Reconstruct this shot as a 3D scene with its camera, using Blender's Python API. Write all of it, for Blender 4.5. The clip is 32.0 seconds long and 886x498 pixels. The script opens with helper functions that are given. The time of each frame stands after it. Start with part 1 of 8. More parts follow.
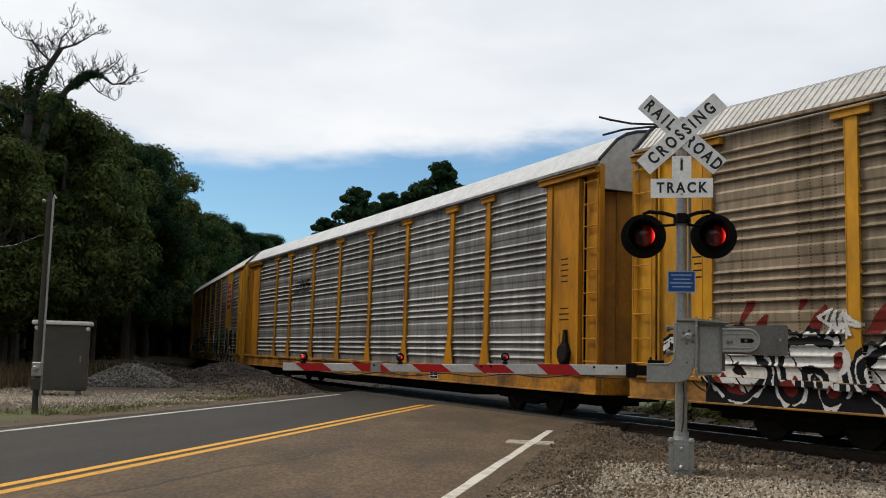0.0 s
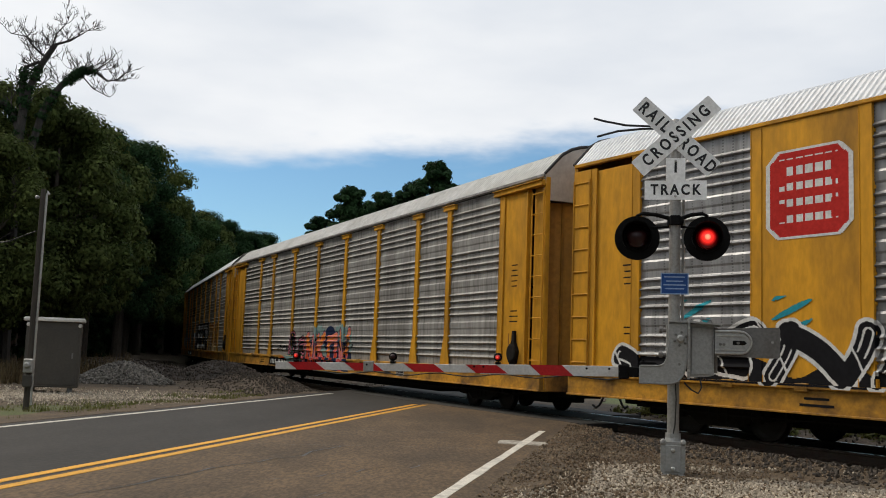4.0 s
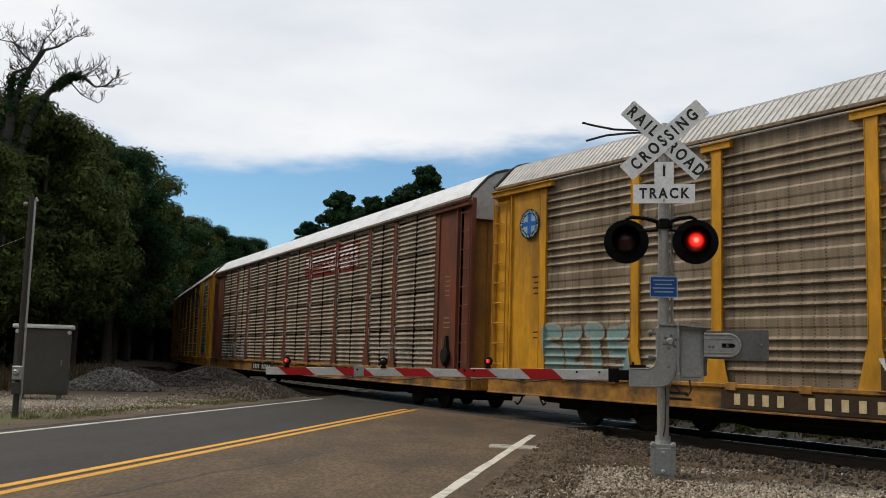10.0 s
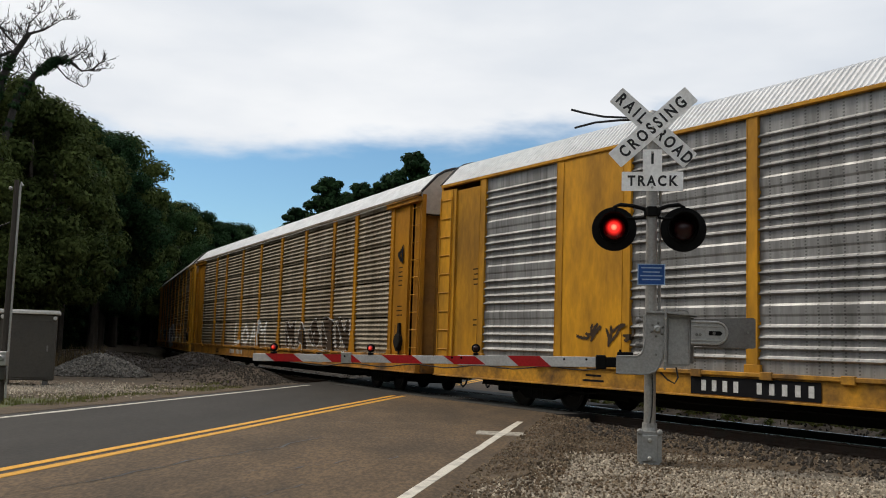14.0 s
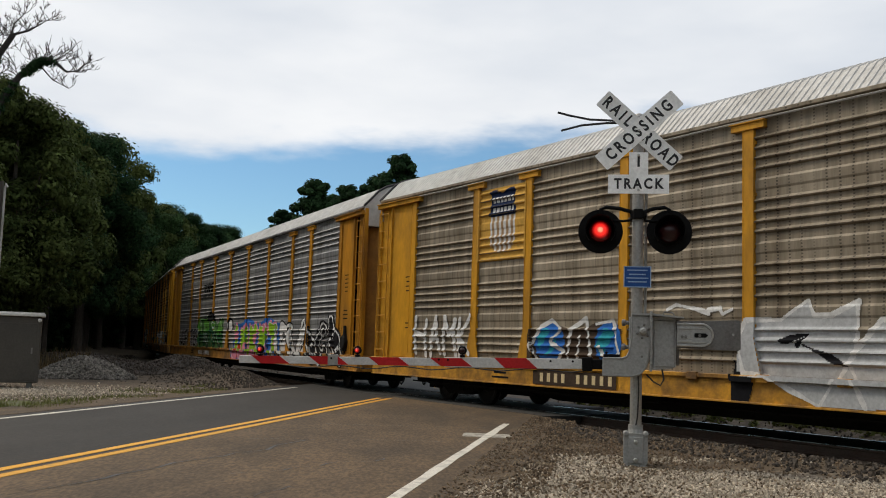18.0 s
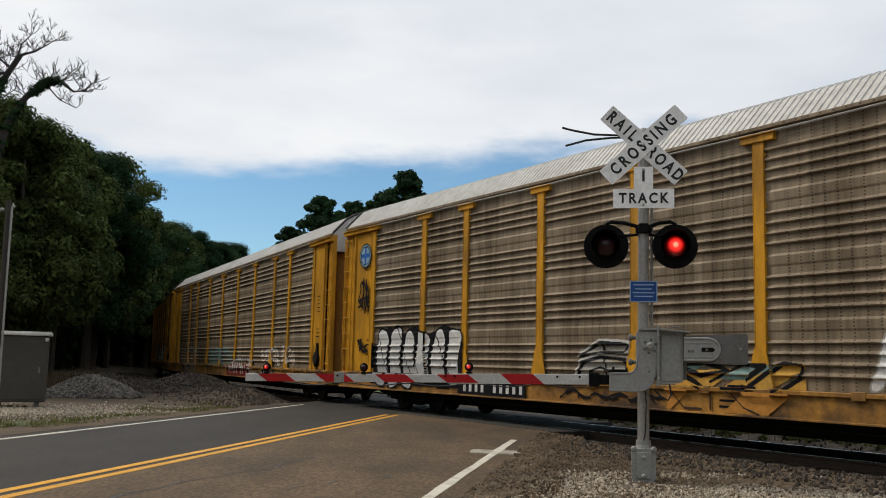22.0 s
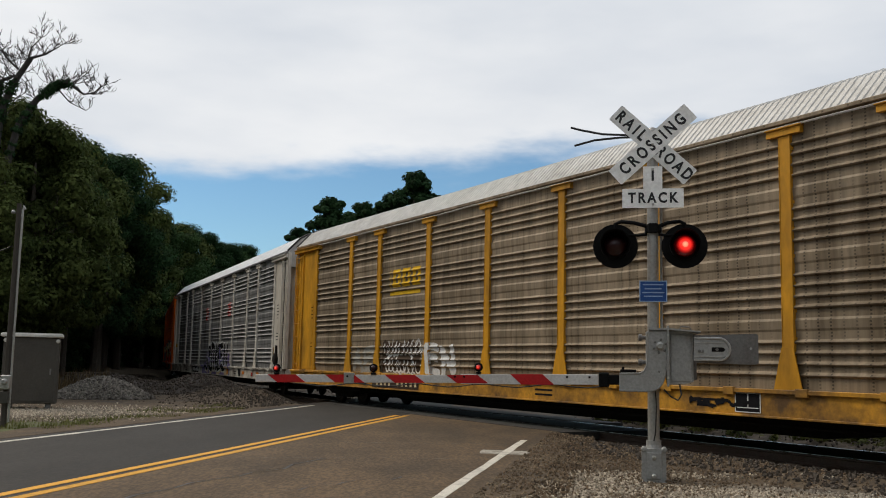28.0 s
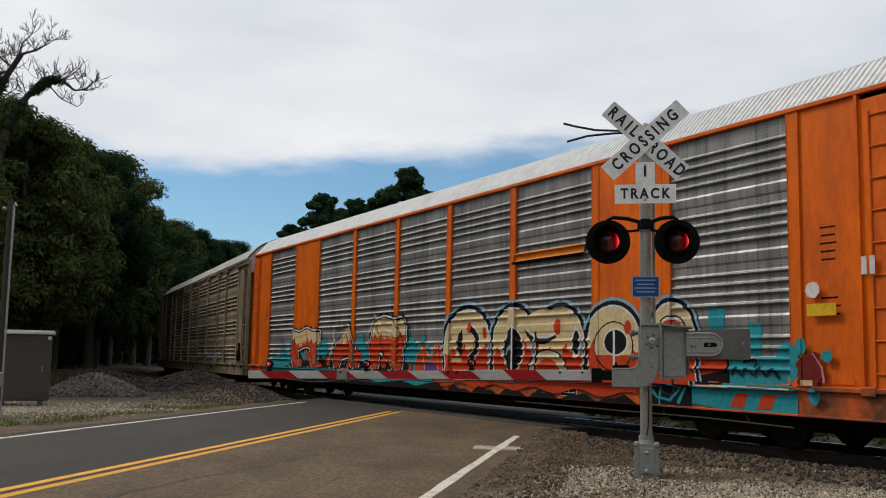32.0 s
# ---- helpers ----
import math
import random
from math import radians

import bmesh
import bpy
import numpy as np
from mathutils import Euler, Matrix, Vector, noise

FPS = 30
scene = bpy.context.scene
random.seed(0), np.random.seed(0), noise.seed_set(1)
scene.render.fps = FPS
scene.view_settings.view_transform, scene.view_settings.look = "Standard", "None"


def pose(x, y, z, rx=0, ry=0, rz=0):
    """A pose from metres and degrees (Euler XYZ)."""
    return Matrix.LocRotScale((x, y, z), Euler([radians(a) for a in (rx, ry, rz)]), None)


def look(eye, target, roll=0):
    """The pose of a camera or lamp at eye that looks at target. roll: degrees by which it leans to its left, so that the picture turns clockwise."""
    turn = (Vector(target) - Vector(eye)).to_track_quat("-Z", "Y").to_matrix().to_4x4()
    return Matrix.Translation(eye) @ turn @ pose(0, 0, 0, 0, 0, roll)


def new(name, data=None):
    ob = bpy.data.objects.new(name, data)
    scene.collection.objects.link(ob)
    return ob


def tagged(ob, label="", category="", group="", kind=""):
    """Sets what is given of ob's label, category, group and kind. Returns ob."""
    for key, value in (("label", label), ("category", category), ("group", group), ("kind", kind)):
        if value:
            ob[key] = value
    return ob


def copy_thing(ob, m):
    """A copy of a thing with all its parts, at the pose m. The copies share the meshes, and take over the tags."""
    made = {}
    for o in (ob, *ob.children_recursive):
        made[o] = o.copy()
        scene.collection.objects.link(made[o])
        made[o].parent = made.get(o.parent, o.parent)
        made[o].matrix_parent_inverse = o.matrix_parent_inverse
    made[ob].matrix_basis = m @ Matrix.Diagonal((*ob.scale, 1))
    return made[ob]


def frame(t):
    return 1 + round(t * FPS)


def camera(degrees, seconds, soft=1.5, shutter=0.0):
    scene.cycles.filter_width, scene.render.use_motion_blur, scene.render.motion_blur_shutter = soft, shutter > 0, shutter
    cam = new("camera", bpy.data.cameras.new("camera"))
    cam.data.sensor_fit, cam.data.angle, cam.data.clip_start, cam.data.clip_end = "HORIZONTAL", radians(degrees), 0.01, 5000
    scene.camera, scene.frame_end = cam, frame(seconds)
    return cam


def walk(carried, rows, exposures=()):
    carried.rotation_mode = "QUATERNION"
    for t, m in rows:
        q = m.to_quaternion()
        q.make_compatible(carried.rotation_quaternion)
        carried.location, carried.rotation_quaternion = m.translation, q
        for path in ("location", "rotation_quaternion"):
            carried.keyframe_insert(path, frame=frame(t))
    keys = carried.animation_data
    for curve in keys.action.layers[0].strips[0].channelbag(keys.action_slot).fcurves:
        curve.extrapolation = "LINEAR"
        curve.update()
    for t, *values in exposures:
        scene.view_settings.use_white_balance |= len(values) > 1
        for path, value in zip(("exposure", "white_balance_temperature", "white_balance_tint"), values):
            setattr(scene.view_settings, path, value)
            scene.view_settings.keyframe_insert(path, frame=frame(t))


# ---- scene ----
cam = camera(48.9, 32.0, soft=1.0)
PATH = [  # seconds, x, y, z, turn, tilt, lean
    (0, -0.000, 0.000, 1.284, 0.000, 6.143, 1.556),
    (0.5, 0.001, 0.001, 1.291, -0.095, 6.165, 1.631),
    (1, -0.001, -0.004, 1.282, 0.113, 6.150, 1.840),
    (1.5, -0.005, 0.003, 1.287, 0.029, 6.086, 1.959),
    (2, -0.003, -0.013, 1.283, 0.223, 6.114, 1.786),
    (2.5, -0.003, -0.009, 1.283, -0.198, 6.068, 1.799),
    (3, -0.000, -0.002, 1.286, -0.454, 6.217, 1.852),
    (3.5, 0.000, -0.001, 1.286, -0.345, 6.134, 2.038),
    (5.5, 0.001, -0.008, 1.286, -0.467, 6.171, 1.849),
    (6, 0.005, -0.009, 1.293, -0.255, 6.165, 1.818),
    (6.5, -0.001, -0.012, 1.286, -0.339, 6.226, 1.685),
    (7, 0.000, -0.007, 1.287, -0.346, 6.309, 1.755),
    (7.5, -0.002, -0.008, 1.291, -0.500, 6.277, 1.797),
    (8, 0.003, -0.022, 1.287, -0.829, 6.131, 1.866),
    (8.5, -0.005, -0.012, 1.289, -0.680, 5.967, 1.756),
    (9, 0.001, -0.009, 1.288, -0.465, 6.191, 1.806),
    (9.5, 0.005, -0.024, 1.281, -0.378, 6.453, 1.794),
    (10, 0.001, -0.024, 1.283, -0.953, 6.428, 1.657),
    (10.5, 0.004, -0.025, 1.282, -1.374, 6.401, 1.596),
    (11, 0.002, -0.019, 1.282, -1.727, 6.388, 1.764),
    (11.5, -0.000, -0.012, 1.291, -1.759, 6.321, 1.682),
    (12, 0.001, -0.012, 1.286, -1.536, 6.515, 1.832),
    (12.5, 0.005, -0.016, 1.284, -1.366, 6.314, 1.878),
    (13, 0.003, -0.005, 1.287, -1.488, 6.228, 1.793),
    (13.5, 0.005, 0.000, 1.286, -1.643, 5.855, 1.715),
    (14, 0.005, 0.004, 1.288, -1.676, 5.662, 1.808),
    (14.5, 0.005, 0.016, 1.281, -1.738, 5.909, 1.908),
    (16.5, 0.002, -0.018, 1.285, -2.490, 6.207, 1.997),
    (17, -0.001, -0.015, 1.285, -2.445, 6.403, 1.934),
    (17.5, 0.001, -0.013, 1.283, -2.211, 6.174, 2.030),
    (18, -0.001, -0.010, 1.283, -2.472, 5.831, 1.813),
    (18.5, 0.004, -0.008, 1.283, -2.470, 6.174, 1.661),
    (19, 0.006, -0.006, 1.285, -2.403, 6.447, 1.667),
    (19.5, 0.006, -0.014, 1.293, -2.402, 6.371, 1.538),
    (20, 0.011, -0.000, 1.288, -2.045, 6.379, 1.666),
    (20.5, 0.014, -0.012, 1.289, -2.076, 6.451, 1.531),
    (21, 0.016, -0.012, 1.285, -2.155, 6.734, 1.408),
    (21.5, 0.018, -0.023, 1.287, -2.134, 6.623, 1.490),
    (22, 0.016, -0.006, 1.295, -2.046, 6.721, 1.354),
    (22.5, 0.018, -0.017, 1.292, -1.698, 6.746, 1.149),
    (23, 0.017, -0.015, 1.289, -1.768, 6.761, 1.179),
    (23.5, 0.021, -0.010, 1.291, -1.592, 6.885, 1.100),
    (24, 0.021, -0.018, 1.289, -1.993, 6.820, 1.162),
    (24.5, 0.021, -0.008, 1.287, -1.827, 6.866, 1.333),
    (25, 0.018, -0.019, 1.291, -1.675, 6.710, 1.350),
    (25.5, 0.013, -0.011, 1.288, -1.497, 6.655, 1.281),
    (27.5, 0.009, -0.001, 1.294, -1.620, 6.659, 1.271),
    (28, 0.018, -0.008, 1.293, -1.494, 6.749, 1.207),
    (28.5, 0.020, -0.018, 1.293, -1.108, 6.769, 1.130),
    (29, 0.016, -0.008, 1.298, -1.584, 6.822, 1.046),
    (29.5, 0.018, -0.018, 1.292, -1.649, 6.643, 1.188),
    (30, 0.015, -0.011, 1.295, -1.647, 6.843, 1.157),
    (30.5, 0.013, -0.004, 1.293, -1.548, 6.652, 1.207),
    (31, 0.005, -0.006, 1.286, -1.652, 6.382, 1.198),
    (31.5, 0.011, -0.005, 1.294, -1.816, 6.494, 1.104),
    (32, 0.015, -0.008, 1.289, -1.939, 6.538, 1.067),
]


def eye_pose(x, y, z, turn, tilt, lean):
    return pose(x, y, z, 90 + tilt, 0, turn) @ pose(0, 0, 0, 0, 0, lean)


walk(cam, [(r[0], eye_pose(*r[1:])) for r in PATH], [(0.0, 0.03), (6.0, 0.0), (14.0, 0.0), (22.0, -0.04), (27.0, -0.1), (32.0, -0.12)])

# ---- sky and sun ----
SUN_TURN, SUN_HEIGHT = radians(-62), radians(46)      # turn: clockwise from +y
world = bpy.data.worlds.new("world")
scene.world = world
world.use_nodes = True
wn, wl = world.node_tree.nodes, world.node_tree.links
wn.clear()


def node(nodes, kind, **values):
    n = nodes.new(kind)
    for key, value in values.items():
        if key in n.inputs:
            n.inputs[key].default_value = value
    return n


sky = wn.new("ShaderNodeTexSky")
sky.sky_type, sky.sun_disc = "NISHITA", False
sky.sun_elevation, sky.sun_rotation = SUN_HEIGHT, SUN_TURN
sky.air_density, sky.dust_density, sky.ozone_density = 1.0, 0.1, 3.5
sky_bg = node(wn, "ShaderNodeBackground", Strength=0.125)
tint = wn.new("ShaderNodeMix")
tint.data_type, tint.blend_type = "RGBA", "MULTIPLY"
tint.inputs[0].default_value = 1.0
tint.inputs[7].default_value = (0.7, 0.84, 0.86, 1)
wl.new(sky.outputs[0], tint.inputs[6])
wl.new(tint.outputs[2], sky_bg.inputs[0])
coord = wn.new("ShaderNodeTexCoord")
split = wn.new("ShaderNodeSeparateXYZ")
wl.new(coord.outputs["Generated"], split.inputs[0])
stretch = wn.new("ShaderNodeMapping")
stretch.inputs["Scale"].default_value = (1.6, 1.6, 5.0)
wl.new(coord.outputs["Generated"], stretch.inputs[0])
ragged = node(wn, "ShaderNodeTexNoise", Scale=2.2, Detail=6.0, Roughness=0.55)
wl.new(stretch.outputs[0], ragged.inputs["Vector"])
edge = node(wn, "ShaderNodeMath")
edge.operation = "MULTIPLY_ADD"
edge.inputs[1].default_value = 0.16
wl.new(ragged.outputs[0], edge.inputs[0])
wl.new(split.outputs[2], edge.inputs[2])
deck = node(wn, "ShaderNodeMapRange")
deck.interpolation_type = "SMOOTHSTEP"
deck.inputs[1].default_value, deck.inputs[2].default_value = 0.268, 0.312
wl.new(edge.outputs[0], deck.inputs[0])
billow = node(wn, "ShaderNodeTexNoise", Scale=1.5, Detail=5.0, Roughness=0.5)
wl.new(stretch.outputs[0], billow.inputs["Vector"])
cloud_ramp = wn.new("ShaderNodeValToRGB")
cloud_ramp.color_ramp.elements[0].position, cloud_ramp.color_ramp.elements[0].color = 0.3, (0.63, 0.685, 0.765, 1)
cloud_ramp.color_ramp.elements[1].position, cloud_ramp.color_ramp.elements[1].color = 0.68, (0.93, 0.945, 0.965, 1)
# the cloud is brighter towards the sun's side
side = node(wn, "ShaderNodeMath")
side.operation = "MULTIPLY_ADD"
side.inputs[1].default_value = -0.22
wl.new(split.outputs[0], side.inputs[0])
wl.new(billow.outputs[0], side.inputs[2])
wl.new(side.outputs[0], cloud_ramp.inputs[0])
cloud_bg = node(wn, "ShaderNodeBackground", Strength=1.0)
wl.new(cloud_ramp.outputs[0], cloud_bg.inputs[0])
sky_mix = wn.new("ShaderNodeMixShader")
wl.new(deck.outputs[0], sky_mix.inputs[0])
wl.new(sky_bg.outputs[0], sky_mix.inputs[1])
wl.new(cloud_bg.outputs[0], sky_mix.inputs[2])
world_out = wn.new("ShaderNodeOutputWorld")
wl.new(sky_mix.outputs[0], world_out.inputs[0])

sun = new("sun", bpy.data.lights.new("sun", "SUN"))
sun.data.energy, sun.data.angle, sun.data.color = 2.0, radians(11), (1.0, 0.9, 0.75)
sun.matrix_world = look((0, 0, 0), (-math.sin(SUN_TURN) * math.cos(SUN_HEIGHT), -math.cos(SUN_TURN) * math.cos(SUN_HEIGHT), -math.sin(SUN_HEIGHT)))

# ---- materials ----
MATS = {}


def mat(name, color, rough=0.6, metal=0.0, vary=0.25, scale=3.0, stretch=(1, 1, 1), second=None, amount=0.5,
        fine=40.0, bump=0.15, per_object=0.12, spec=0.4, ticks=0.0, glow=0.0, leaf=False, islands=0.0, cover=0.55):
    """A surface with two scales of variation, an optional second colour in patches, fine relief."""
    if name in MATS:
        return MATS[name]
    m = bpy.data.materials.new(name)
    m.use_nodes = True
    n, l = m.node_tree.nodes, m.node_tree.links
    bsdf = n["Principled BSDF"]
    tc = n.new("ShaderNodeTexCoord")
    info = n.new("ShaderNodeObjectInfo")
    shift = n.new("ShaderNodeVectorMath")
    shift.operation = "MULTIPLY_ADD"
    l.new(info.outputs["Random"], shift.inputs[0])
    shift.inputs[1].default_value = (37.0, 17.0, 5.0)
    l.new(tc.outputs["Object"], shift.inputs[2])
    mp = n.new("ShaderNodeMapping")
    mp.inputs["Scale"].default_value = stretch
    l.new(shift.outputs[0], mp.inputs[0])
    big = node(n, "ShaderNodeTexNoise", Scale=scale, Detail=5.0, Roughness=0.6)
    l.new(mp.outputs[0], big.inputs["Vector"])
    small = node(n, "ShaderNodeTexNoise", Scale=fine, Detail=3.0, Roughness=0.6)
    l.new(mp.outputs[0], small.inputs["Vector"])
    base = n.new("ShaderNodeMix")
    base.data_type = "RGBA"
    base.inputs[6].default_value = (*color, 1)
    base.inputs[7].default_value = (*(second or tuple(c * 0.55 for c in color)), 1)
    patch = n.new("ShaderNodeMapRange")
    patch.inputs[1].default_value, patch.inputs[2].default_value = cover - 0.12, cover + 0.15
    patch.inputs[4].default_value = amount
    l.new(big.outputs[0], patch.inputs[0])
    l.new(patch.outputs[0], base.inputs[0])
    hsv = n.new("ShaderNodeHueSaturation")
    l.new(base.outputs[2], hsv.inputs["Color"])
    value = n.new("ShaderNodeMapRange")
    value.inputs[1].default_value, value.inputs[2].default_value = 0.35, 0.65
    value.inputs[3].default_value, value.inputs[4].default_value = 1 - vary, 1 + vary
    l.new(small.outputs[0], value.inputs[0])
    rnd = n.new("ShaderNodeMath")
    rnd.operation = "MULTIPLY_ADD"
    rnd.inputs[1].default_value, rnd.inputs[2].default_value = 2 * per_object, 1 - per_object
    l.new(info.outputs["Random"], rnd.inputs[0])
    if islands:
        geo = n.new("ShaderNodeNewGeometry")
        rnd.inputs[1].default_value, rnd.inputs[2].default_value = 2 * islands, 1 - islands
        l.new(geo.outputs["Random Per Island"], rnd.inputs[0])
    both = n.new("ShaderNodeMath")
    both.operation = "MULTIPLY"
    l.new(value.outputs[0], both.inputs[0])
    l.new(rnd.outputs[0], both.inputs[1])
    last = both.outputs[0]
    if ticks:
        # rows of small punched holes in the sheet
        sep = n.new("ShaderNodeSeparateXYZ")
        l.new(tc.outputs["Object"], sep.inputs[0])

        def stripes(axis, period, share):
            a = n.new("ShaderNodeMath")
            a.operation = "MULTIPLY"
            a.inputs[1].default_value = 1 / period
            l.new(sep.outputs[axis], a.inputs[0])
            b = n.new("ShaderNodeMath")
            b.operation = "FRACT"
            l.new(a.outputs[0], b.inputs[0])
            c = n.new("ShaderNodeMath")
            c.operation = "LESS_THAN"
            c.inputs[1].default_value = share
            l.new(b.outputs[0], c.inputs[0])
            return c.outputs[0]
        product = n.new("ShaderNodeMath")
        product.operation = "MULTIPLY"
        l.new(stripes(0, 0.23, 0.16), product.inputs[0])
        l.new(stripes(2, 0.052, 0.5), product.inputs[1])
        few = n.new("ShaderNodeMapRange")
        few.inputs[1].default_value, few.inputs[2].default_value = 0.38, 0.5
        few.inputs[3].default_value, few.inputs[4].default_value = 0.0, ticks
        l.new(big.outputs[0], few.inputs[0])
        dark = n.new("ShaderNodeMath")
        dark.operation = "MULTIPLY"
        l.new(product.outputs[0], dark.inputs[0])
        l.new(few.outputs[0], dark.inputs[1])
        inv = n.new("ShaderNodeMath")
        inv.operation = "SUBTRACT"
        inv.inputs[0].default_value = 1.0
        l.new(dark.outputs[0], inv.inputs[1])
        out = n.new("ShaderNodeMath")
        out.operation = "MULTIPLY"
        l.new(last, out.inputs[0])
        l.new(inv.outputs[0], out.inputs[1])
        last = out.outputs[0]
    l.new(last, hsv.inputs["Value"])
    l.new(hsv.outputs[0], bsdf.inputs["Base Color"])
    bsdf.inputs["Metallic"].default_value = metal
    bsdf.inputs["Specular IOR Level"].default_value = spec
    rr = n.new("ShaderNodeMapRange")
    rr.inputs[3].default_value, rr.inputs[4].default_value = max(0.05, rough - 0.12), min(1.0, rough + 0.12)
    l.new(big.outputs[0], rr.inputs[0])
    l.new(rr.outputs[0], bsdf.inputs["Roughness"])
    if bump:
        bp = node(n, "ShaderNodeBump", Strength=bump, Distance=0.02)
        l.new(small.outputs[0], bp.inputs["Height"])
        l.new(bp.outputs[0], bsdf.inputs["Normal"])
    if glow:
        bsdf.inputs["Emission Color"].default_value = (*color, 1)
        bsdf.inputs["Emission Strength"].default_value = glow
    if leaf:
        tr = n.new("ShaderNodeBsdfTranslucent")
        l.new(hsv.outputs[0], tr.inputs[0])
        mx = n.new("ShaderNodeMixShader")
        mx.inputs[0].default_value = 0.3
        l.new(bsdf.outputs[0], mx.inputs[1])
        l.new(tr.outputs[0], mx.inputs[2])
        l.new(mx.outputs[0], n["Material Output"].inputs[0])
    MATS[name] = m
    return m


# ---- mesh helpers ----
class Shape:
    """Collects vertices and faces of one mesh."""

    def __init__(self):
        self.v, self.f, self.k, self.slot = [], [], [], 0

    def add(self, verts, faces):
        o = len(self.v)
        self.v += [tuple(p) for p in verts]
        self.f += [tuple(i + o for i in f) for f in faces]
        self.k += [self.slot] * len(faces)
        return self

    def box(self, x0, x1, y0, y1, z0, z1, bev=0.0, m=None):
        b = min(bev, (x1 - x0) / 2.01, (y1 - y0) / 2.01, (z1 - z0) / 2.01)
        if b <= 0:
            v = [(x, y, z) for z in (z0, z1) for x, y in ((x0, y0), (x1, y0), (x1, y1), (x0, y1))]
            f = [(3, 2, 1, 0), (4, 5, 6, 7), (0, 1, 5, 4), (1, 2, 6, 5), (2, 3, 7, 6), (3, 0, 4, 7)]
        else:
            ring = [(x0 + b, y0), (x1 - b, y0), (x1, y0 + b), (x1, y1 - b), (x1 - b, y1), (x0 + b, y1), (x0, y1 - b), (x0, y0 + b)]
            cx, cy = (x0 + x1) / 2, (y0 + y1) / 2
            ins = [(x + (b if x < cx else -b), y + (b if y < cy else -b)) for x, y in ring]
            v = [(x, y, z0) for x, y in ins] + [(x, y, z0 + b) for x, y in ring] + [(x, y, z1 - b) for x, y in ring] + [(x, y, z1) for x, y in ins]
            f = [tuple(range(7, -1, -1)), tuple(range(24, 32))]
            for a in range(3):
                f += [(a * 8 + i, a * 8 + (i + 1) % 8, a * 8 + 8 + (i + 1) % 8, a * 8 + 8 + i) for i in range(8)]
        if m is not None:
            v = [tuple(m @ Vector(p)) for p in v]
        return self.add(v, f)

    def tube(self, points, radii, sides=8, caps=True):
        """A round bar along points; radii: one or one for each point."""
        pts = [Vector(p) for p in points]
        if not hasattr(radii, "__len__"):
            radii = [radii] * len(pts)
        v, f = [], []
        ref = None
        for i, p in enumerate(pts):
            d = (pts[min(i + 1, len(pts) - 1)] - pts[max(i - 1, 0)]).normalized()
            if ref is None:
                ref = Vector((0, 0, 1)) if abs(d.z) < 0.9 else Vector((1, 0, 0))
            a = (ref - d * ref.dot(d)).normalized()
            ref = a
            b = d.cross(a)
            v += [p + (a * math.cos(2 * math.pi * k / sides) + b * math.sin(2 * math.pi * k / sides)) * radii[i] for k in range(sides)]
        for i in range(len(pts) - 1):
            f += [(i * sides + k, i * sides + (k + 1) % sides, (i + 1) * sides + (k + 1) % sides, (i + 1) * sides + k) for k in range(sides)]
        if caps:
            f += [tuple(range(sides - 1, -1, -1)), tuple(range((len(pts) - 1) * sides, len(pts) * sides))]
        return self.add(v, f)

    def lathe(self, profile, axis_from, axis_to, sides=24):
        """profile: (distance along the axis, radius) from end to end."""
        a, d = Vector(axis_from), (Vector(axis_to) - Vector(axis_from)).normalized()
        ref = Vector((0, 0, 1)) if abs(d.z) < 0.9 else Vector((1, 0, 0))
        u = (ref - d * ref.dot(d)).normalized()
        w = d.cross(u)
        v, f = [], []
        for h, r in profile:
            v += [a + d * h + (u * math.cos(2 * math.pi * k / sides) + w * math.sin(2 * math.pi * k / sides)) * r for k in range(sides)]
        for i in range(len(profile) - 1):
            f += [(i * sides + k, i * sides + (k + 1) % sides, (i + 1) * sides + (k + 1) % sides, (i + 1) * sides + k) for k in range(sides)]
        f += [tuple(range(sides - 1, -1, -1)), tuple(range((len(profile) - 1) * sides, len(profile) * sides))]
        return self.add(v, f)

    def prism(self, outline, y0, y1):
        """An outline in x, z, given thickness from y0 to y1."""
        n = len(outline)
        v = [(x, y0, z) for x, z in outline] + [(x, y1, z) for x, z in outline]
        f = [tuple(range(n)), tuple(range(2 * n - 1, n - 1, -1))]
        f += [(i, n + i, n + (i + 1) % n, (i + 1) % n) for i in range(n)]
        return self.add(v, f)

    def mesh(self, name, *materials, smooth=False):
        me = bpy.data.meshes.new(name)
        me.from_pydata(self.v, [], self.f)
        for m in materials:
            me.materials.append(m)
        if len(materials) > 1:
            me.polygons.foreach_set("material_index", self.k)
        if smooth:
            me.polygons.foreach_set("use_smooth", [True] * len(me.polygons))
        me.update()
        return me


def part(name, data, material, parent, label="", at=None):
    """One mesh under a thing or a part; data: a Shape or a finished mesh."""
    me = data.mesh(name, *(material if isinstance(material, (list, tuple)) else [material])) if isinstance(data, Shape) else data
    ob = new(name, me)
    ob.parent = parent
    if at is not None:
        ob.matrix_basis = at
    return tagged(ob, label)


def thing(name, m, label, category, group="", kind=""):
    ob = new(name)
    ob.matrix_basis = m
    ob.empty_display_size = 0.2
    return tagged(ob, label, category, group, kind)


def solo(name, shape, material, label, category, m=None, kind="", group="", smooth=False):
    ob = new(name, shape.mesh(name, *(material if isinstance(material, (list, tuple)) else [material]), smooth=smooth))
    if m is not None:
        ob.matrix_basis = m
    return tagged(ob, label, category, group, kind)


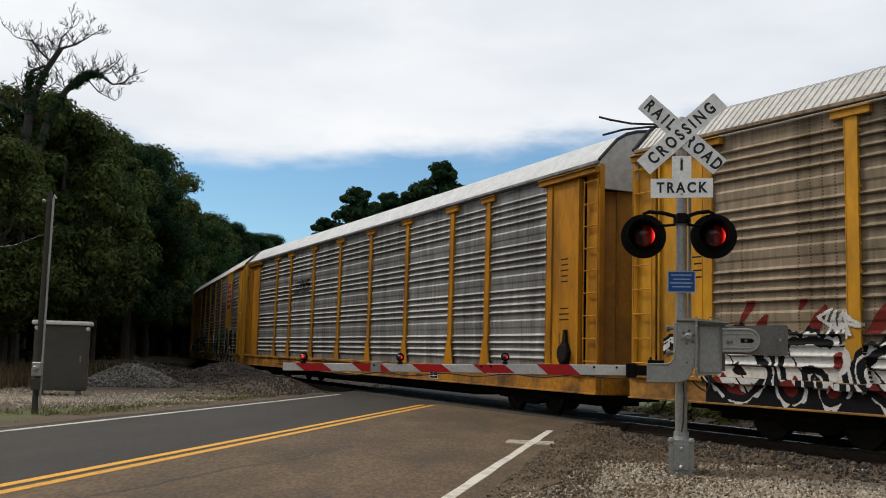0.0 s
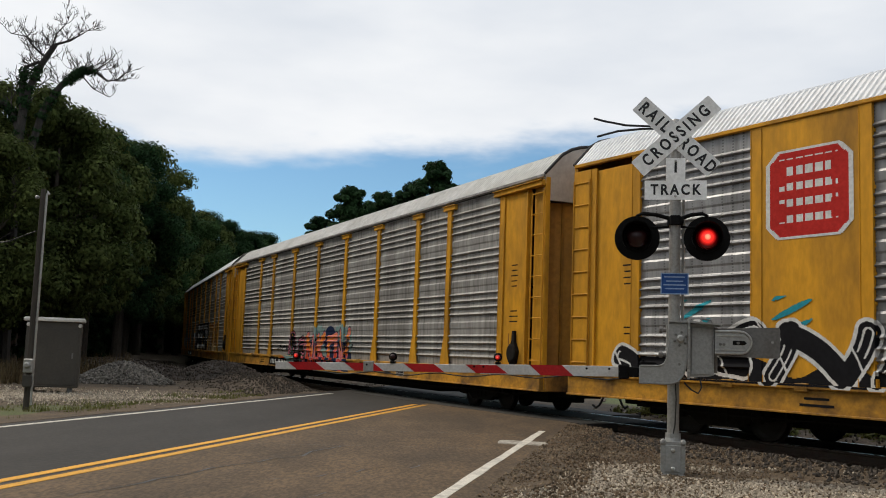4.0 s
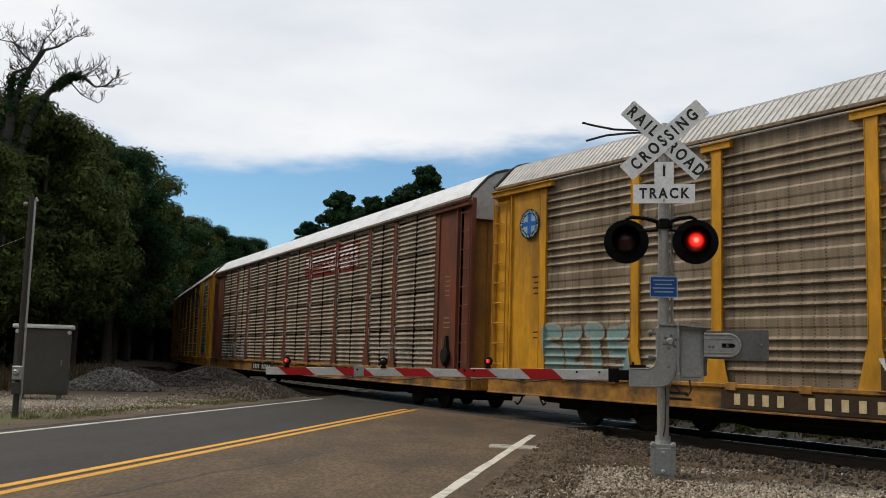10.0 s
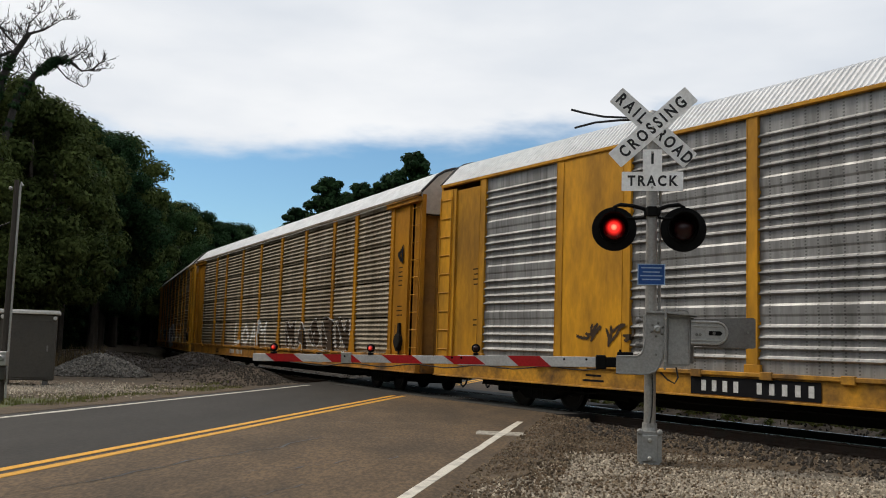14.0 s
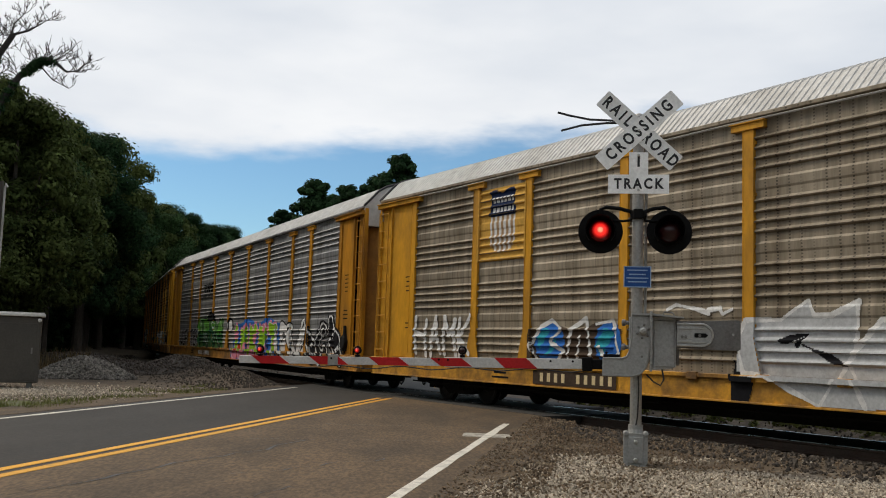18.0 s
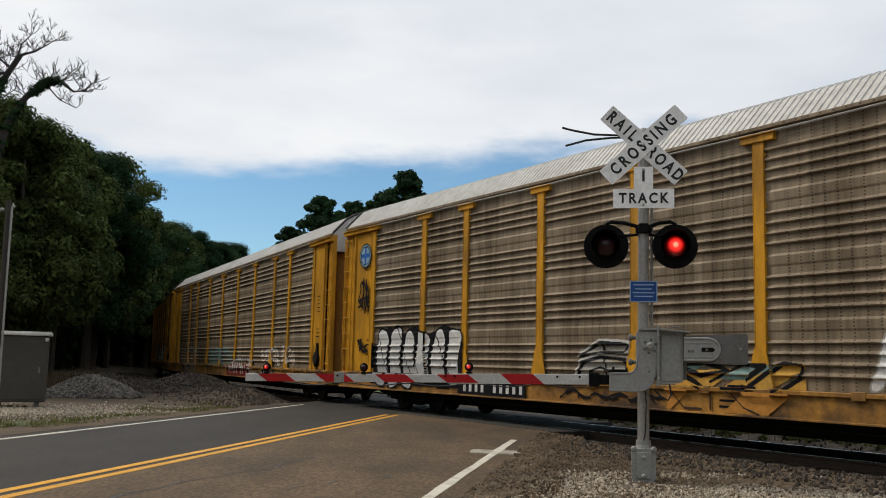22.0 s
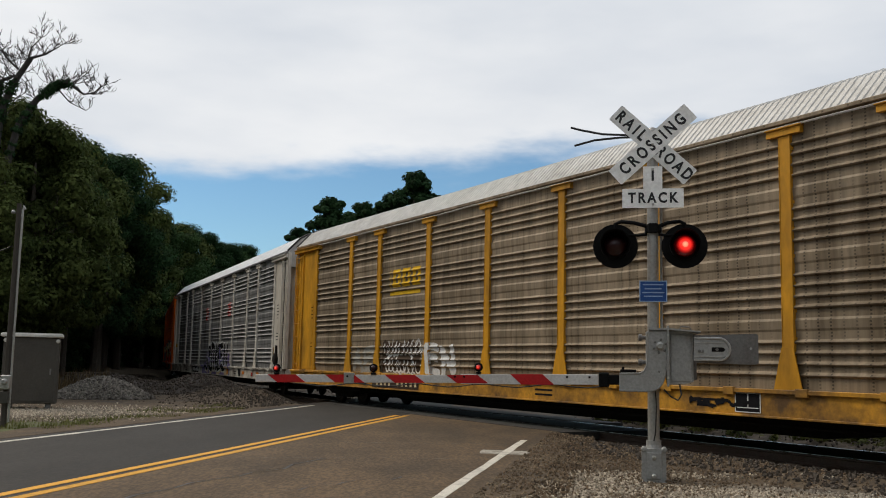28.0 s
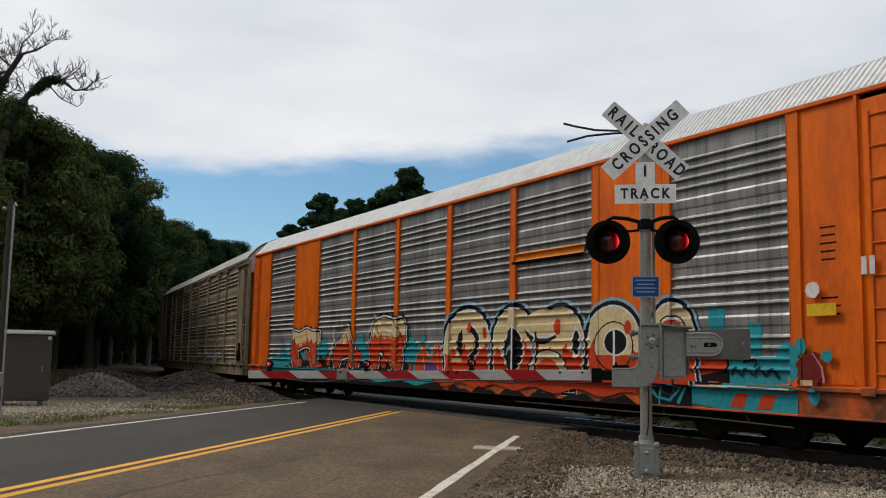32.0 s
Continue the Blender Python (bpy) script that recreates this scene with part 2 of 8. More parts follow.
def lettering(text, size, depth=0.003, spacing=1.0):
    """A mesh of raised letters in the x, y plane, centred."""
    cu = bpy.data.curves.new("lettering", "FONT")
    cu.body, cu.size, cu.extrude, cu.align_x, cu.align_y, cu.space_character = text, size, depth, "CENTER", "CENTER", spacing
    cu.offset = 0.006 * size / 0.2
    cu.resolution_u = 3
    ob = new("lettering", cu)
    bpy.context.view_layer.update()
    me = bpy.data.meshes.new_from_object(ob.evaluated_get(bpy.context.evaluated_depsgraph_get()))
    bpy.data.objects.remove(ob)
    return me


# ---- the line of the track and of the road ----
TX, TY, HEAD, BEND = 4.5341, 20.4473, radians(27.993), -0.0036
BEND_FROM, BEND_TO = -80.0, 135.0


def track(s):
    """Place and heading (from +y to the left) of the track's middle, s metres beyond the crossing."""
    q = min(max(s, BEND_FROM), BEND_TO)
    th = HEAD + BEND * q
    x, y = TX + (math.cos(th) - math.cos(HEAD)) / BEND, TY + (math.sin(th) - math.sin(HEAD)) / BEND
    return x - math.sin(th) * (s - q), y + math.cos(th) * (s - q), th


def beside(s, off, z=0.0):
    """A point off metres from the track's middle, on the side of the camera where positive."""
    x, y, th = track(s)
    return Vector((x - math.cos(th) * off, y - math.sin(th) * off, z))


def track_near(x, y):
    """The nearest s and the offset of a place."""
    th = HEAD
    s = 0.0
    for _ in range(6):
        px, py, th = track(s)
        s += (x - px) * -math.sin(th) + (y - py) * math.cos(th)
        s = min(max(s, -400), 600)
    px, py, th = track(s)
    return s, -(x - px) * math.cos(th) - (y - py) * math.sin(th)


ROAD_TURN = radians(12.5)
RD, RN = (math.sin(ROAD_TURN), math.cos(ROAD_TURN)), (math.cos(ROAD_TURN), -math.sin(ROAD_TURN))
LEFT_LINE, YELLOW, RIGHT_LINE = -9.25, -5.62, -1.83


def on_road(along, across, z=0.0):
    return Vector((RD[0] * along + RN[0] * across, RD[1] * along + RN[1] * across, z))


def road_of(x, y):
    return x * RD[0] + y * RD[1], x * RN[0] + y * RN[1]


def smooth(a, b, x):
    t = min(max((x - a) / (b - a), 0.0), 1.0)
    return t * t * (3 - 2 * t)

# ---- ground ----
def ground_height(x, y):
    s, off = track_near(x, y)
    along, across = road_of(x, y)
    d = abs(off)
    z = -0.02 + 0.02 * noise.noise((x * 0.6, y * 0.6, 0))
    # the road stands on level ground; the ballast bed lies a little lower beside it
    road = 1 - smooth(-0.35, 0.1, max(LEFT_LINE - 0.7 - across, across - RIGHT_LINE - 0.35))
    bed = 1 - smooth(1.5, 2.6, d)
    z = z * (1 - bed) - 0.23 * bed
    z = z * (1 - road) - 0.06 * road
    # wooded slope beside the track beyond the crossing, low bank at its foot
    slope = smooth(8, 50, off) * smooth(34, 60, y) * (1 - smooth(-4, 6, across + 9.5))
    z += slope * 9.0 + slope * 1.2 * noise.noise((x * 0.05, y * 0.05, 3))
    bank = math.exp(-((off - 7.5) / 2.2) ** 2) * smooth(33, 42, y) * 0.4
    z += bank * (0.7 + 0.6 * noise.noise((x * 0.35, y * 0.35, 7)))
    # ballast bank beside the track just beyond the road
    shoulder = math.exp(-((off - 3.4) / 1.3) ** 2) * smooth(LEFT_LINE - 1.0, LEFT_LINE - 3.0, across) * (1 - smooth(16, 30, s))
    z += 0.38 * shoulder * (1 + 0.4 * noise.noise((x * 0.8, y * 0.8, 5)))
    far = smooth(60, 160, -off)
    z += far * 2.0
    return z


def spaced(fine0, fine1, step, reach):
    c = list(np.arange(fine0, fine1 + 1e-6, step))
    lo, hi, g = [], [], step
    while not hi or hi[-1] < reach:
        g *= 1.22
        hi.append((hi[-1] if hi else fine1) + g)
        lo.append((lo[-1] if lo else fine0) - g)
    return lo[::-1] + c + hi


gx, gy = spaced(-26, 16, 0.42, 2600), spaced(3, 52, 0.42, 2600)
gs = Shape()
verts = []
masks = []
for yy in gy:
    for xx in gx:
        inside = abs(xx) < 300 and abs(yy) < 400
        zz = ground_height(xx, yy) if inside else 1.0
        verts.append((xx, yy, zz))
        s, off = track_near(xx, yy)
        along, across = road_of(xx, yy)
        stone = (1 - smooth(2.2, 4.5, abs(off))) * 0.8
        shoulder = smooth(RIGHT_LINE, RIGHT_LINE + 1.6, across) * (1 - smooth(4.5, 9, across - RIGHT_LINE)) * (1 - smooth(10.6, 13.0, yy)) * 0.55
        pad = math.exp(-(((xx + 9.6) / 2.4) ** 2 + ((yy - 23.6) / 2.2) ** 2))
        verge = smooth(0.6, 1.4, LEFT_LINE - across) * (1 - smooth(2.2, 4.2, LEFT_LINE - across)) * (1 - smooth(19, 23, yy))
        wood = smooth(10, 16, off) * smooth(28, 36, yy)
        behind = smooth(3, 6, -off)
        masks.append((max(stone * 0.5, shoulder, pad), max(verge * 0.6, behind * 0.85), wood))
nx = len(gx)
faces = [(j * nx + i, j * nx + i + 1, (j + 1) * nx + i + 1, (j + 1) * nx + i) for j in range(len(gy) - 1) for i in range(nx - 1)]
gs.add(verts, faces)


def ground_material():
    m = mat("ground", (0.085, 0.059, 0.034), 0.95, vary=0.45, scale=1.6, fine=22, bump=0.5, second=(0.04, 0.031, 0.022), amount=0.8, per_object=0)
    n, l = m.node_tree.nodes, m.node_tree.links
    hsv = [k for k in n if k.type == "HUE_SAT"][0]
    src = hsv.inputs["Color"].links[0].from_socket
    at = n.new("ShaderNodeAttribute")
    at.attribute_name = "cover"
    sp = n.new("ShaderNodeSeparateColor")
    l.new(at.outputs["Color"], sp.inputs[0])
    tc = n.new("ShaderNodeTexCoord")
    ns = node(n, "ShaderNodeTexNoise", Scale=1.3, Detail=7.0, Roughness=0.7)
    l.new(tc.outputs["Object"], ns.inputs["Vector"])
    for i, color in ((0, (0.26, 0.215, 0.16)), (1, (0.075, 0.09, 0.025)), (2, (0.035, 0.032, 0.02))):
        add = n.new("ShaderNodeMath")
        add.operation = "MULTIPLY_ADD"
        add.inputs[1].default_value = 0.9
        l.new(ns.outputs[0], add.inputs[0])
        l.new(sp.outputs[i], add.inputs[2])
        rg = n.new("ShaderNodeMapRange")
        rg.inputs[1].default_value, rg.inputs[2].default_value = 0.82, 1.08
        l.new(add.outputs[0], rg.inputs[0])
        mx = n.new("ShaderNodeMix")
        mx.data_type = "RGBA"
        l.new(rg.outputs[0], mx.inputs[0])
        l.new(src, mx.inputs[6])
        mx.inputs[7].default_value = (*color, 1)
        src = mx.outputs[2]
    l.new(src, hsv.inputs["Color"])
    return m


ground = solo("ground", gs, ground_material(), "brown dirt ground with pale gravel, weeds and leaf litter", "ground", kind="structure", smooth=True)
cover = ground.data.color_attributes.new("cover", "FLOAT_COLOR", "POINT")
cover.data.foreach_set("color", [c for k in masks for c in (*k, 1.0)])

# ---- road ----
asphalt_old = mat("asphalt_old", (0.108, 0.067, 0.032), 0.85, vary=0.4, scale=0.8, fine=26, bump=0.35, second=(0.05, 0.034, 0.019), amount=0.9, stretch=(1, 0.35, 1), per_object=0, cover=0.5)
asphalt_new = mat("asphalt_new", (0.022, 0.0178, 0.0132), 0.8, vary=0.3, scale=0.8, fine=26, bump=0.3, second=(0.0195, 0.0162, 0.013), amount=0.9, stretch=(1, 0.3, 1), per_object=0, cover=0.5)
yellow_paint = mat("yellow_road_paint", (0.68, 0.33, 0.022), 0.7, vary=0.15, scale=6, fine=50, bump=0.1, second=(0.3, 0.19, 0.06), amount=0.6, cover=0.62)
white_paint = mat("white_road_paint", (0.58, 0.54, 0.46), 0.7, vary=0.15, scale=5, fine=45, bump=0.1, second=(0.24, 0.22, 0.19), amount=0.8, cover=0.6)
crack_tar = mat("crack_tar", (0.02, 0.02, 0.02), 0.5, vary=0.1, scale=4)


def strip(a0, a1, c0, c1, z, step=1.0, rag0=0.0, rag1=0.0, depth=0.12, seed=0):
    """A band along the road with thickness; rag: how uneven its edges are."""
    sh = Shape()
    n = max(2, int((a1 - a0) / step))
    v = []
    for i in range(n + 1):
        a = a0 + (a1 - a0) * i / n
        e0 = c0 + rag0 * noise.noise((a * 0.9, seed, 1))
        e1 = c1 + rag1 * noise.noise((a * 0.9, seed, 5))
        v += [on_road(a, e0, z), on_road(a, e1, z), on_road(a, e0, z - depth), on_road(a, e1, z - depth)]
    f = []
    for i in range(n):
        k = i * 4
        f += [(k, k + 1, k + 5, k + 4), (k + 1, k + 3, k + 7, k + 5), (k + 2, k, k + 4, k + 6)]
    f += [(0, 2, 3, 1), (n * 4, n * 4 + 1, n * 4 + 3, n * 4 + 2)]
    return sh.add(v, f)


road = thing("road", Matrix(), "two-lane asphalt road, worn and patched, crossing the track", "road", kind="structure")
part("lane", strip(-60, 260, YELLOW, RIGHT_LINE + 0.42, 0.0, 0.3, 0, 0.09, seed=1), asphalt_old, road, "old brownish asphalt lane with cracks")
part("lane", strip(-60, 260, LEFT_LINE - 0.5, YELLOW, 0.0, 0.3, 0.08, 0, seed=2), asphalt_new, road, "dark newer asphalt lane")


def road_track_cut(across, off):
    """How far along the road a line of that offset meets the track's edge."""
    a = 26.0
    for _ in range(20):
        p = on_road(a, across)
        s, o = track_near(p.x, p.y)
        a -= (off - o) / -0.6 * -1 * 0.5 if abs(off - o) > 1e-3 else 0
    return a


for side in (-0.13, 0.13):
    for a0, a1 in ((-60, road_track_cut(YELLOW, 2.3)), (road_track_cut(YELLOW, -2.6), 260)):
        part("yellow_line", strip(a0, a1, YELLOW + side - 0.065, YELLOW + side + 0.065, 0.004, 0.8, depth=0.006), yellow_paint, road, "solid yellow centre line")
part("edge_line", strip(-60, road_track_cut(LEFT_LINE, 2.7), LEFT_LINE - 0.06, LEFT_LINE + 0.06, 0.004, 0.8, 0.03, 0.03, depth=0.006), white_paint, road, "worn white edge line")
part("edge_line", strip(-60, 17.3, RIGHT_LINE - 0.06, RIGHT_LINE + 0.06, 0.004, 0.5, 0.03, 0.03, depth=0.006), white_paint, road, "worn white edge line")
faded = mat("faded_road_paint", (0.4, 0.37, 0.31), 0.8, vary=0.3, scale=4, fine=20, second=(0.11, 0.085, 0.06), amount=0.95, cover=0.56)
part("stop_line_stub", strip(14.45, 15.1, RIGHT_LINE - 0.34, RIGHT_LINE + 0.34, 0.003, 0.06, 0.5, 0.3, depth=0.005, seed=4), faded, road, "faded end of a white stop line")
random.seed(5)
for a0, c0, a1, c1 in ((7.5, -4.8, 13.2, -3.9), (9.2, -3.6, 11.4, -2.4), (12.5, -5.2, 13.6, -2.2), (15.5, -4.6, 16.3, -2.0), (5.5, -3.2, 8.6, -2.9)):
    pts = []
    for i in range(14):
        t = i / 13
        p = on_road(a0 + (a1 - a0) * t + random.uniform(-.08, .08), c0 + (c1 - c0) * t + random.uniform(-.1, .1), 0.003)
        pts.append(p)
    sh = Shape()
    v = []
    for i, p in enumerate(pts):
        w = random.uniform(0.006, 0.022)
        v += [p + Vector((w, w * 0.5, 0)), p - Vector((w, w * 0.5, 0))]
    sh.add(v, [(2 * i, 2 * i + 1, 2 * i + 3, 2 * i + 2) for i in range(13)])
    part("crack", sh, crack_tar, road, "dark crack in the asphalt")

# ---- track ----
steel = mat("rail_steel", (0.05, 0.036, 0.028), 0.7, metal=0.15, vary=0.2, scale=3, fine=30, second=(0.06, 0.032, 0.02), amount=0.7)
shiny = mat("rail_head", (0.5, 0.48, 0.46), 0.28, metal=1.0, vary=0.1, scale=3, fine=30)
tie_wood = mat("tie_wood", (0.085, 0.062, 0.045), 0.9, vary=0.3, scale=3, fine=26, stretch=(0.4, 3, 3), bump=0.5)
panel_rubber = mat("crossing_panel", (0.035, 0.032, 0.029), 0.85, vary=0.2, scale=2, fine=40, bump=0.3)
ballast_mat = mat("ballast_stone", (0.066, 0.053, 0.041), 0.9, vary=0.25, scale=2, fine=30, bump=0.3, islands=0.45, second=(0.055, 0.042, 0.031), amount=0.7)

rail_profile = [(-0.075, -0.172), (-0.075, -0.158), (-0.012, -0.135), (-0.012, -0.045), (-0.037, -0.034), (-0.037, -0.004), (-0.03, 0.0), (0.03, 0.0), (0.037, -0.004), (0.037, -0.034), (0.012, -0.045), (0.012, -0.135), (0.075, -0.158), (0.075, -0.172)]
railway = thing("railway_track", Matrix(), "single curved railway track on stone ballast", "railway track", kind="structure")
for side in (0.755, -0.755):
    sh = Shape()
    ss = list(np.arange(-120, 190, 2.0))
    n = len(rail_profile)
    v = []
    for s in ss:
        v += [beside(s, side + a, b) for a, b in rail_profile]
    f = []
    for i in range(len(ss) - 1):
        for k in range(n):
            sh.k.append(1 if k in (5, 6, 7) else 0)
            f.append((i * n + k, i * n + (k + 1) % n, (i + 1) * n + (k + 1) % n, (i + 1) * n + k))
    ks = sh.k
    sh.k = []
    sh.add(v, f)
    sh.k = ks
    part("rail", sh, [steel, shiny], railway, "rusty steel rail with a bright running surface")
tie_mesh = Shape().box(-1.3, 1.3, -0.115, 0.115, -0.36, -0.178, 0.012).mesh("tie", tie_wood)
for i in range(230):
    s = -42 + i * 0.53
    p = beside(s, 0)
    a, c = road_of(p.x, p.y)
    if LEFT_LINE - 0.8 < c < RIGHT_LINE + 0.9:
        continue
    part("tie", tie_mesh, None, railway, at=pose(p.x, p.y, random.uniform(-.006, .006), 0, 0, math.degrees(track(s)[2]) + random.uniform(-1, 1)))
crossing = thing("crossing_surface", Matrix(), "dark rubber and asphalt crossing panels between the rails", "level crossing", kind="structure")
for lo, hi in ((-0.66, 0.66), (0.86, 1.75), (-1.75, -0.86)):
    for i in range(7):
        s0 = -4.9 + i * 2.42
        q = [beside(s0 + 0.012, hi, 0.0), beside(s0 + 2.4, hi, 0.0), beside(s0 + 2.4, lo, 0.0), beside(s0 + 0.012, lo, 0.0)]
        mid = sum(q, Vector()) / 4
        c = road_of(mid.x, mid.y)[1]
        if not LEFT_LINE - 1.2 < c < RIGHT_LINE + 1.6:
            continue
        sh = Shape().add(q + [p - Vector((0, 0, 0.15)) for p in q], [(0, 1, 2, 3), (0, 4, 5, 1), (1, 5, 6, 2), (2, 6, 7, 3), (3, 7, 4, 0)])
        for k in range(4):
            sh.v[k] = (sh.v[k][0], sh.v[k][1], 0.006)
        part("crossing_panel", sh, panel_rubber, crossing)


def stones(rng, places, lo, hi, lift=0.3):
    """Many small angular stones as one mesh."""
    sh = Shape()
    base = [(1, 0, 0), (-1, 0, 0), (0, 1, 0), (0, -1, 0), (0, 0, 1), (0, 0, -1)]
    tri = [(0, 2, 4), (2, 1, 4), (1, 3, 4), (3, 0, 4), (2, 0, 5), (1, 2, 5), (3, 1, 5), (0, 3, 5)]
    for x, y, z in places:
        r = rng.uniform(lo, hi)
        m = Euler((rng.uniform(0, 6), rng.uniform(0, 6), rng.uniform(0, 6))).to_matrix()
        sh.add([Vector((x, y, z + r * lift)) + m @ Vector((a * r * rng.uniform(.7, 1.25), b * r * rng.uniform(.6, 1.1), c * r * rng.uniform(.5, .9))) for a, b, c in base], tri)
    return sh


rng = random.Random(11)
places = []
while len(places) < 17000:
    s = rng.uniform(-24, 62) if rng.random() < 0.6 else rng.uniform(-16, 6)
    off = rng.gauss(0, 1.5)
    if rng.random() < 0.3:
        off = rng.uniform(1.4, 4.2)
    p = beside(s, off)
    a, c = road_of(p.x, p.y)
    if LEFT_LINE - 0.9 < c < RIGHT_LINE + 0.75 or abs(abs(off) - 0.755) < 0.09 or abs(off) > 4.4:
        continue
    places.append((p.x, p.y, ground_height(p.x, p.y) + (0.02 if abs(off) < 1.4 else 0)))
while len(places) < 21500:
    p = beside(rng.uniform(3, 26), rng.gauss(3.5, 1.1))
    a, c = road_of(p.x, p.y)
    if c < LEFT_LINE - 1.0:
        places.append((p.x, p.y, ground_height(p.x, p.y)))
solo("track_ballast", stones(rng, places, 0.018, 0.05), ballast_mat, "grey-brown crushed stone ballast round the track", "ballast", kind="stuff")
pale = mat("pale_gravel", (0.44, 0.375, 0.288), 0.9, vary=0.2, scale=2, fine=30, bump=0.2, islands=0.4)
places = []
while len(places) < 24000:
    a, c = rng.uniform(4.5, 17), RIGHT_LINE + 0.5 + rng.uniform(0, 6.5)
    p = on_road(a, c)
    s, off = track_near(p.x, p.y)
    clump = noise.noise((p.x * 0.7, p.y * 0.7, 2)) + (0.55 if a < 11.6 else -0.1 - (a - 11.6) * 0.12) + (0.1 if c > RIGHT_LINE + 1.0 else -0.3)
    if off < 3.2 or clump < rng.uniform(0, 0.45):
        continue
    places.append((p.x, p.y, ground_height(p.x, p.y)))
solo("shoulder_gravel", stones(rng, places, 0.008, 0.028), pale, "pale loose gravel on the road shoulder", "gravel", kind="stuff")
places = []
while len(places) < 5000:
    p = Vector((rng.gauss(-9.6, 2.6), rng.gauss(23.4, 1.6)))
    a, c = road_of(p.x, p.y)
    if c > LEFT_LINE - 0.8 or p.x < -16:
        continue
    places.append((p.x, p.y, ground_height(p.x, p.y)))
solo("pad_gravel", stones(rng, places, 0.012, 0.04), pale, "pale gravel pad round the signal cabinet", "gravel", kind="stuff")

# dirt that has crept over the edge of the asphalt
dirt = mat("shoulder_dirt", (0.1, 0.067, 0.036), 0.95, vary=0.4, scale=2.5, fine=24, bump=0.5, second=(0.06, 0.043, 0.027), amount=0.9, per_object=0, cover=0.5)
part("dirt_edge", strip(-20, 17.6, RIGHT_LINE + 0.27, RIGHT_LINE + 0.8, 0.004, 0.12, 0.16, 0.3, depth=0.03, seed=7), dirt, road, "brown dirt over the asphalt's edge")
part("dirt_edge", strip(-20, 24.6, LEFT_LINE - 1.3, LEFT_LINE - 0.36, 0.005, 0.12, 0.2, 0.14, depth=0.03, seed=8), dirt, road, "brown dirt over the asphalt's edge")
brown_stone = mat("brown_gravel", (0.125, 0.086, 0.052), 0.95, vary=0.3, scale=2, fine=30, bump=0.2, islands=0.55, second=(0.32, 0.26, 0.18), amount=0.8, cover=0.62)
places = []
while len(places) < 16000:
    a, c = rng.uniform(5, 21), RIGHT_LINE + 0.3 + abs(rng.gauss(0, 2.2))
    p = on_road(a, c)
    s, off = track_near(p.x, p.y)
    if off < 2.0 or c > 8:
        continue
    places.append((p.x, p.y, max(ground_height(p.x, p.y), 0.0 if c < RIGHT_LINE + 1.2 else -1)))
solo("dirt_gravel", stones(rng, places, 0.006, 0.026), brown_stone, "brown stones scattered over the dirt by the road", "gravel", kind="stuff")

# heap of grey stone beside the track
heap_mat = mat("heap_stone", (0.155, 0.14, 0.12), 0.9, vary=0.2, scale=2, fine=30, bump=0.2, islands=0.5)


def heap(name, cx, cy, wide, deep, high, n, label, material, seed):
    g = random.Random(seed)
    sh = Shape()
    rings = 9
    v, f = [(cx, cy, ground_height(cx, cy) + high)], []
    for r in range(1, rings + 1):
        for k in range(28):
            ang = 2 * math.pi * k / 28
            t = r / rings
            x, y = cx + math.cos(ang) * wide * t, cy + math.sin(ang) * deep * t
            bumpy = 0.1 * noise.noise((x * 1.3, y * 1.3, seed))
            v.append((x, y, ground_height(x, y) - 0.04 + (high + bumpy) * (1 - t ** 1.5)))
    f += [(0, 1 + k, 1 + (k + 1) % 28) for k in range(28)]
    for r in range(rings - 1):
        f += [(1 + r * 28 + k, 1 + (r + 1) * 28 + k, 1 + (r + 1) * 28 + (k + 1) % 28, 1 + r * 28 + (k + 1) % 28) for k in range(28)]
    sh.add(v, f)
    spots = []
    for _ in range(n):
        t, ang = math.sqrt(g.random()), g.uniform(0, 6.283)
        x, y = cx + math.cos(ang) * wide * t, cy + math.sin(ang) * deep * t
        spots.append((x, y, ground_height(x, y) - 0.02 + high * (1 - t ** 1.5)))
    st = stones(g, spots, 0.03, 0.075, 0.5)
    sh.add(st.v, st.f)
    return solo(name, sh, material, label, "stone heap", kind="stuff")


heap("stone_heap", -10.0, 31.9, 1.65, 1.4, 0.68, 2600, "heap of grey crushed stone on bare ground", heap_mat, 3)
earth = mat("earth_heap", (0.075, 0.06, 0.048), 0.95, vary=0.35, scale=2, fine=14, bump=0.5, islands=0.4, per_object=0)
heap("earth_heap", -8.4, 37.5, 1.9, 2.6, 0.5, 1500, "low heap of earth and stone beside the track", earth, 8)
heap("earth_heap", -12.8, 40.5, 4.2, 2.6, 0.45, 1500, "low heap of dark earth at the wood's edge", earth, 9)

# ---- crossing signal ----
galv = mat("galvanised_mast", (0.38, 0.37, 0.35), 0.42, metal=0.5, vary=0.12, scale=3, fine=30, second=(0.34, 0.33, 0.31), amount=0.6)
grey_paint = mat("grey_cast_paint", (0.3, 0.3, 0.29), 0.5, metal=0.2, vary=0.12, scale=4, fine=30, second=(0.26, 0.25, 0.23), amount=0.6)
dull_steel = mat("dull_plate", (0.18, 0.175, 0.168), 0.55, metal=0.4, vary=0.15, scale=3, fine=30, second=(0.12, 0.1, 0.085), amount=0.6)
black = mat("black_enamel", (0.005, 0.005, 0.005), 0.75, vary=0.2, scale=4, fine=30, spec=0.12)
sign_white = mat("sign_white", (0.88, 0.88, 0.86), 0.45, vary=0.08, scale=4, fine=25, second=(0.72, 0.7, 0.66), amount=0.6)
ink = mat("sign_black", (0.015, 0.015, 0.016), 0.5, vary=0.1)
blue_sign = mat("sign_blue", (0.006, 0.06, 0.25), 0.45, vary=0.1)
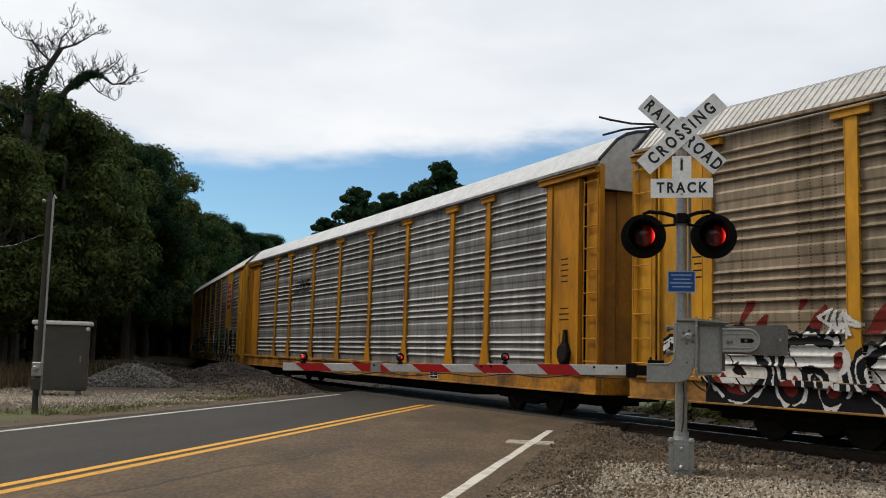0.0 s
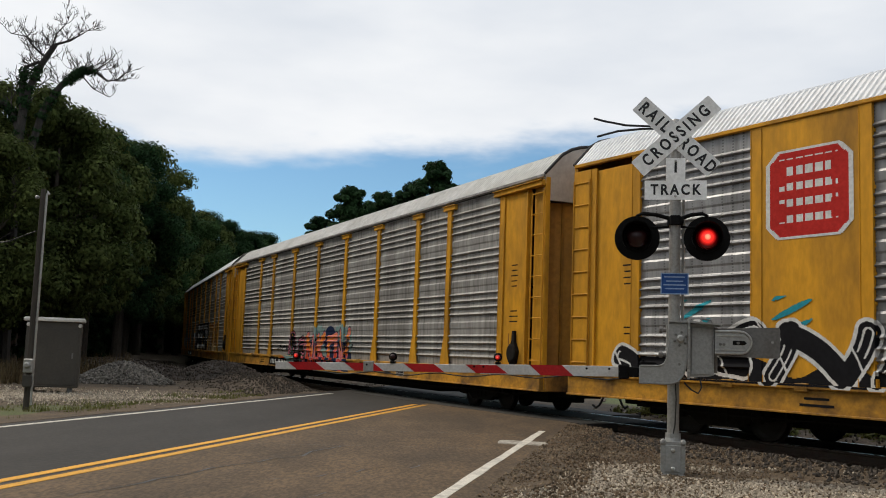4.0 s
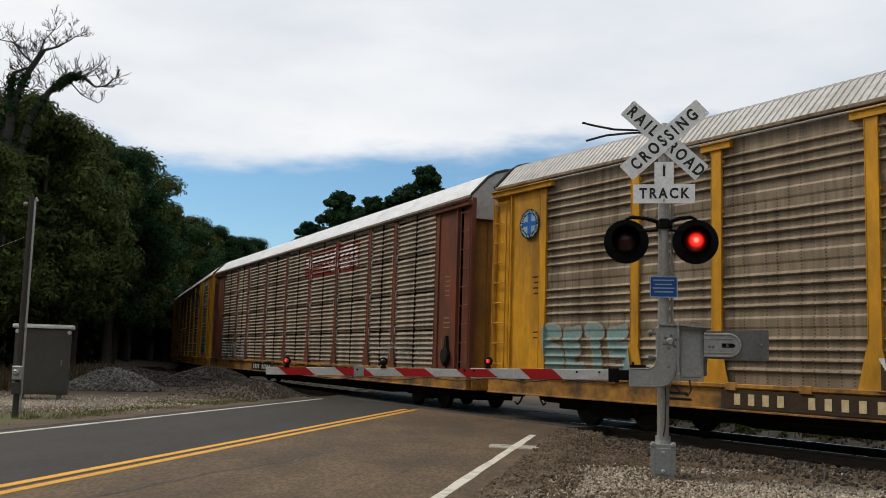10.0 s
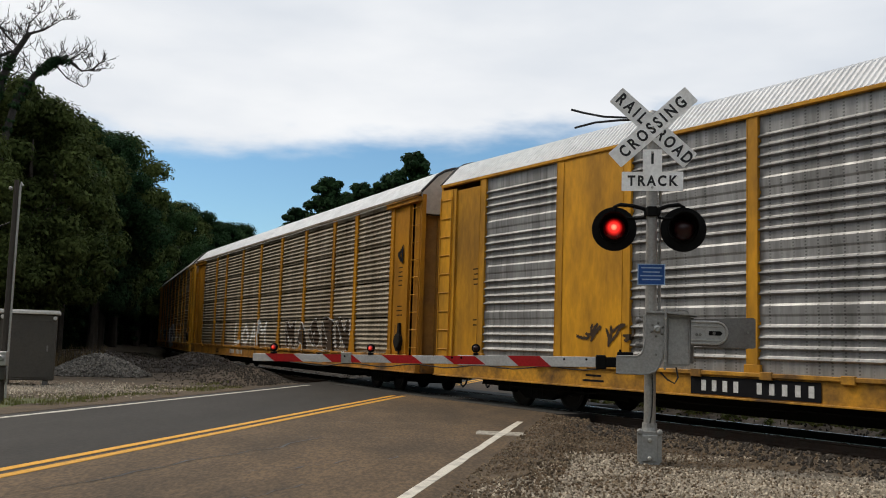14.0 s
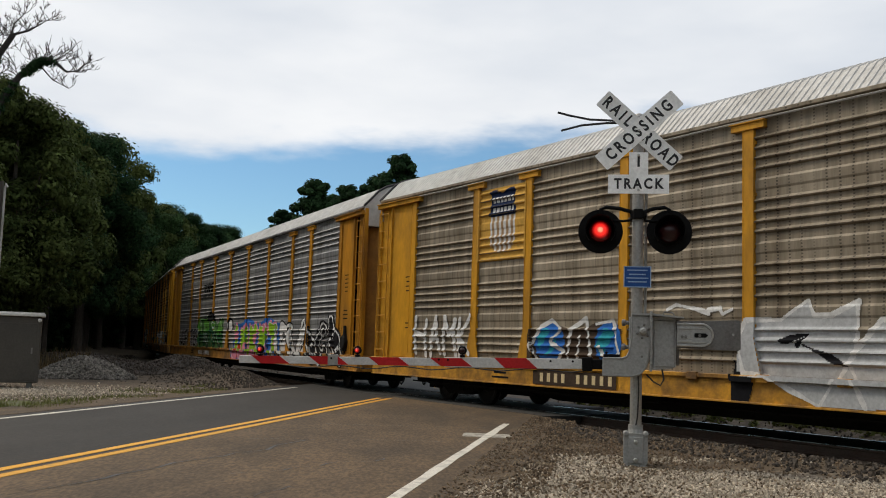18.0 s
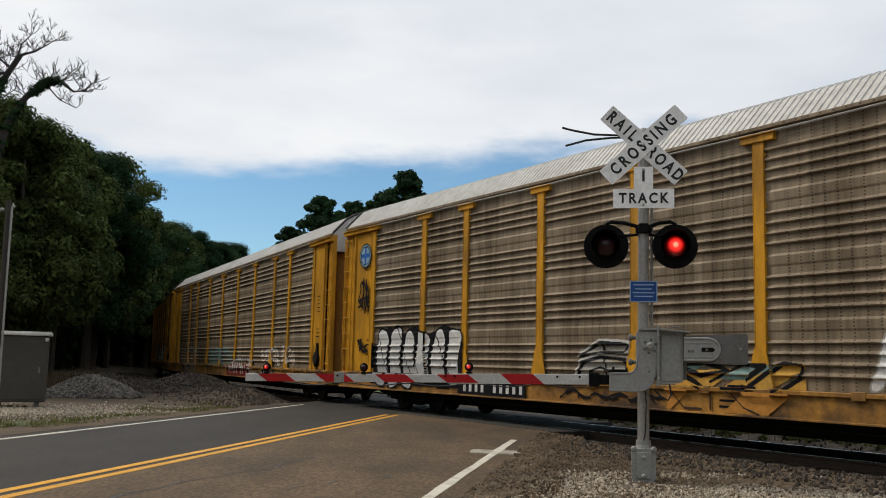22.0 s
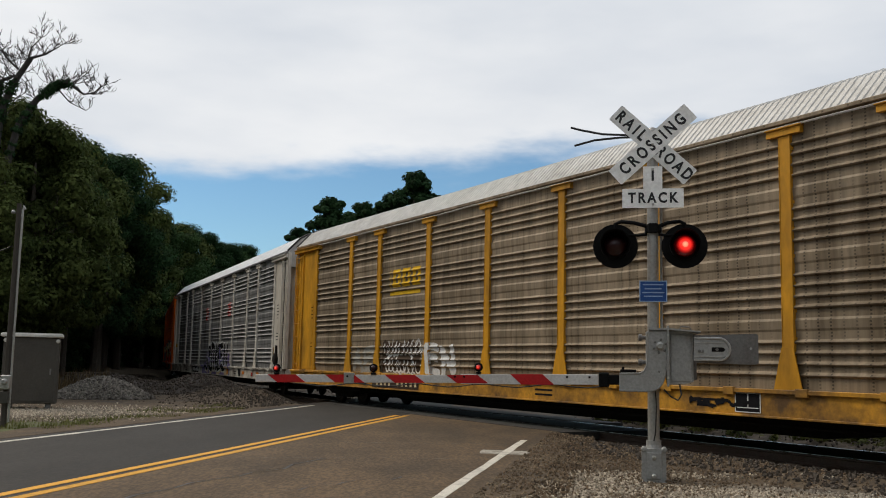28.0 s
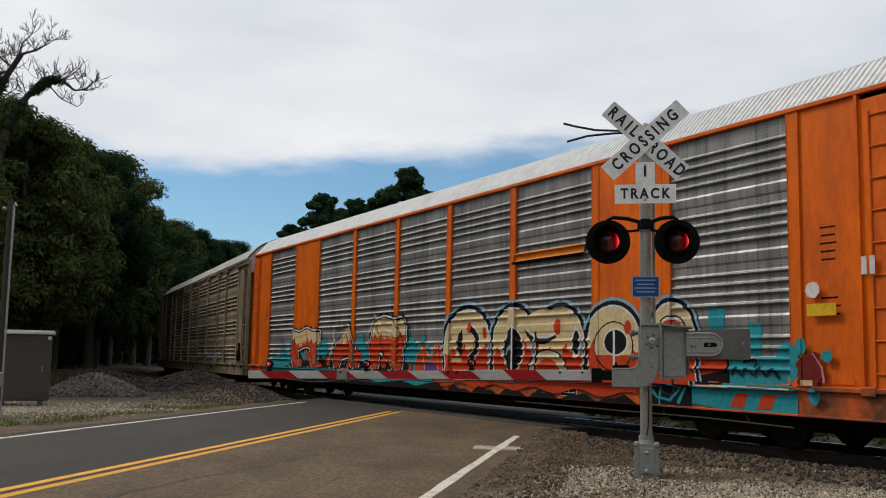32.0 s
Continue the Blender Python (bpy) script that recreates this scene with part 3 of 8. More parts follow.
pale_ink = mat("sign_pale_ink", (0.3, 0.42, 0.6), 0.5, vary=0.1)
bolt_mat = mat("bolt_zinc", (0.5, 0.49, 0.46), 0.35, metal=0.8, vary=0.1)
rubber = mat("black_rubber", (0.018, 0.018, 0.018), 0.6, vary=0.2)

SIGNAL_AT = pose(2.87, 11.66, -0.05, 0, 0, -12.5)
signal = thing("crossing_signal", SIGNAL_AT, "grey steel railroad crossing signal with white crossbuck and two red lamps", "crossing signal")
part("mast", Shape().lathe([(0.3, 0.07), (4.24, 0.066), (4.28, 0.05), (4.3, 0.0)], (0, 0, 0), (0, 0, 1), 20).mesh("mast", galv, smooth=False), None, signal)
part("mast_conduit", Shape().tube([(.1, .05, 1.8), (.1, .05, 4.0), (.06, .03, 4.1)], .018, 8), galv, signal, "thin grey conduit behind the mast")
foot = [(-.1, .02), (.1, .02), (.14, .07), (.14, .36), (.105, .41), (-.105, .41), (-.14, .36), (-.14, .07)]
base = part("mast_base", Shape().prism(foot[::-1], -.14, .14).box(-.09, .09, -.155, -.14, .06, .37, .012).box(-.17, .17, -.17, .17, -.06, 0.03, 0.012).lathe([(0.4, .1), (.45, .088), (.5, .088)], (0, 0, 0), (0, 0, 1), 16), grey_paint, signal, "cast grey junction box base on a footing")
for z in (0.1, 0.31):
    part("bolt", Shape().lathe([(0, .026), (.02, .026), (.03, .016)], (0, -.155, z), (0, -1, z), 10), bolt_mat, base)
for x in (-.115, .115):
    part("lug", Shape().lathe([(0, .035), (.03, .035), (.045, .02)], (x, -.12, .405), (x, -1, .405), 10).box(x - .03, x + .03, -.14, -.08, .36, .42, .01), grey_paint, base)

BLADE = 0.235


def blade(angle, y, words, label):
    """A sign board 1.22 m long, turned about the mast's axis of view, with its words."""
    m = pose(0, y, 4.06) @ pose(0, 0, 0, 90, 0, 0) @ pose(0, 0, 0, 0, 0, angle)
    w, h, r = 0.61, BLADE / 2, 0.012
    out = [(-w + r, -h), (w - r, -h), (w, -h + r), (w, h - r), (w - r, h), (-w + r, h), (-w, h - r), (-w, -h + r)]
    sh = Shape().add([(x, q, z) for z in (0.0, 0.004) for x, q in out], [tuple(range(7, -1, -1)), tuple(range(8, 16))] + [(i, (i + 1) % 8, 8 + (i + 1) % 8, 8 + i) for i in range(8)])
    board = part("crossbuck_blade", sh, sign_white, signal, label, at=m)
    for text, x, size, gap in words:
        me = lettering(text, size, 0.0015, gap)
        me.materials.append(ink)
        part("lettering", me, None, board, "black letters " + text, at=pose(x, -0.002, 0.0062) @ Matrix.Diagonal((.76, 1, 1, 1)))
    return board


blade(-43, -0.085, [("RAIL", -0.35, 0.2, 1.55), ("ROAD", 0.35, 0.2, 1.4)], "white reflective board lettered RAIL ROAD")
blade(42, -0.097, [("CROSSING", 0.0, 0.2, 1.5)], "white reflective board lettered CROSSING")
plate = part("track_plate", Shape().prism([(-.365, 3.28), (.365, 3.28), (.365, 3.515), (.115, 3.515), (.115, 3.79), (-.115, 3.79), (-.115, 3.515), (-.365, 3.515)], -.082, -.078), sign_white, signal, "white plate lettered 1 TRACK")
for text, z, size in (("1", 3.68, 0.21), ("TRACK", 3.397, 0.175)):
    me = lettering(text, size, 0.0015, 1.35)
    me.materials.append(ink)
    part("lettering", me, None, plate, "black letters " + text, at=pose(0, -.0845, z, 90, 0, 0) @ Matrix.Diagonal((.85, 1, 1, 1)))
for z in (3.75, 3.32, 4.06):
    part("sign_bolt", Shape().lathe([(0, .016), (.012, .016), (.018, .008)], (0, -.098, z), (0, -1, z), 10), bolt_mat, signal)
notice = part("notice_plate", Shape().box(-.16, .16, -.088, -.082, 2.14, 2.39, 0.002), blue_sign, signal, "small blue notice with lines of pale print")
part("notice_rim", Shape().box(-.163, .163, -.0905, -.0885, 2.137, 2.149).box(-.163, .163, -.0905, -.0885, 2.381, 2.393).box(-.163, -.151, -.0905, -.0885, 2.149, 2.381).box(.151, .163, -.0905, -.0885, 2.149, 2.381), pale_ink, notice)
random.seed(3)
for i, z in enumerate((2.345, 2.295, 2.25, 2.205)):
    w = (.12, .1, .13, .11)[i]
    part("print_bar", Shape().box(-w, w, -.0905, -.0885, z - .007, z + .007), pale_ink, notice)

# crossarm, lamps
LAMP_X = {-1: -.447, 1: .372}
part("crossarm_clamp", Shape().lathe([(0, .095), (.1, .095)], (0, 0, 2.98), (0, 0, 4), 16).box(-.06, .06, -.12, -.07, 2.97, 3.09, .01).box(.06, .1, -.12, -.02, 2.99, 3.07, .008), black, signal, "black cast clamp")
for sx in (-1, 1):
    x = LAMP_X[sx]
    part("crossarm", Shape().tube([(sx * .07, -.03, 3.06), (x * .5, -.05, 3.1), (x * .85, -.05, 3.115), (x, -.04, 3.09), (x, -.03, 2.96)], .024, 8).tube([(sx * .07, -.03, 2.96), (x * .4, -.05, 2.945), (x * .65, -.05, 2.95)], .016, 8), black, signal, "black bent pipe arm")

LIT = bpy.data.materials.new("lamp_lens_lit")
LIT.use_nodes = True
_n, _l = LIT.node_tree.nodes, LIT.node_tree.links
_b = _n["Principled BSDF"]
_b.inputs["Base Color"].default_value = (0.12, 0.008, 0.008, 1)
_b.inputs["Roughness"].default_value = 0.25
_tc = _n.new("ShaderNodeTexCoord")
_sep = _n.new("ShaderNodeSeparateXYZ")
_l.new(_tc.outputs["Object"], _sep.inputs[0])
_rg = _n.new("ShaderNodeMapRange")
_rg.inputs[1].default_value, _rg.inputs[2].default_value = -0.075, -0.134
_l.new(_sep.outputs[1], _rg.inputs[0])
_pw = _n.new("ShaderNodeMath")
_pw.operation = "POWER"
_pw.inputs[1].default_value = 1.6
_l.new(_rg.outputs[0], _pw.inputs[0])
_rp = _n.new("ShaderNodeValToRGB")
_rp.color_ramp.elements[0].color = (0.5, 0.0, 0.003, 1)
_rp.color_ramp.elements[1].color = (1.0, 0.24, 0.13, 1)
_rp.color_ramp.elements.new(0.86).color = (1.0, 0.03, 0.02, 1)
_l.new(_pw.outputs[0], _rp.inputs[0])
_l.new(_rp.outputs[0], _b.inputs["Emission Color"])
_st = _n.new("ShaderNodeMath")
_st.operation = "MULTIPLY_ADD"
_st.inputs[1].default_value, _st.inputs[2].default_value = 1.9, 0.02
_l.new(_pw.outputs[0], _st.inputs[0])
_l.new(_st.outputs[0], _b.inputs["Emission Strength"])
red_lens = mat("lamp_lens_red", (0.02, 0.002, 0.003), 0.35, vary=0.1, bump=0)


def lens_ball(r):
    """A round lens insert: glowing on its front half (towards -y), plain red glass on its back half."""
    sh = Shape()
    v, f, k = [], [], []
    rows, cols = 14, 20
    for i in range(rows + 1):
        a = math.pi * i / rows
        for j in range(cols):
            b = 2 * math.pi * j / cols
            v.append((r * math.sin(a) * math.cos(b), -r * math.cos(a), r * math.sin(a) * math.sin(b)))
    for i in range(rows):
        for j in range(cols):
            f.append((i * cols + j, i * cols + (j + 1) % cols, (i + 1) * cols + (j + 1) % cols, (i + 1) * cols + j))
            k.append(0 if i < rows // 2 else 1)
    sh.add(v, f)
    sh.k = k
    return sh.mesh("lens", LIT, red_lens, smooth=True)


BALL = lens_ball(0.135)
FLASHERS = []
for sx in (-1, 1):
    lamp = part("flasher_lamp", Shape().lathe([(0, .10), (.03, .27), (.038, .27), (.04, .17), (.06, .165)], (0, .09, 0), (0, -1, 0), 32), black, signal, "round black flasher with a red lens", at=pose(LAMP_X[sx], -.1, 2.815, 0, 0, 0))
    # hood: an open black sleeve, longer above
    hv, hf = [], []
    for k in range(25):
        a = math.radians(-42 + 264 * k / 24)
        reach = 0.14 + 0.16 * max(0, math.sin(a))
        for rr in (0.172, 0.178):
            hv += [(rr * math.cos(a), .05, rr * math.sin(a)), (rr * math.cos(a), .03 - reach, rr * math.sin(a))]
    for k in range(24):
        o = k * 4
        hf += [(o, o + 1, o + 5, o + 4), (o + 2, o + 6, o + 7, o + 3), (o + 1, o + 3, o + 7, o + 5)]
    part("hood", Shape().add(hv, hf), black, lamp)
    ball = part("lens", BALL, None, lamp, "red glass lens that lights and darkens in turn")
    FLASHERS.append((ball, sx))

# loose cable ends at the mast's top
for pts in ([(0, 0, 4.22), (-.3, .02, 4.21), (-.6, .03, 4.23), (-.86, .05, 4.29), (-1.0, .05, 4.33)], [(0, 0, 4.18), (-.4, .02, 4.18), (-.7, .0, 4.15), (-.95, -.02, 4.08)]):
    part("cable_end", Shape().tube(pts, .014, 6), rubber, signal, "black cable sticking out sideways")

# ---- crossing gate ----
gate = thing("crossing_gate", SIGNAL_AT, "lowered crossing gate with red and white striped arm and grey mechanism", "crossing gate")
case = part("mechanism_case", Shape().prism([(.18, 1.16), (.4, 1.18), (.46, 1.2), (.46, 1.79), (.18, 1.79)][::-1], -.1, .3), grey_paint, gate, "grey steel gate mechanism box")
part("case_door", Shape().box(.2, .44, -.112, -.1, 1.2, 1.75, .01), grey_paint, case)
# the darker steel here paints in the shade of the gap beside the box
part("case_side", Shape().box(.462, .5, -.06, .28, 1.22, 1.76, .006), dull_steel, case, "side of the box in darker steel, for its shadowed gap")
part("case_lid", Shape().prism([(-.06, 1.8), (.18, 1.8), (.54, 1.775), (.54, 1.79), (.18, 1.825), (-.06, 1.82)][::-1], -.23, .32), grey_paint, case, "thin overhanging lid")
part("case_flange", Shape().box(.152, .178, -.25, -.1, 1.14, 1.85, .005), grey_paint, case, "upright flange along the box's edge")
for z in (1.24, 1.74):
    part("flange_bolt", Shape().lathe([(0, .016), (.012, .016)], (.165, -.25, z), (.165, -1, z), 8), bolt_mat, case)
part("latch", Shape().tube([(.3, -.1, 1.81), (.32, -.1, 1.85), (.42, -.1, 1.84), (.44, -.1, 1.8)], .008, 6), dull_steel, gate)
out = [(-.06, 1.795), (.15, 1.795), (.15, 1.4), (.135, 1.28), (.1, 1.18), (.05, 1.115), (-.02, 1.085), (-.1, 1.08), (-.4, 1.08), (-.4, 1.265), (-.385, 1.28), (-.17, 1.285), (-.115, 1.31), (-.085, 1.37), (-.075, 1.45), (-.06, 1.52)]
bracket = part("arm_bracket", Shape().prism(out[::-1], -.2, -.165), grey_paint, gate, "curved grey casting that carries the arm")
part("bracket_rim", Shape().tube([(x, -.2, z) for x, z in out[2:9]], .012, 6).tube([(x, -.2, z) for x, z in out[10:]] + [(-.06, -.2, 1.78)], .01, 6), grey_paint, bracket)
for a, b, c, d in ((-.4, -.14, 1.265, 1.285), (-.4, -.06, 1.075, 1.09), (-.06, .15, 1.78, 1.8)):
    part("bracket_flange", Shape().box(a, b, -.2, -.06, c, d, .004), grey_paint, bracket)
part("bracket_cheek", Shape().box(-.09, -.06, -.165, .05, 1.4, 1.78, .006), grey_paint, bracket)
for k in range(6):
    a = math.radians(60 * k + 20)
    part("hub_bolt", Shape().lathe([(0, .016), (.012, .016), (.016, .01)], (.072 + .078 * math.cos(a) * .9, -.2, 1.61 + .078 * math.sin(a)), (.072 + .078 * math.cos(a) * .9, -1, 1.61 + .078 * math.sin(a)), 8), dull_steel, bracket)
part("hub", Shape().lathe([(0, .046), (.02, .046), (.03, .03), (.045, .028)], (.072, -.2, 1.61), (.072, -1, 1.61), 14), bolt_mat, bracket)
part("hub_bolt", Shape().lathe([(0, .016), (.012, .016)], (.06, -.2, 1.31), (.06, -1, 1.31), 8), dull_steel, bracket)
for z in (1.71, 1.42):
    part("hinge_bolt", Shape().lathe([(0, .024), (.05, .024), (.055, .04), (.09, .04), (.1, .02)], (-.08, -.1, z), (-1, -.1, z), 10), dull_steel, bracket, "dark hinge bolt with a washer")
part("arm_clamp", Shape().box(-.39, -.2, -.17, -.09, 1.285, 1.33, .008).box(-.37, -.34, -.17, -.09, 1.33, 1.36, .006), black, bracket, "black clamp on the bracket")
for y0 in (-.2, .31):
    pts = [(.46, 1.43), (1.16, 1.415), (1.185, 1.43), (1.185, 1.755), (1.16, 1.77), (.46, 1.74)]
    part("counterweight", Shape().prism(pts[::-1], y0, y0 + .03), dull_steel, gate, "dull steel counterweight plate")
rim = [(.46, 1.456), (.74, 1.456)] + [(.74 + .127 * math.sin(math.radians(a)), 1.583 - .127 * math.cos(math.radians(a))) for a in range(15, 180, 15)] + [(.74, 1.71), (.46, 1.71)]
arm_link = part("counterweight_arm", Shape().prism(rim[::-1], -.222, -.2), grey_paint, gate, "pale slotted counterweight arm")
part("link_rim", Shape().tube([(x, -.224, z) for x, z in rim], .014, 6), galv, arm_link)
part("link_rib", Shape().box(.46, .8, -.232, -.222, 1.655, 1.668).box(.46, .8, -.232, -.222, 1.492, 1.505), galv, arm_link)
part("slot", Shape().prism([(.66, 1.555), (.79, 1.555), (.815, 1.58), (.79, 1.605), (.66, 1.605)][::-1], -.226, -.223), black, arm_link)
for x, z in ((.52, 1.56), (.56, 1.56), (.72, 1.58)):
    part("link_bolt", Shape().lathe([(0, .018), (.014, .018)], (x, -.222, z), (x, -1, z), 8), dull_steel, arm_link)
part("plate_bolt", Shape().lathe([(0, .014), (.012, .014)], (1.1, -.2, 1.6), (1.1, -1, 1.6), 8), bolt_mat, gate)
part("gate_cable", Shape().tube([(.3, -.05, 1.17), (.32, -.1, 1.05), (.28, -.12, .98), (.2, -.1, 1.02), (.12, -.06, 1.1)], .01, 6).tube([(.02, -.1, 1.08), (.03, -.1, .9), (.02, -.08, .6), (0, -.09, .5)], .008, 5), rubber, gate, "black cable under the mechanism")

ARM = pose(-.4, -.14, 1.205, 0, -1.15, -5.0)      # the arm runs along its own -x and sags a little
stripe_red = mat("stripe_red", (0.5, 0.014, 0.018), 0.55, spec=0.2, vary=0.1, scale=4, second=(0.3, 0.03, 0.025), amount=0.5)
stripe_white = mat("stripe_white", (0.6, 0.59, 0.57), 0.45, vary=0.1, scale=4, second=(0.42, 0.4, 0.37), amount=0.5)
part("arm_adapter", Shape().box(-.2, .02, -.03, .03, -.06, .06, .01).box(-.24, -.12, -.045, .045, -.085, .085, .012), black, gate, "black breakaway arm fitting", at=ARM)
arm = part("gate_arm", Shape().box(-1.95, -.2, -.012, .012, -.062, .062, .004).box(-4.75, -1.95, -.01, .01, -.05, .05, .004), stripe_white, gate, "white gate arm with slanting red stripes", at=ARM)
for i in range(5):
    x = -1.05 - i * 0.813
    h = .0625 if x > -1.7 else .0505
    part("red_stripe", Shape().prism([(x - .27, h), (x + .13, h), (x + .27, -h), (x - .13, -h)], -.0145, .0145), stripe_red, arm)
for x in (-.35, -.62, -1.9, -2.02, -3.45):
    part("arm_bolt", Shape().lathe([(0, .014), (.01, .014)], (x, -.0125, .03), (x, -1, .03), 8), black, arm)
part("arm_splice", Shape().box(-3.5, -3.36, -.018, .018, -.06, .075, .004), galv, arm, "grey splice plate")
SMALL = lens_ball(0.034)
_lit2 = LIT.copy()
_lit2.name = "gate_lamp_lit"
for q in _lit2.node_tree.nodes:
    if q.type == "MAP_RANGE":
        q.inputs[1].default_value, q.inputs[2].default_value = -0.012, -0.034
    if q.type == "MATH" and q.operation == "MULTIPLY_ADD":
        q.inputs[1].default_value = 0.9
SMALL.materials[0] = _lit2
ARM_LAMPS = []
for i, x in enumerate((-1.72, -3.1, -4.45)):
    h = .062 if x > -1.95 else .05
    lamp = part("arm_lamp", Shape().box(-.03, .03, -.03, .03, 0, .03, .006).lathe([(0, .05), (.02, .056), (.028, .05)], (0, .02, .085), (0, -1, .085), 14), black, arm, "small red lamp on the arm", at=pose(x, 0, h))
    lens = part("lens", SMALL, None, lamp, "small red lens", at=pose(0, -.012, .085))
    ARM_LAMPS.append((lens, i))
cable = [(-.2 - 4.2 * k / 24, .02, -.08 - .02 * math.sin(k * 1.3)) for k in range(24)]
part("arm_cable", Shape().tube(cable, .008, 5), rubber, arm)

# ---- signal cabinet and pole ----
cab_paint = mat("cabinet_paint", (0.062, 0.056, 0.045), 0.6, vary=0.1, scale=2, fine=20, second=(0.045, 0.04, 0.034), amount=0.6)
cab_roof = mat("cabinet_roof", (0.55, 0.54, 0.5), 0.5, vary=0.1, scale=2, fine=20)
cabinet = thing("signal_cabinet", pose(-9.62, 24.95, -0.02, 0, 0, 19), "dark grey steel signal cabinet with a pale roof on gravel", "signal cabinet")
part("body", Shape().box(-.65, .65, -.48, .48, .14, 1.77, .02), cab_paint, cabinet)
part("roof", Shape().box(-.72, .72, -.56, .56, 1.77, 1.85, .015).box(-.7, .7, -.54, .54, 1.85, 1.87, .01), cab_roof, cabinet, "pale overhanging roof")
door = part("door", Shape().box(-.58, .58, -.492, -.48, .2, 1.6, .01), cab_paint, cabinet)
part("door_handle", Shape().box(.44, .48, -.512, -.492, .85, 1.0, .006), dull_steel, door)
for x in (-.6, .6):
    part("vent_lamp", Shape().lathe([(0, .05), (.06, .05), (.075, .03)], (x, -.48, 1.68), (x, -1.5, 1.68), 12), cab_roof, cabinet, "pale round vent")
for x in (-.45, .45):
    part("foot", Shape().box(x - .06, x + .06, -.4, .4, -.06, .14, .01), dull_steel, cabinet)
pole_mat = mat("service_pole", (0.06, 0.05, 0.04), 0.75, vary=0.2, scale=2, fine=20, stretch=(6, 6, 0.5), second=(0.035, 0.029, 0.023), amount=0.7)
pole = thing("service_pole", pose(-7.53, 18.4, -0.03, 0, -0.2, 0), "slim weathered service pole with a meter box", "pole")
part("pole_shaft", Shape().tube([(0, 0, -.1), (.01, 0, 2.2), (.02, 0, 4.17)], [.056, .048, .042], 12), pole_mat, pole)
part("conduit", Shape().tube([(.1, -.03, .1), (.1, -.03, 2.4), (.105, -.03, 4.05), (.12, -.03, 4.12), (.15, -.03, 4.06)], .022, 8), galv, pole, "grey conduit with a weatherhead")
part("meter_box", Shape().box(-.04, .13, -.18, -.07, .7, .96, .015), galv, pole, "grey meter box")
part("meter_glass", Shape().lathe([(0, .06), (.04, .055), (.06, .035)], (.045, -.18, .84), (.045, -1, .84), 14), galv, pole)
part("breaker_box", Shape().box(-.04, .11, -.16, -.07, .44, .66, .012), cab_paint, pole)
part("insulator", Shape().lathe([(0, .03), (.05, .04), (.08, .02)], (-.06, -.02, 4.0), (-.06, -1, 4.0), 8), galv, pole)
part("drop_wire", Shape().tube([(-.06, 0, 3.36), (-.6, .1, 3.16), (-2, .5, 3.0), (-5, 1.4, 2.95), (-9, 2.6, 3.2)], .012, 5), rubber, pole, "thin slack wire")

# ---- the train ----
PITCH, FRONT, REAR = 29.585, -0.5, 28.22
HALF = 1.5
POSTS = [1.42, 4.32, 6.37, 9.39, 12.37, 15.35, 18.33, 21.35, 23.4, 26.3]
MARKS = [1.7, 4.33, 6.25, 9.15, 12.0, 14.9, 17.8, 20.9, 22.9, 26.02]      # the posts on the nominal side by which paint is laid out
POST_HALF = 0.115
DECK, EAVE = 1.0, 5.25
# seconds, metres that the train has gone
RUN = [(0, -.244), (1, 14.57), (2, 28.5), (3, 42.84), (6, 85.92), (7, 100.21), (8, 114.6), (9, 128.95), (10, 143.23), (11, 157.54), (12, 171.88), (13, 186.2), (14, 200.4),
       (17, 242.66), (18, 256.8), (19, 270.92), (20, 285.0), (21, 299.1), (22, 313.1), (23, 327.1), (24, 340.85), (25, 354.85), (25.5, 361.95), (28, 396.3), (29, 410.1), (30, 424.2), (31, 437.9), (32, 451.0)]
RUN_T, RUN_S = [r[0] for r in RUN], [r[1] for r in RUN]
RUN_V = list(np.gradient(np.array(RUN_S), np.array(RUN_T)))


def gone(t):
    """Metres that the train has gone at t seconds: a smooth curve through RUN."""
    k = min(max(int(np.searchsorted(RUN_T, t)) - 1, 0), len(RUN) - 2)
    h = RUN_T[k + 1] - RUN_T[k]
    q = (t - RUN_T[k]) / h
    return float((2 * q ** 3 - 3 * q * q + 1) * RUN_S[k] + (q ** 3 - 2 * q * q + q) * h * RUN_V[k] + (3 * q * q - 2 * q ** 3) * RUN_S[k + 1] + (q ** 3 - q * q) * h * RUN_V[k + 1])


def place(u):
    """From the nominal side to the car's own length."""
    if u < MARKS[0]:
        return POSTS[0] + (u - MARKS[0]) * 1.08
    if u > MARKS[-1]:
        return POSTS[-1] + (u - MARKS[-1]) * 1.08
    return float(np.interp(u, MARKS, POSTS))


# sheet profile: four groups of four ridges with a shallow fold in the flat band between
PROFILE = [(DECK, 0.0)]
for g in range(4):
    for r in range(4):
        z = 1.25 + g * 1.047 + r * 0.168
        PROFILE += [(z - 0.036, 0.0), (z - 0.026, 0.038), (z - 0.008, 0.05), (z + 0.03, 0.006), (z + 0.04, 0.0)]
    if g < 3:
        z = 1.25 + g * 1.047 + 3 * 0.168
        PROFILE += [(z + 0.16, 0.0), (z + 0.2, 0.014), (z + 0.33, 0.02), (z + 0.37, 0.0)]
PROFILE.append((EAVE, 0.0))
# second pattern: five tiers of close ridges with an open joint between the tiers
TIERS = [(DECK, 0.0)]
for g in range(4):
    z0 = 1.04 + g * 1.015
    for r in range(7):
        z = z0 + 0.1 + r * 0.132
        TIERS += [(z - 0.036, 0.0), (z - 0.026, 0.034), (z - 0.008, 0.042), (z + 0.045, 0.0)]
    TIERS += [(z0 + 0.955, 0.0), (z0 + 0.957, -0.066), (z0 + 1.008, -0.066), (z0 + 1.01, 0.0)]
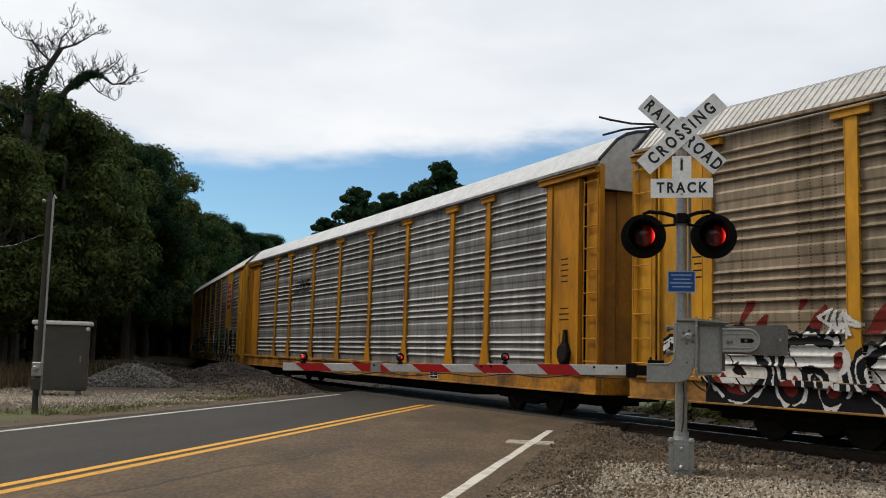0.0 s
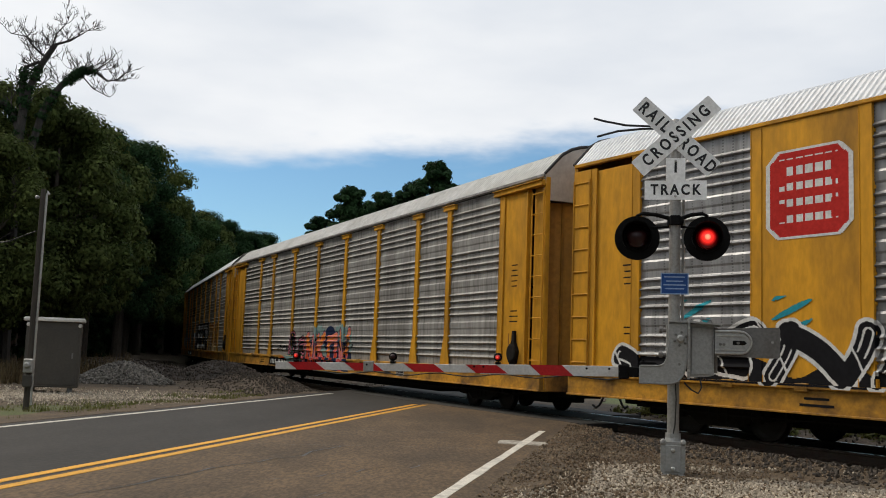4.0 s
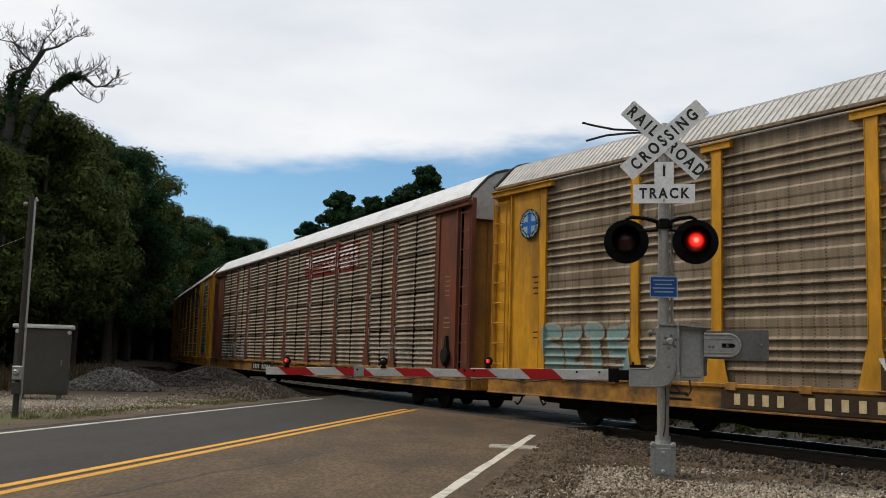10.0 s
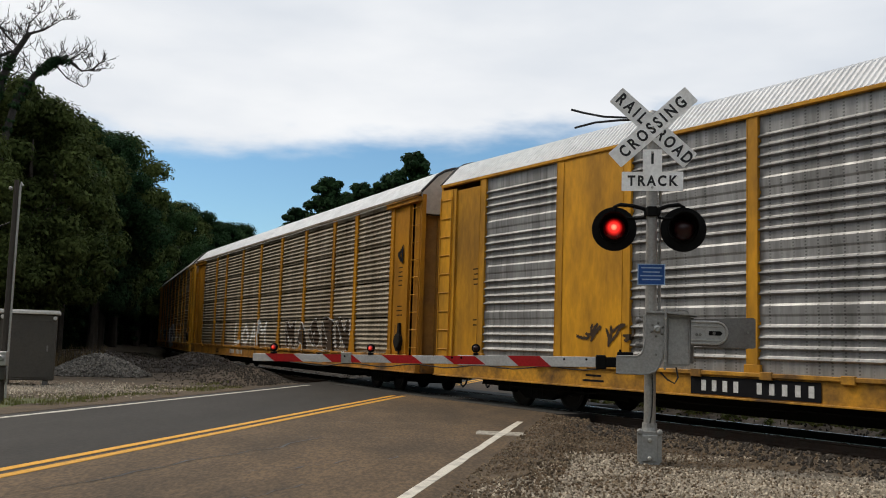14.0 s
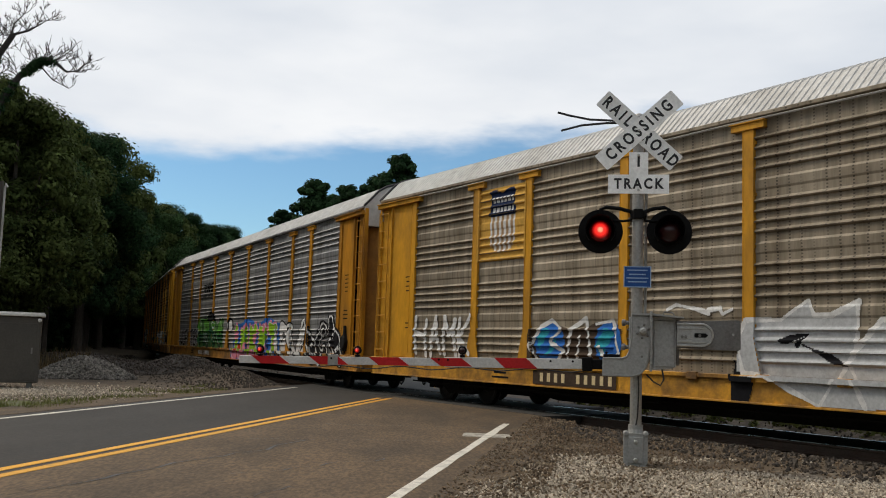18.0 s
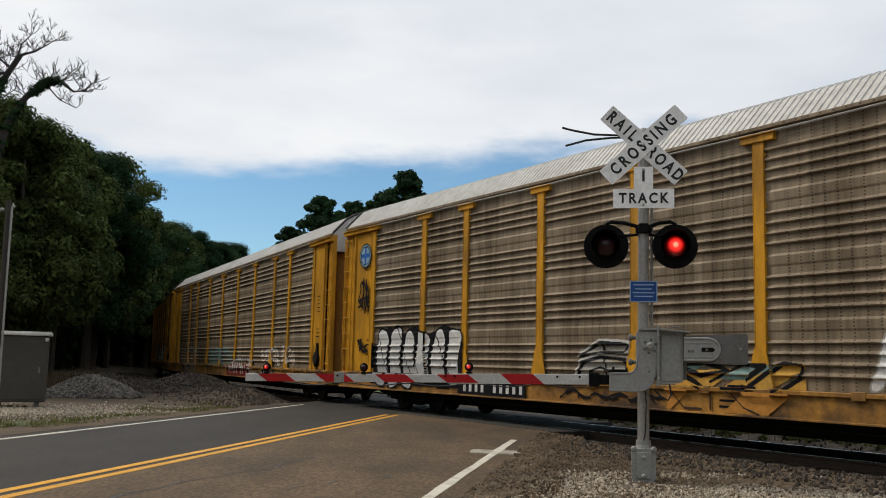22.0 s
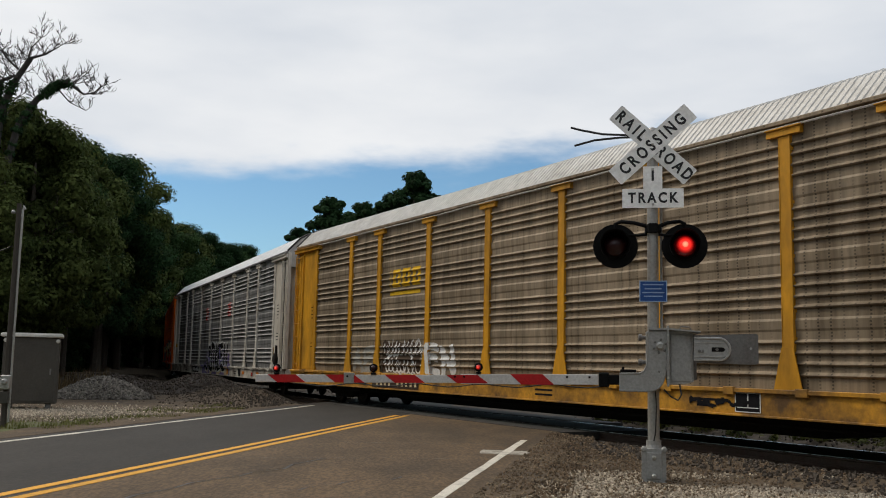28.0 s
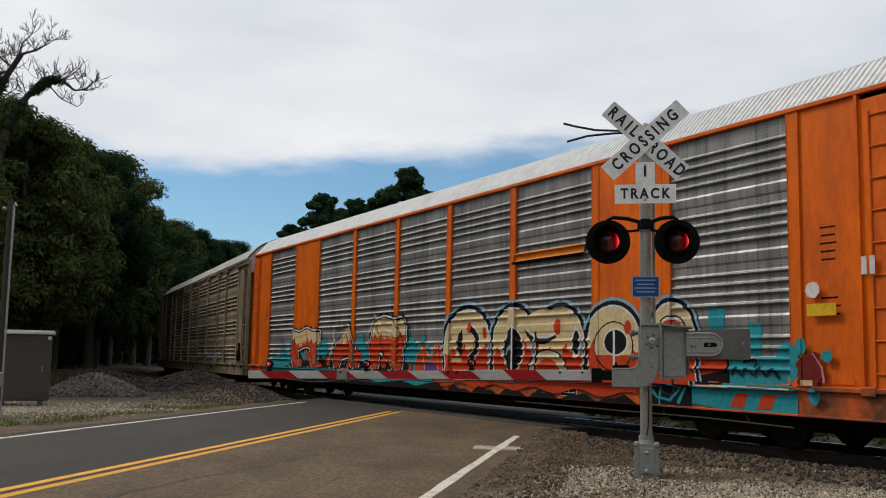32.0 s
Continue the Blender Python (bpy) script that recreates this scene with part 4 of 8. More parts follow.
TIERS.append((EAVE + 0.01, 0.0))
TIERED = set()


def sheet_y(z, tiered=False):
    rows = TIERS if tiered else PROFILE
    return float(np.interp(z, [p[0] for p in rows], [p[1] for p in rows]))


def sheet_mesh(width, material, rows):
    name = "panel"
    sh = Shape()
    v = []
    for z, y in rows:
        v += [(-width / 2, y, z), (width / 2, y, z)]
    f = [(2 * i, 2 * i + 1, 2 * i + 3, 2 * i + 2) for i in range(len(rows) - 1) if rows[i][1] > -.05 or rows[i + 1][1] > -.05]
    n = len(v)
    back = -.07 if rows is PROFILE else -.3      # open joints look into the dark
    v += [(-width / 2, back, DECK), (width / 2, back, DECK), (width / 2, back, EAVE), (-width / 2, back, EAVE)]
    k = len(rows)
    f += [(n, n + 3, n + 2, n + 1), tuple(range(0, 2 * k, 2)) + (n + 3, n), tuple(range(2 * k - 1, 0, -2)) + (n + 1, n + 2)]
    return sh.add(v, [q[::-1] for q in f]).mesh(name, material)


def paint_mat(name, color, dirt, rough=0.5):
    return mat(name, color, rough, vary=0.1, scale=1.1, fine=9, stretch=(1, 1, 0.35), second=dirt, amount=0.95, bump=0.08, per_object=0.06, cover=0.53, spec=0.2)


def sheet_mat(name, color, grime, rough, metal, ticks):
    return mat("sheet_" + name, color, rough, metal=metal, vary=0.22, scale=1.5, fine=7, stretch=(1, 1, 0.16), second=grime, amount=0.9, ticks=ticks, bump=0.05, spec=0.25)


SHEETS = {
    "steel": sheet_mat("steel", (0.3, 0.303, 0.31), (0.16, 0.162, 0.166), 0.5, 0.55, 0.5),
    "grey": sheet_mat("grey", (0.3, 0.303, 0.306), (0.18, 0.18, 0.178), 0.52, 0.5, 0.5),
    "dull": sheet_mat("dull", (0.32, 0.313, 0.3), (0.19, 0.182, 0.17), 0.55, 0.2, 0.55),
    "taupe": sheet_mat("taupe", (0.27, 0.23, 0.172), (0.145, 0.113, 0.075), 0.6, 0.15, 0.6),
    "brown": sheet_mat("brown", (0.24, 0.19, 0.132), (0.12, 0.088, 0.053), 0.62, 0.12, 0.6),
    "rust": sheet_mat("rust", (0.27, 0.222, 0.168), (0.155, 0.12, 0.087), 0.65, 0.1, 0.4),
}
COATS = {
    "yellow": paint_mat("coat_yellow", (0.6, 0.29, 0.02), (0.26, 0.13, 0.02)),
    "amber": paint_mat("coat_amber", (0.46, 0.2, 0.012), (0.18, 0.08, 0.014)),
    "buff": paint_mat("coat_buff", (0.42, 0.3, 0.12), (0.24, 0.17, 0.08)),
    "brown": paint_mat("coat_brown", (0.165, 0.055, 0.032), (0.08, 0.04, 0.028)),
    "white": paint_mat("coat_white", (0.62, 0.585, 0.52), (0.42, 0.37, 0.3)),
    "orange": paint_mat("coat_orange", (0.72, 0.135, 0.004), (0.48, 0.08, 0.01)),
    "tan": paint_mat("coat_tan", (0.3, 0.24, 0.16), (0.18, 0.14, 0.1)),
}
def grimy(name, color, amount=0.9, cover=0.53):
    """Sill paint with rust and road grime in patches."""
    return mat("sill_" + name, color, 0.6, vary=0.2, scale=1.7, fine=11, stretch=(0.8, 1, 0.9), second=(0.055, 0.03, 0.016), amount=amount, bump=0.12, per_object=0.06, cover=cover)


SILLS = {"yellow": grimy("yellow", (0.52, 0.25, 0.018)), "amber": grimy("amber", (0.42, 0.18, 0.012)), "buff": grimy("buff", (0.36, 0.25, 0.1)), "brown": grimy("brown", (0.16, 0.055, 0.03)),
         "white": grimy("white", (0.5, 0.48, 0.43)), "orange": grimy("orange", (0.5, 0.085, 0.008), 0.95, 0.5), "tan": grimy("tan", (0.28, 0.22, 0.14)), "rusty": grimy("rusty", (0.4, 0.19, 0.03), 0.95, 0.5)}
ROOFS = {
    "bright": mat("roof_bright", (0.78, 0.78, 0.775), 0.45, metal=0.2, vary=0.08, scale=0.8, fine=5, second=(0.64, 0.64, 0.635), amount=0.6, bump=0.03),
    "dull": mat("roof_dull", (0.5, 0.487, 0.46), 0.55, metal=0.2, vary=0.12, scale=0.8, fine=5, second=(0.38, 0.36, 0.325), amount=0.7, bump=0.03),
}
under = mat("underframe", (0.009, 0.008, 0.007), 0.85, vary=0.3, scale=2, fine=15, second=(0.018, 0.014, 0.01), amount=0.5, spec=0.15)
wheel_mat = mat("wheel_steel", (0.02, 0.017, 0.015), 0.5, metal=0.6, vary=0.2, scale=4)
trim_black = mat("seal_black", (0.02, 0.02, 0.022), 0.6, vary=0.2)
end_dark = mat("end_door_amber", (0.36, 0.17, 0.022), 0.6, vary=0.15, scale=1, fine=8, second=(0.17, 0.085, 0.03), amount=0.7)
end_zinc = mat("end_zinc", (0.45, 0.44, 0.42), 0.5, metal=0.3, vary=0.1, scale=1.5, fine=8, second=(0.33, 0.31, 0.29), amount=0.6)


def arch(u):
    """Half width and roof height at u from 0 (eave) over the middle (1) to the other eave (2)."""
    y = HALF * math.cos(math.pi * (u / 2))
    return y, EAVE + 0.03 + float(np.interp(abs(y), (0, .25, .5, .75, 1.0, HALF), (.75, .74, .71, .645, .53, 0)))


def roof_mesh(material, rib):
    sh = Shape()
    deep = .026 if rib < .13 else .018
    n = 21
    cols = [2 * (0.5 - 0.5 * math.cos(math.pi * i / (n - 1))) * 0.35 + 2 * i / (n - 1) * 0.65 for i in range(n)]
    xs, up = [], []
    x = FRONT + 0.06
    while x < REAR - 0.06 - rib:
        for dx, h in ((0, 0), (0.5, 0), (0.6, deep), (0.9, deep)):
            xs.append(x + dx * rib)
            up.append(h)
        x += rib
    v = []
    for x, h in zip(xs, up):
        for c in cols:
            y, z = arch(c)
            v.append((x - 13.86, y * (1 + h * 0.7 / 1.5), z + h))
    f = [(i * n + k, i * n + k + 1, (i + 1) * n + k + 1, (i + 1) * n + k) for i in range(len(xs) - 1) for k in range(n - 1)]
    sh.add(v, f)
    for i in (0, len(xs) - 1):
        o = i * n
        sh.add([sh.v[o + k] for k in range(n)], [tuple(range(n)) if i else tuple(range(n - 1, -1, -1))])
    return sh.mesh("roof", material)


def wheelset_mesh():
    sh = Shape()
    for s in (-1, 1):
        sh.lathe([(0, .05), (.02, .06), (.03, .39), (.05, .44), (.07, .455), (.078, .42), (.16, .415), (.165, .36), (.15, .3), (.15, .12), (.2, .1), (.24, .06)], (0, s * .66, 0), (0, s * 2, 0), 22)
    sh.tube([(0, -.7, 0), (0, .7, 0)], .075, 10)
    for a in range(4):
        sh.box(-.03, .03, .8, .812, .2, .28, 0, Matrix.Rotation(a * 1.571, 4, "Y"))
    return sh.mesh("wheelset", wheel_mat)


WHEELSET = wheelset_mesh()
SIDEFRAME = Shape()
for s in (-1, 1):
    o = [(-1.12, .38), (-1.12, .56), (-.7, .62), (-.3, .72), (.3, .72), (.7, .62), (1.12, .56), (1.12, .38), (.72, .36), (.45, .2), (-.45, .2), (-.72, .36)]
    SIDEFRAME.prism(o, s * .98 - .06, s * .98 + .06)
    for x in (-.88, .88):
        SIDEFRAME.lathe([(0, .13), (.1, .12), (.13, .07)], (x, s * 1.0, .42), (x, s * 3, .42), 12)
    for x in (-.2, 0, .2):
        SIDEFRAME.tube([(x, s * .98, .28), (x, s * .98, .56)], .075, 8)
SIDEFRAME_MESH = SIDEFRAME.mesh("side_frame", under)
BOLSTER_MESH = Shape().box(-.25, .25, -1.0, 1.0, .45, .78, .03).box(-.1, .1, -.9, .9, .2, .32).mesh("bolster", under)
WHEELS = []


def truck(car, u):
    """A four-wheel truck: side frames, bolster, two wheelsets."""
    t = part("truck", BOLSTER_MESH, None, car, "black four-wheel truck", at=pose(u - 13.86, 0, 0))
    part("side_frame", SIDEFRAME_MESH, None, t)
    for x in (-.88, .88):
        w = part("wheelset", WHEELSET, None, t, at=pose(x, 0, .42))
        WHEELS.append((w, x))


def ladder(x, y, z0, z1, wide, axis):
    """Rails and rungs; axis 'x' along the side, 'y' across the end."""
    sh = Shape()
    for k in (-wide / 2, wide / 2):
        a = (x + k, y, z0) if axis == "x" else (x, y + k, z0)
        sh.tube([a, (a[0], a[1], z1)], .016, 6)
    z = z0 + .15
    while z < z1:
        p, q = ((x - wide / 2, y, z), (x + wide / 2, y, z)) if axis == "x" else ((x, y - wide / 2, z), (x, y + wide / 2, z))
        sh.tube([p, q], .016, 5)
        z += .46
    return sh


CACHE = {}


def cached(key, make):
    if key not in CACHE:
        CACHE[key] = make()
    return CACHE[key]


def post_mesh(material, flared, capped):
    """A side post: folded channel, wide cap under the eave, flared foot over the sill."""
    sh = Shape()
    w = POST_HALF
    sh.box(-w, w, .0, .056, DECK + .0, 5.04 if capped else EAVE, .006)
    for x in (-w, w - .012):
        sh.box(x, x + .012, .056, .064, DECK + .14, 5.03 if capped else EAVE)
    if capped:
        sh.prism([(-.34, 5.04), (.34, 5.04), (.34, 5.15), (-.34, 5.15)][::-1], .0, .085)
        sh.box(-.36, .36, .0, .115, 5.15, 5.17, .004)
    if flared:
        sh.prism([(-w, 1.66), (w, 1.66), (.28, DECK + .0), (.28, DECK - .1), (-.28, DECK - .1), (-.28, DECK + .0)][::-1], .065, .082)
    else:
        sh.box(-w - .05, w + .05, .0, .07, DECK - .02, DECK + .14, .006)
    for k in range(9):
        z = DECK + .35 + k * .43
        for x in (-w - .02, w + .002):
            sh.box(x, x + .018, .0, .045, z, z + .05)
    return sh.mesh("post", material)


def autorack(spec):
    """A covered car carrier, built round its middle, x towards its rear, +y towards the crossing road's near side."""
    coat, sheets, roof = COATS[spec["coat"]], SHEETS[spec["sheets"]], ROOFS[spec["roof"]]
    sill_coat = SILLS[spec.get("sill", spec["coat"])]
    car = thing("autorack_car", Matrix(), spec["label"], "railroad car", "cars of the freight train")
    M = 13.86
    if spec.get("tiers"):
        TIERED.add(car.name)
    if not spec.get("framed"):
        FLARED.add(car.name)
    part("roof", cached(("roof", spec["roof"]), lambda: roof_mesh(roof, .12 if spec["roof"] == "bright" else .15)), None, car, "ribbed metal roof")
    framed = spec.get("framed", False)
    kind = (spec["coat"], spec["sheets"])
    for side in (1, -1):
        turn = pose(0, 0, 0) if side > 0 else pose(0, 0, 0, 0, 0, 180)
        for a, b in zip(POSTS[:-1], POSTS[1:]):
            w = b - a
            mid = ((a + b) / 2 - M)
            if framed and (a == POSTS[1] or a == POSTS[7]):
                me = cached(("plate", kind[0], round(w, 2)), lambda: Shape().box(-w / 2, w / 2, -.03, .05, DECK, EAVE, .004).mesh("plate", coat))
                part("wide_panel", me, None, car, "solid painted panel", at=pose(mid, side * (HALF - .06), 0) @ turn)
            else:
                me = cached(("sheet", kind[1], round(w, 2), spec.get("tiers", False)), lambda: sheet_mesh(w - .06, sheets, TIERS if spec.get("tiers") else PROFILE))
                part("panel", me, None, car, at=pose(mid, side * (HALF - .06), 0) @ turn)
        for i, u in enumerate(POSTS):
            flared = not framed and 0 < i < 9
            me = cached(("post", kind[0], flared, framed or "tiers" in spec), lambda: post_mesh(coat, flared, not framed and "tiers" not in spec))
            part("post", me, None, car, at=pose(u - M, side * (HALF - .06), 0) @ turn)
        if spec.get("clips"):
            def clip_shape():
                q = Shape()
                for e in (-1, 1):
                    for g in range(4):
                        z = 1.04 + g * 1.015
                        for k in range(8):
                            h = .05 if k in (0, 7) else .025
                            q.box(e * .135 - .014, e * .135 + .014, -.01, .05, z + .06 + k * .125 - h, z + .06 + k * .125 + h, .004)
                        q.tube([(e * .16, .045, z - .1), (e * .18, .06, z - .02), (e * .16, .045, z + .06)], .014, 5)
                return q.mesh("post_clips", end_zinc)
            for a, b in zip(POSTS[:-1], POSTS[1:]):
                part("panel_seam", cached("seam", lambda: Shape().box(-.006, .006, .0, .046, DECK + .04, EAVE - .05).mesh("panel_seam", under)), None, car, "dark upright seam", at=pose((a + b) / 2 - M, side * (HALF - .06), 0) @ turn)
            for u in POSTS[1:-1]:
                part("post_clips", cached("clips", clip_shape), None, car, "pale clips along the post's edges", at=pose(u - M, side * (HALF - .06), 0) @ turn)
        # solid end plates with their edges folded
        for rear in (False, True):
            u0, u1 = (POSTS[-1] + .1, REAR - .72) if rear else (FRONT + .72, POSTS[0] - .1)
            wide = u1 - u0
            fold = wide / 2 - .05 if rear else -wide / 2
            top = EAVE - .02 if framed else EAVE - .16
            me = cached(("endplate", kind[0], rear), lambda: Shape().box(-wide / 2, wide / 2, -.03, .03, DECK, top, .006).box(fold, fold + .05, .031, .075, DECK, top).box(-wide / 2 + .18, wide / 2 - .18, .031, .04, DECK + .05, DECK + .12).mesh("end_plate", coat))
            part("end_plate", me, None, car, at=pose((u0 + u1) / 2 - M, side * (HALF - .06), 0) @ (pose(0, 0, 0) if side > 0 else Matrix.Diagonal((1, -1, 1, 1))))
            me = cached(("ladderplate", kind[0]), lambda: Shape().box(-.27, .27, -.02, .02, DECK - .45, EAVE - .1, .006).mesh("ladder_plate", coat))
            part("ladder_plate", me, None, car, "recessed plate behind the ladder", at=pose((REAR - .29 if rear else FRONT + .29) - M, side * (HALF - (.03 if framed else .1)), 0))
            if framed:
                gap = cached(("gapplate", kind[0]), lambda: Shape().box(-.085, .085, -.02, .02, DECK, EAVE - .1).mesh("joint_plate", coat))
                part("joint_plate", gap, None, car, at=pose((REAR - .64 if rear else FRONT + .64) - M, side * (HALF - .045), 0))
        eave_coat = coat if framed else sheets
        me = cached(("eave", kind[0] if framed else kind[1]), lambda: Shape().box(FRONT + .05 - M, REAR - .05 - M, -.05, .04, EAVE - .02, EAVE + .05, .01).mesh("eave_rail", eave_coat))
        part("eave_rail", me, None, car, at=pose(0, side * (HALF - .02), 0) @ turn)
        if not framed:
            pipe_mat = end_zinc if spec["sheets"] in ("brown", "taupe") else under
            me = cached(("conduit", pipe_mat.name), lambda: Shape().tube([(FRONT + .9 - M + k * 2.2, 0, 5.185 + .012 * math.sin(k * 2.1)) for k in range(13)], .018, 5).mesh("eave_pipe", pipe_mat))
            part("eave_pipe", me, None, car, "thin pipe under the eave", at=pose(0, side * (HALF + .01), 0))

        def sill_shape():
            s = Shape()
            s.box(FRONT - M, REAR - M, -.05, .06, .58, DECK - .02, .012)
            s.box(FRONT - M, REAR - M, -.1, .11, DECK - .06, DECK + .01, .008)
            s.box(FRONT - M, REAR - M, -.12, .09, .555, .59, .006)
            for k in range(19):
                x = FRONT + .6 + k * 1.49 - M
                s.box(x - .12, x + .12, .06, .12, DECK - .1, DECK + .03, .008)
            return s.mesh("side_sill", sill_coat)
        part("side_sill", cached(("sill", spec.get("sill", spec["coat"])), sill_shape), None, car, "deep painted side sill", at=pose(0, side * (HALF - .02), 0) @ turn)
        for u in (FRONT + .29, REAR - .29):
            me = cached(("ladder", kind[0]), lambda: ladder(0, 0, .6, 4.95, .5, "x").mesh("ladder", coat))
            part("ladder", me, None, car, "steel ladder", at=pose(u - M, side * (HALF - .0), 0) @ turn)
            me = cached(("cornerpost", kind[0]), lambda: Shape().box(-.05, .05, -.12, .0, DECK - .4, EAVE - .02, .01).mesh("corner_post", coat))
            part("corner_post", me, None, car, at=pose((FRONT + .06 if u < M else REAR - .06) - M, side * (HALF - .03), 0) @ turn)
        if not framed:
            for u in (FRONT + 1.15, REAR - 1.15):
                me = cached(("canopy", kind[0]), lambda: Shape().box(-1.12, 1.12, -.02, .13, 5.04, 5.15, .01).box(-1.12, 1.12, -.02, .17, 5.15, 5.17, .004).mesh("end_bracket", coat))
                part("end_bracket", me, None, car, at=pose(u - M, side * (HALF - .06), 0) @ turn)
    # hand brake on the front end plate
    if not framed:
        housing = part("hand_brake", cached("brake", lambda: Shape().prism([(-.12, 1.12), (.1, 1.1), (.2, 1.2), (.16, 1.5), (.05, 1.62), (.02, 1.86), (-.05, 1.86), (-.08, 1.6), (-.2, 1.4)][::-1], -.02, .07).lathe([(0, .2), (.03, .21), (.05, .17), (.05, .05)], (0, .07, 1.36), (0, 3, 1.36), 16).mesh("hand_brake", under)), None, car, "black hand brake housing with its wheel", at=pose(.72 - M, HALF - .03, 0))
        part("brake_lever", cached("lever", lambda: Shape().tube([(.05, .09, 1.36), (.1, .11, 1.62), (.12, .1, 1.8)], .014, 6).mesh("brake_lever", end_dark)), None, housing)
        part("brake_chain", cached("chain", lambda: Shape().tube([(-.05, .03, 1.14), (-.03, .05, .95), (-.08, .05, .7)], .018, 5).mesh("brake_chain", under)), None, housing)
    # ends: doors, pale gable, seal, couplers
    for u, d in ((FRONT, -1), (REAR, 1)):
        turn = pose(u - M, 0, 0) if d > 0 else pose(u - M, 0, 0, 0, 0, 180)

        def door_shape():
            s = Shape()
            pts = 10
            v, f = [], []
            for i in range(pts + 1):
                y = -1.32 + 2.64 * i / pts
                x = -.42 + .36 * (1 - (y / 1.32) ** 2)
                v += [(x, y, DECK - .05), (x, y, 4.72)]
            f = [(2 * i, 2 * i + 2, 2 * i + 3, 2 * i + 1) for i in range(pts)]
            s.add(v, f)
            return s.mesh("end_door", end_zinc if framed else end_dark if spec["coat"] in ("yellow", "amber", "buff", "tan", "brown") else coat)
        part("end_door", cached(("door", spec["coat"], framed), door_shape), None, car, "curved folding end door", at=turn)

        for y in (-.9, -.45, .0, .45, .9):
            rib = cached(("rib", spec["coat"], framed), lambda: Shape().box(0, .04, -.03, .03, DECK, 4.7).mesh("door_rib", end_zinc if framed else end_dark if spec["coat"] in ("yellow", "amber", "buff", "tan", "brown") else coat))
            part("door_rib", rib, None, car, at=turn @ pose(-.42 + .36 * (1 - (y / 1.32) ** 2), y, 0))

        def gable_shape():
            s = Shape()
            top = [arch(2 * k / 12) for k in range(13)]
            n = len(top)
            v = [(-.12, y * .985, z - .01) for y, z in top] + [(-.12, HALF * -.97, 4.72), (-.12, HALF * .97, 4.72)]
            w = [(x + .1, y, z) for x, y, z in v]
            s.add(v + w, [tuple(range(n + 2)), tuple(range(2 * n + 3, n + 1, -1))] + [(i, n + 2 + i, n + 2 + (i + 1) % (n + 2), (i + 1) % (n + 2)) for i in range(n + 2)])
            return s.mesh("gable", end_zinc if not framed else coat)
        part("gable", cached(("gable", framed, spec["coat"] if framed else ""), gable_shape), None, car, "pale sheet gable above the end door", at=turn)
        rim = cached("rim", lambda: Shape().tube([(-.02, arch(2 * k / 16)[0] * 1.0, arch(2 * k / 16)[1] + .02) for k in range(17)], .035, 6).mesh("roof_seal", trim_black))
        part("roof_seal", rim, None, car, "black seal along the roof's end", at=turn)
        part("end_sill", cached(("endsill", spec["coat"]), lambda: Shape().box(-.3, .02, -1.4, 1.4, .55, DECK, .02).mesh("end_sill", sill_coat)), None, car, at=turn)
        part("coupler", cached("coupler", lambda: Shape().box(-.3, .3, -.09, .09, .7, .92, .02).box(.24, .43, -.16, .12, .66, .95, .03).mesh("coupler", under)), None, car, "black steel knuckle coupler", at=turn)
        part("air_hose", cached("hose", lambda: Shape().tube([(.0, .35, .7), (.2, .36, .55), (.4, .33, .32), (.55, .3, .25), (.68, .28, .3)], .025, 6).mesh("air_hose", rubber)), None, car, "black air hose", at=turn)
    part("deck", cached("deck", lambda: Shape().box(FRONT + .1 - M, REAR - .1 - M, -1.42, 1.42, DECK - .12, DECK - .02).mesh("deck", under)), None, car)
    part("inner_shade", cached("inner", lambda: Shape().box(POSTS[0] - M, POSTS[-1] - M, -1.36, 1.36, 2.9, 2.96).mesh("upper_deck", under)), None, car, "upper vehicle deck inside")
    part("center_sill", cached("csill", lambda: Shape().box(FRONT + .4 - M, REAR - .4 - M, -.35, .35, .4, .88, .02).prism([(5.2 - M, .4), (6.4 - M, .24), (21.3 - M, .24), (22.5 - M, .4), (22.5 - M, .88), (5.2 - M, .88)][::-1], -.62, .62).mesh("center_sill", under)), None, car, "black centre sill")
    for k in range(2):
        x = (9.5, 18.4)[k]
        part("brake_tank", cached("tank", lambda: Shape().lathe([(0, .05), (.04, .18), (.75, .18), (.8, .05)], (-.4, .7, .55), (3, .7, .55), 12).mesh("brake_tank", under)), None, car, at=pose(x - M, 0, 0))
    pipe = cached("pipe", lambda: Shape().tube([(FRONT + 1.6 - M + k * 2.3, 1.3, .42 + .03 * (k % 2)) for k in range(12)], .02, 5).mesh("brake_pipe", under))
    part("brake_pipe", pipe, None, car)
    for u in (3.1, 24.62):
        part("brake_rigging", cached("rigging", lambda: Shape().box(-2.3, 2.3, -.5, .5, .26, .8, .02).box(-.35, .35, -1.3, 1.3, .62, .9, .02).tube([(-2.2, .9, .5), (-1.2, .95, .36), (1.2, .95, .36), (2.2, .9, .5)], .025, 6).mesh("brake_rigging", under)), None, car, "black brake rigging over the truck", at=pose(u - M, 0, 0))
    if framed:
        rod = cached("rod", lambda: Shape().tube([(1.5 - M, HALF, .38), (3.4 - M, HALF, .42), (6.2 - M, HALF, .42), (9.2 - M, HALF, .43)], .014, 6).tube([(2.4 - M, HALF, .41), (2.5 - M, HALF - .02, .56)], .014, 5).tube([(4.4 - M, HALF, .42), (4.4 - M, HALF - .02, .56)], .014, 5).tube([(7.4 - M, HALF, .42), (7.4 - M, HALF - .02, .56)], .014, 5).mesh("uncoupling_rod", steel))
        part("uncoupling_rod", rod, None, car, "thin rusty rod below the sill")
    truck(car, 3.1)
    truck(car, 24.62)
    return car


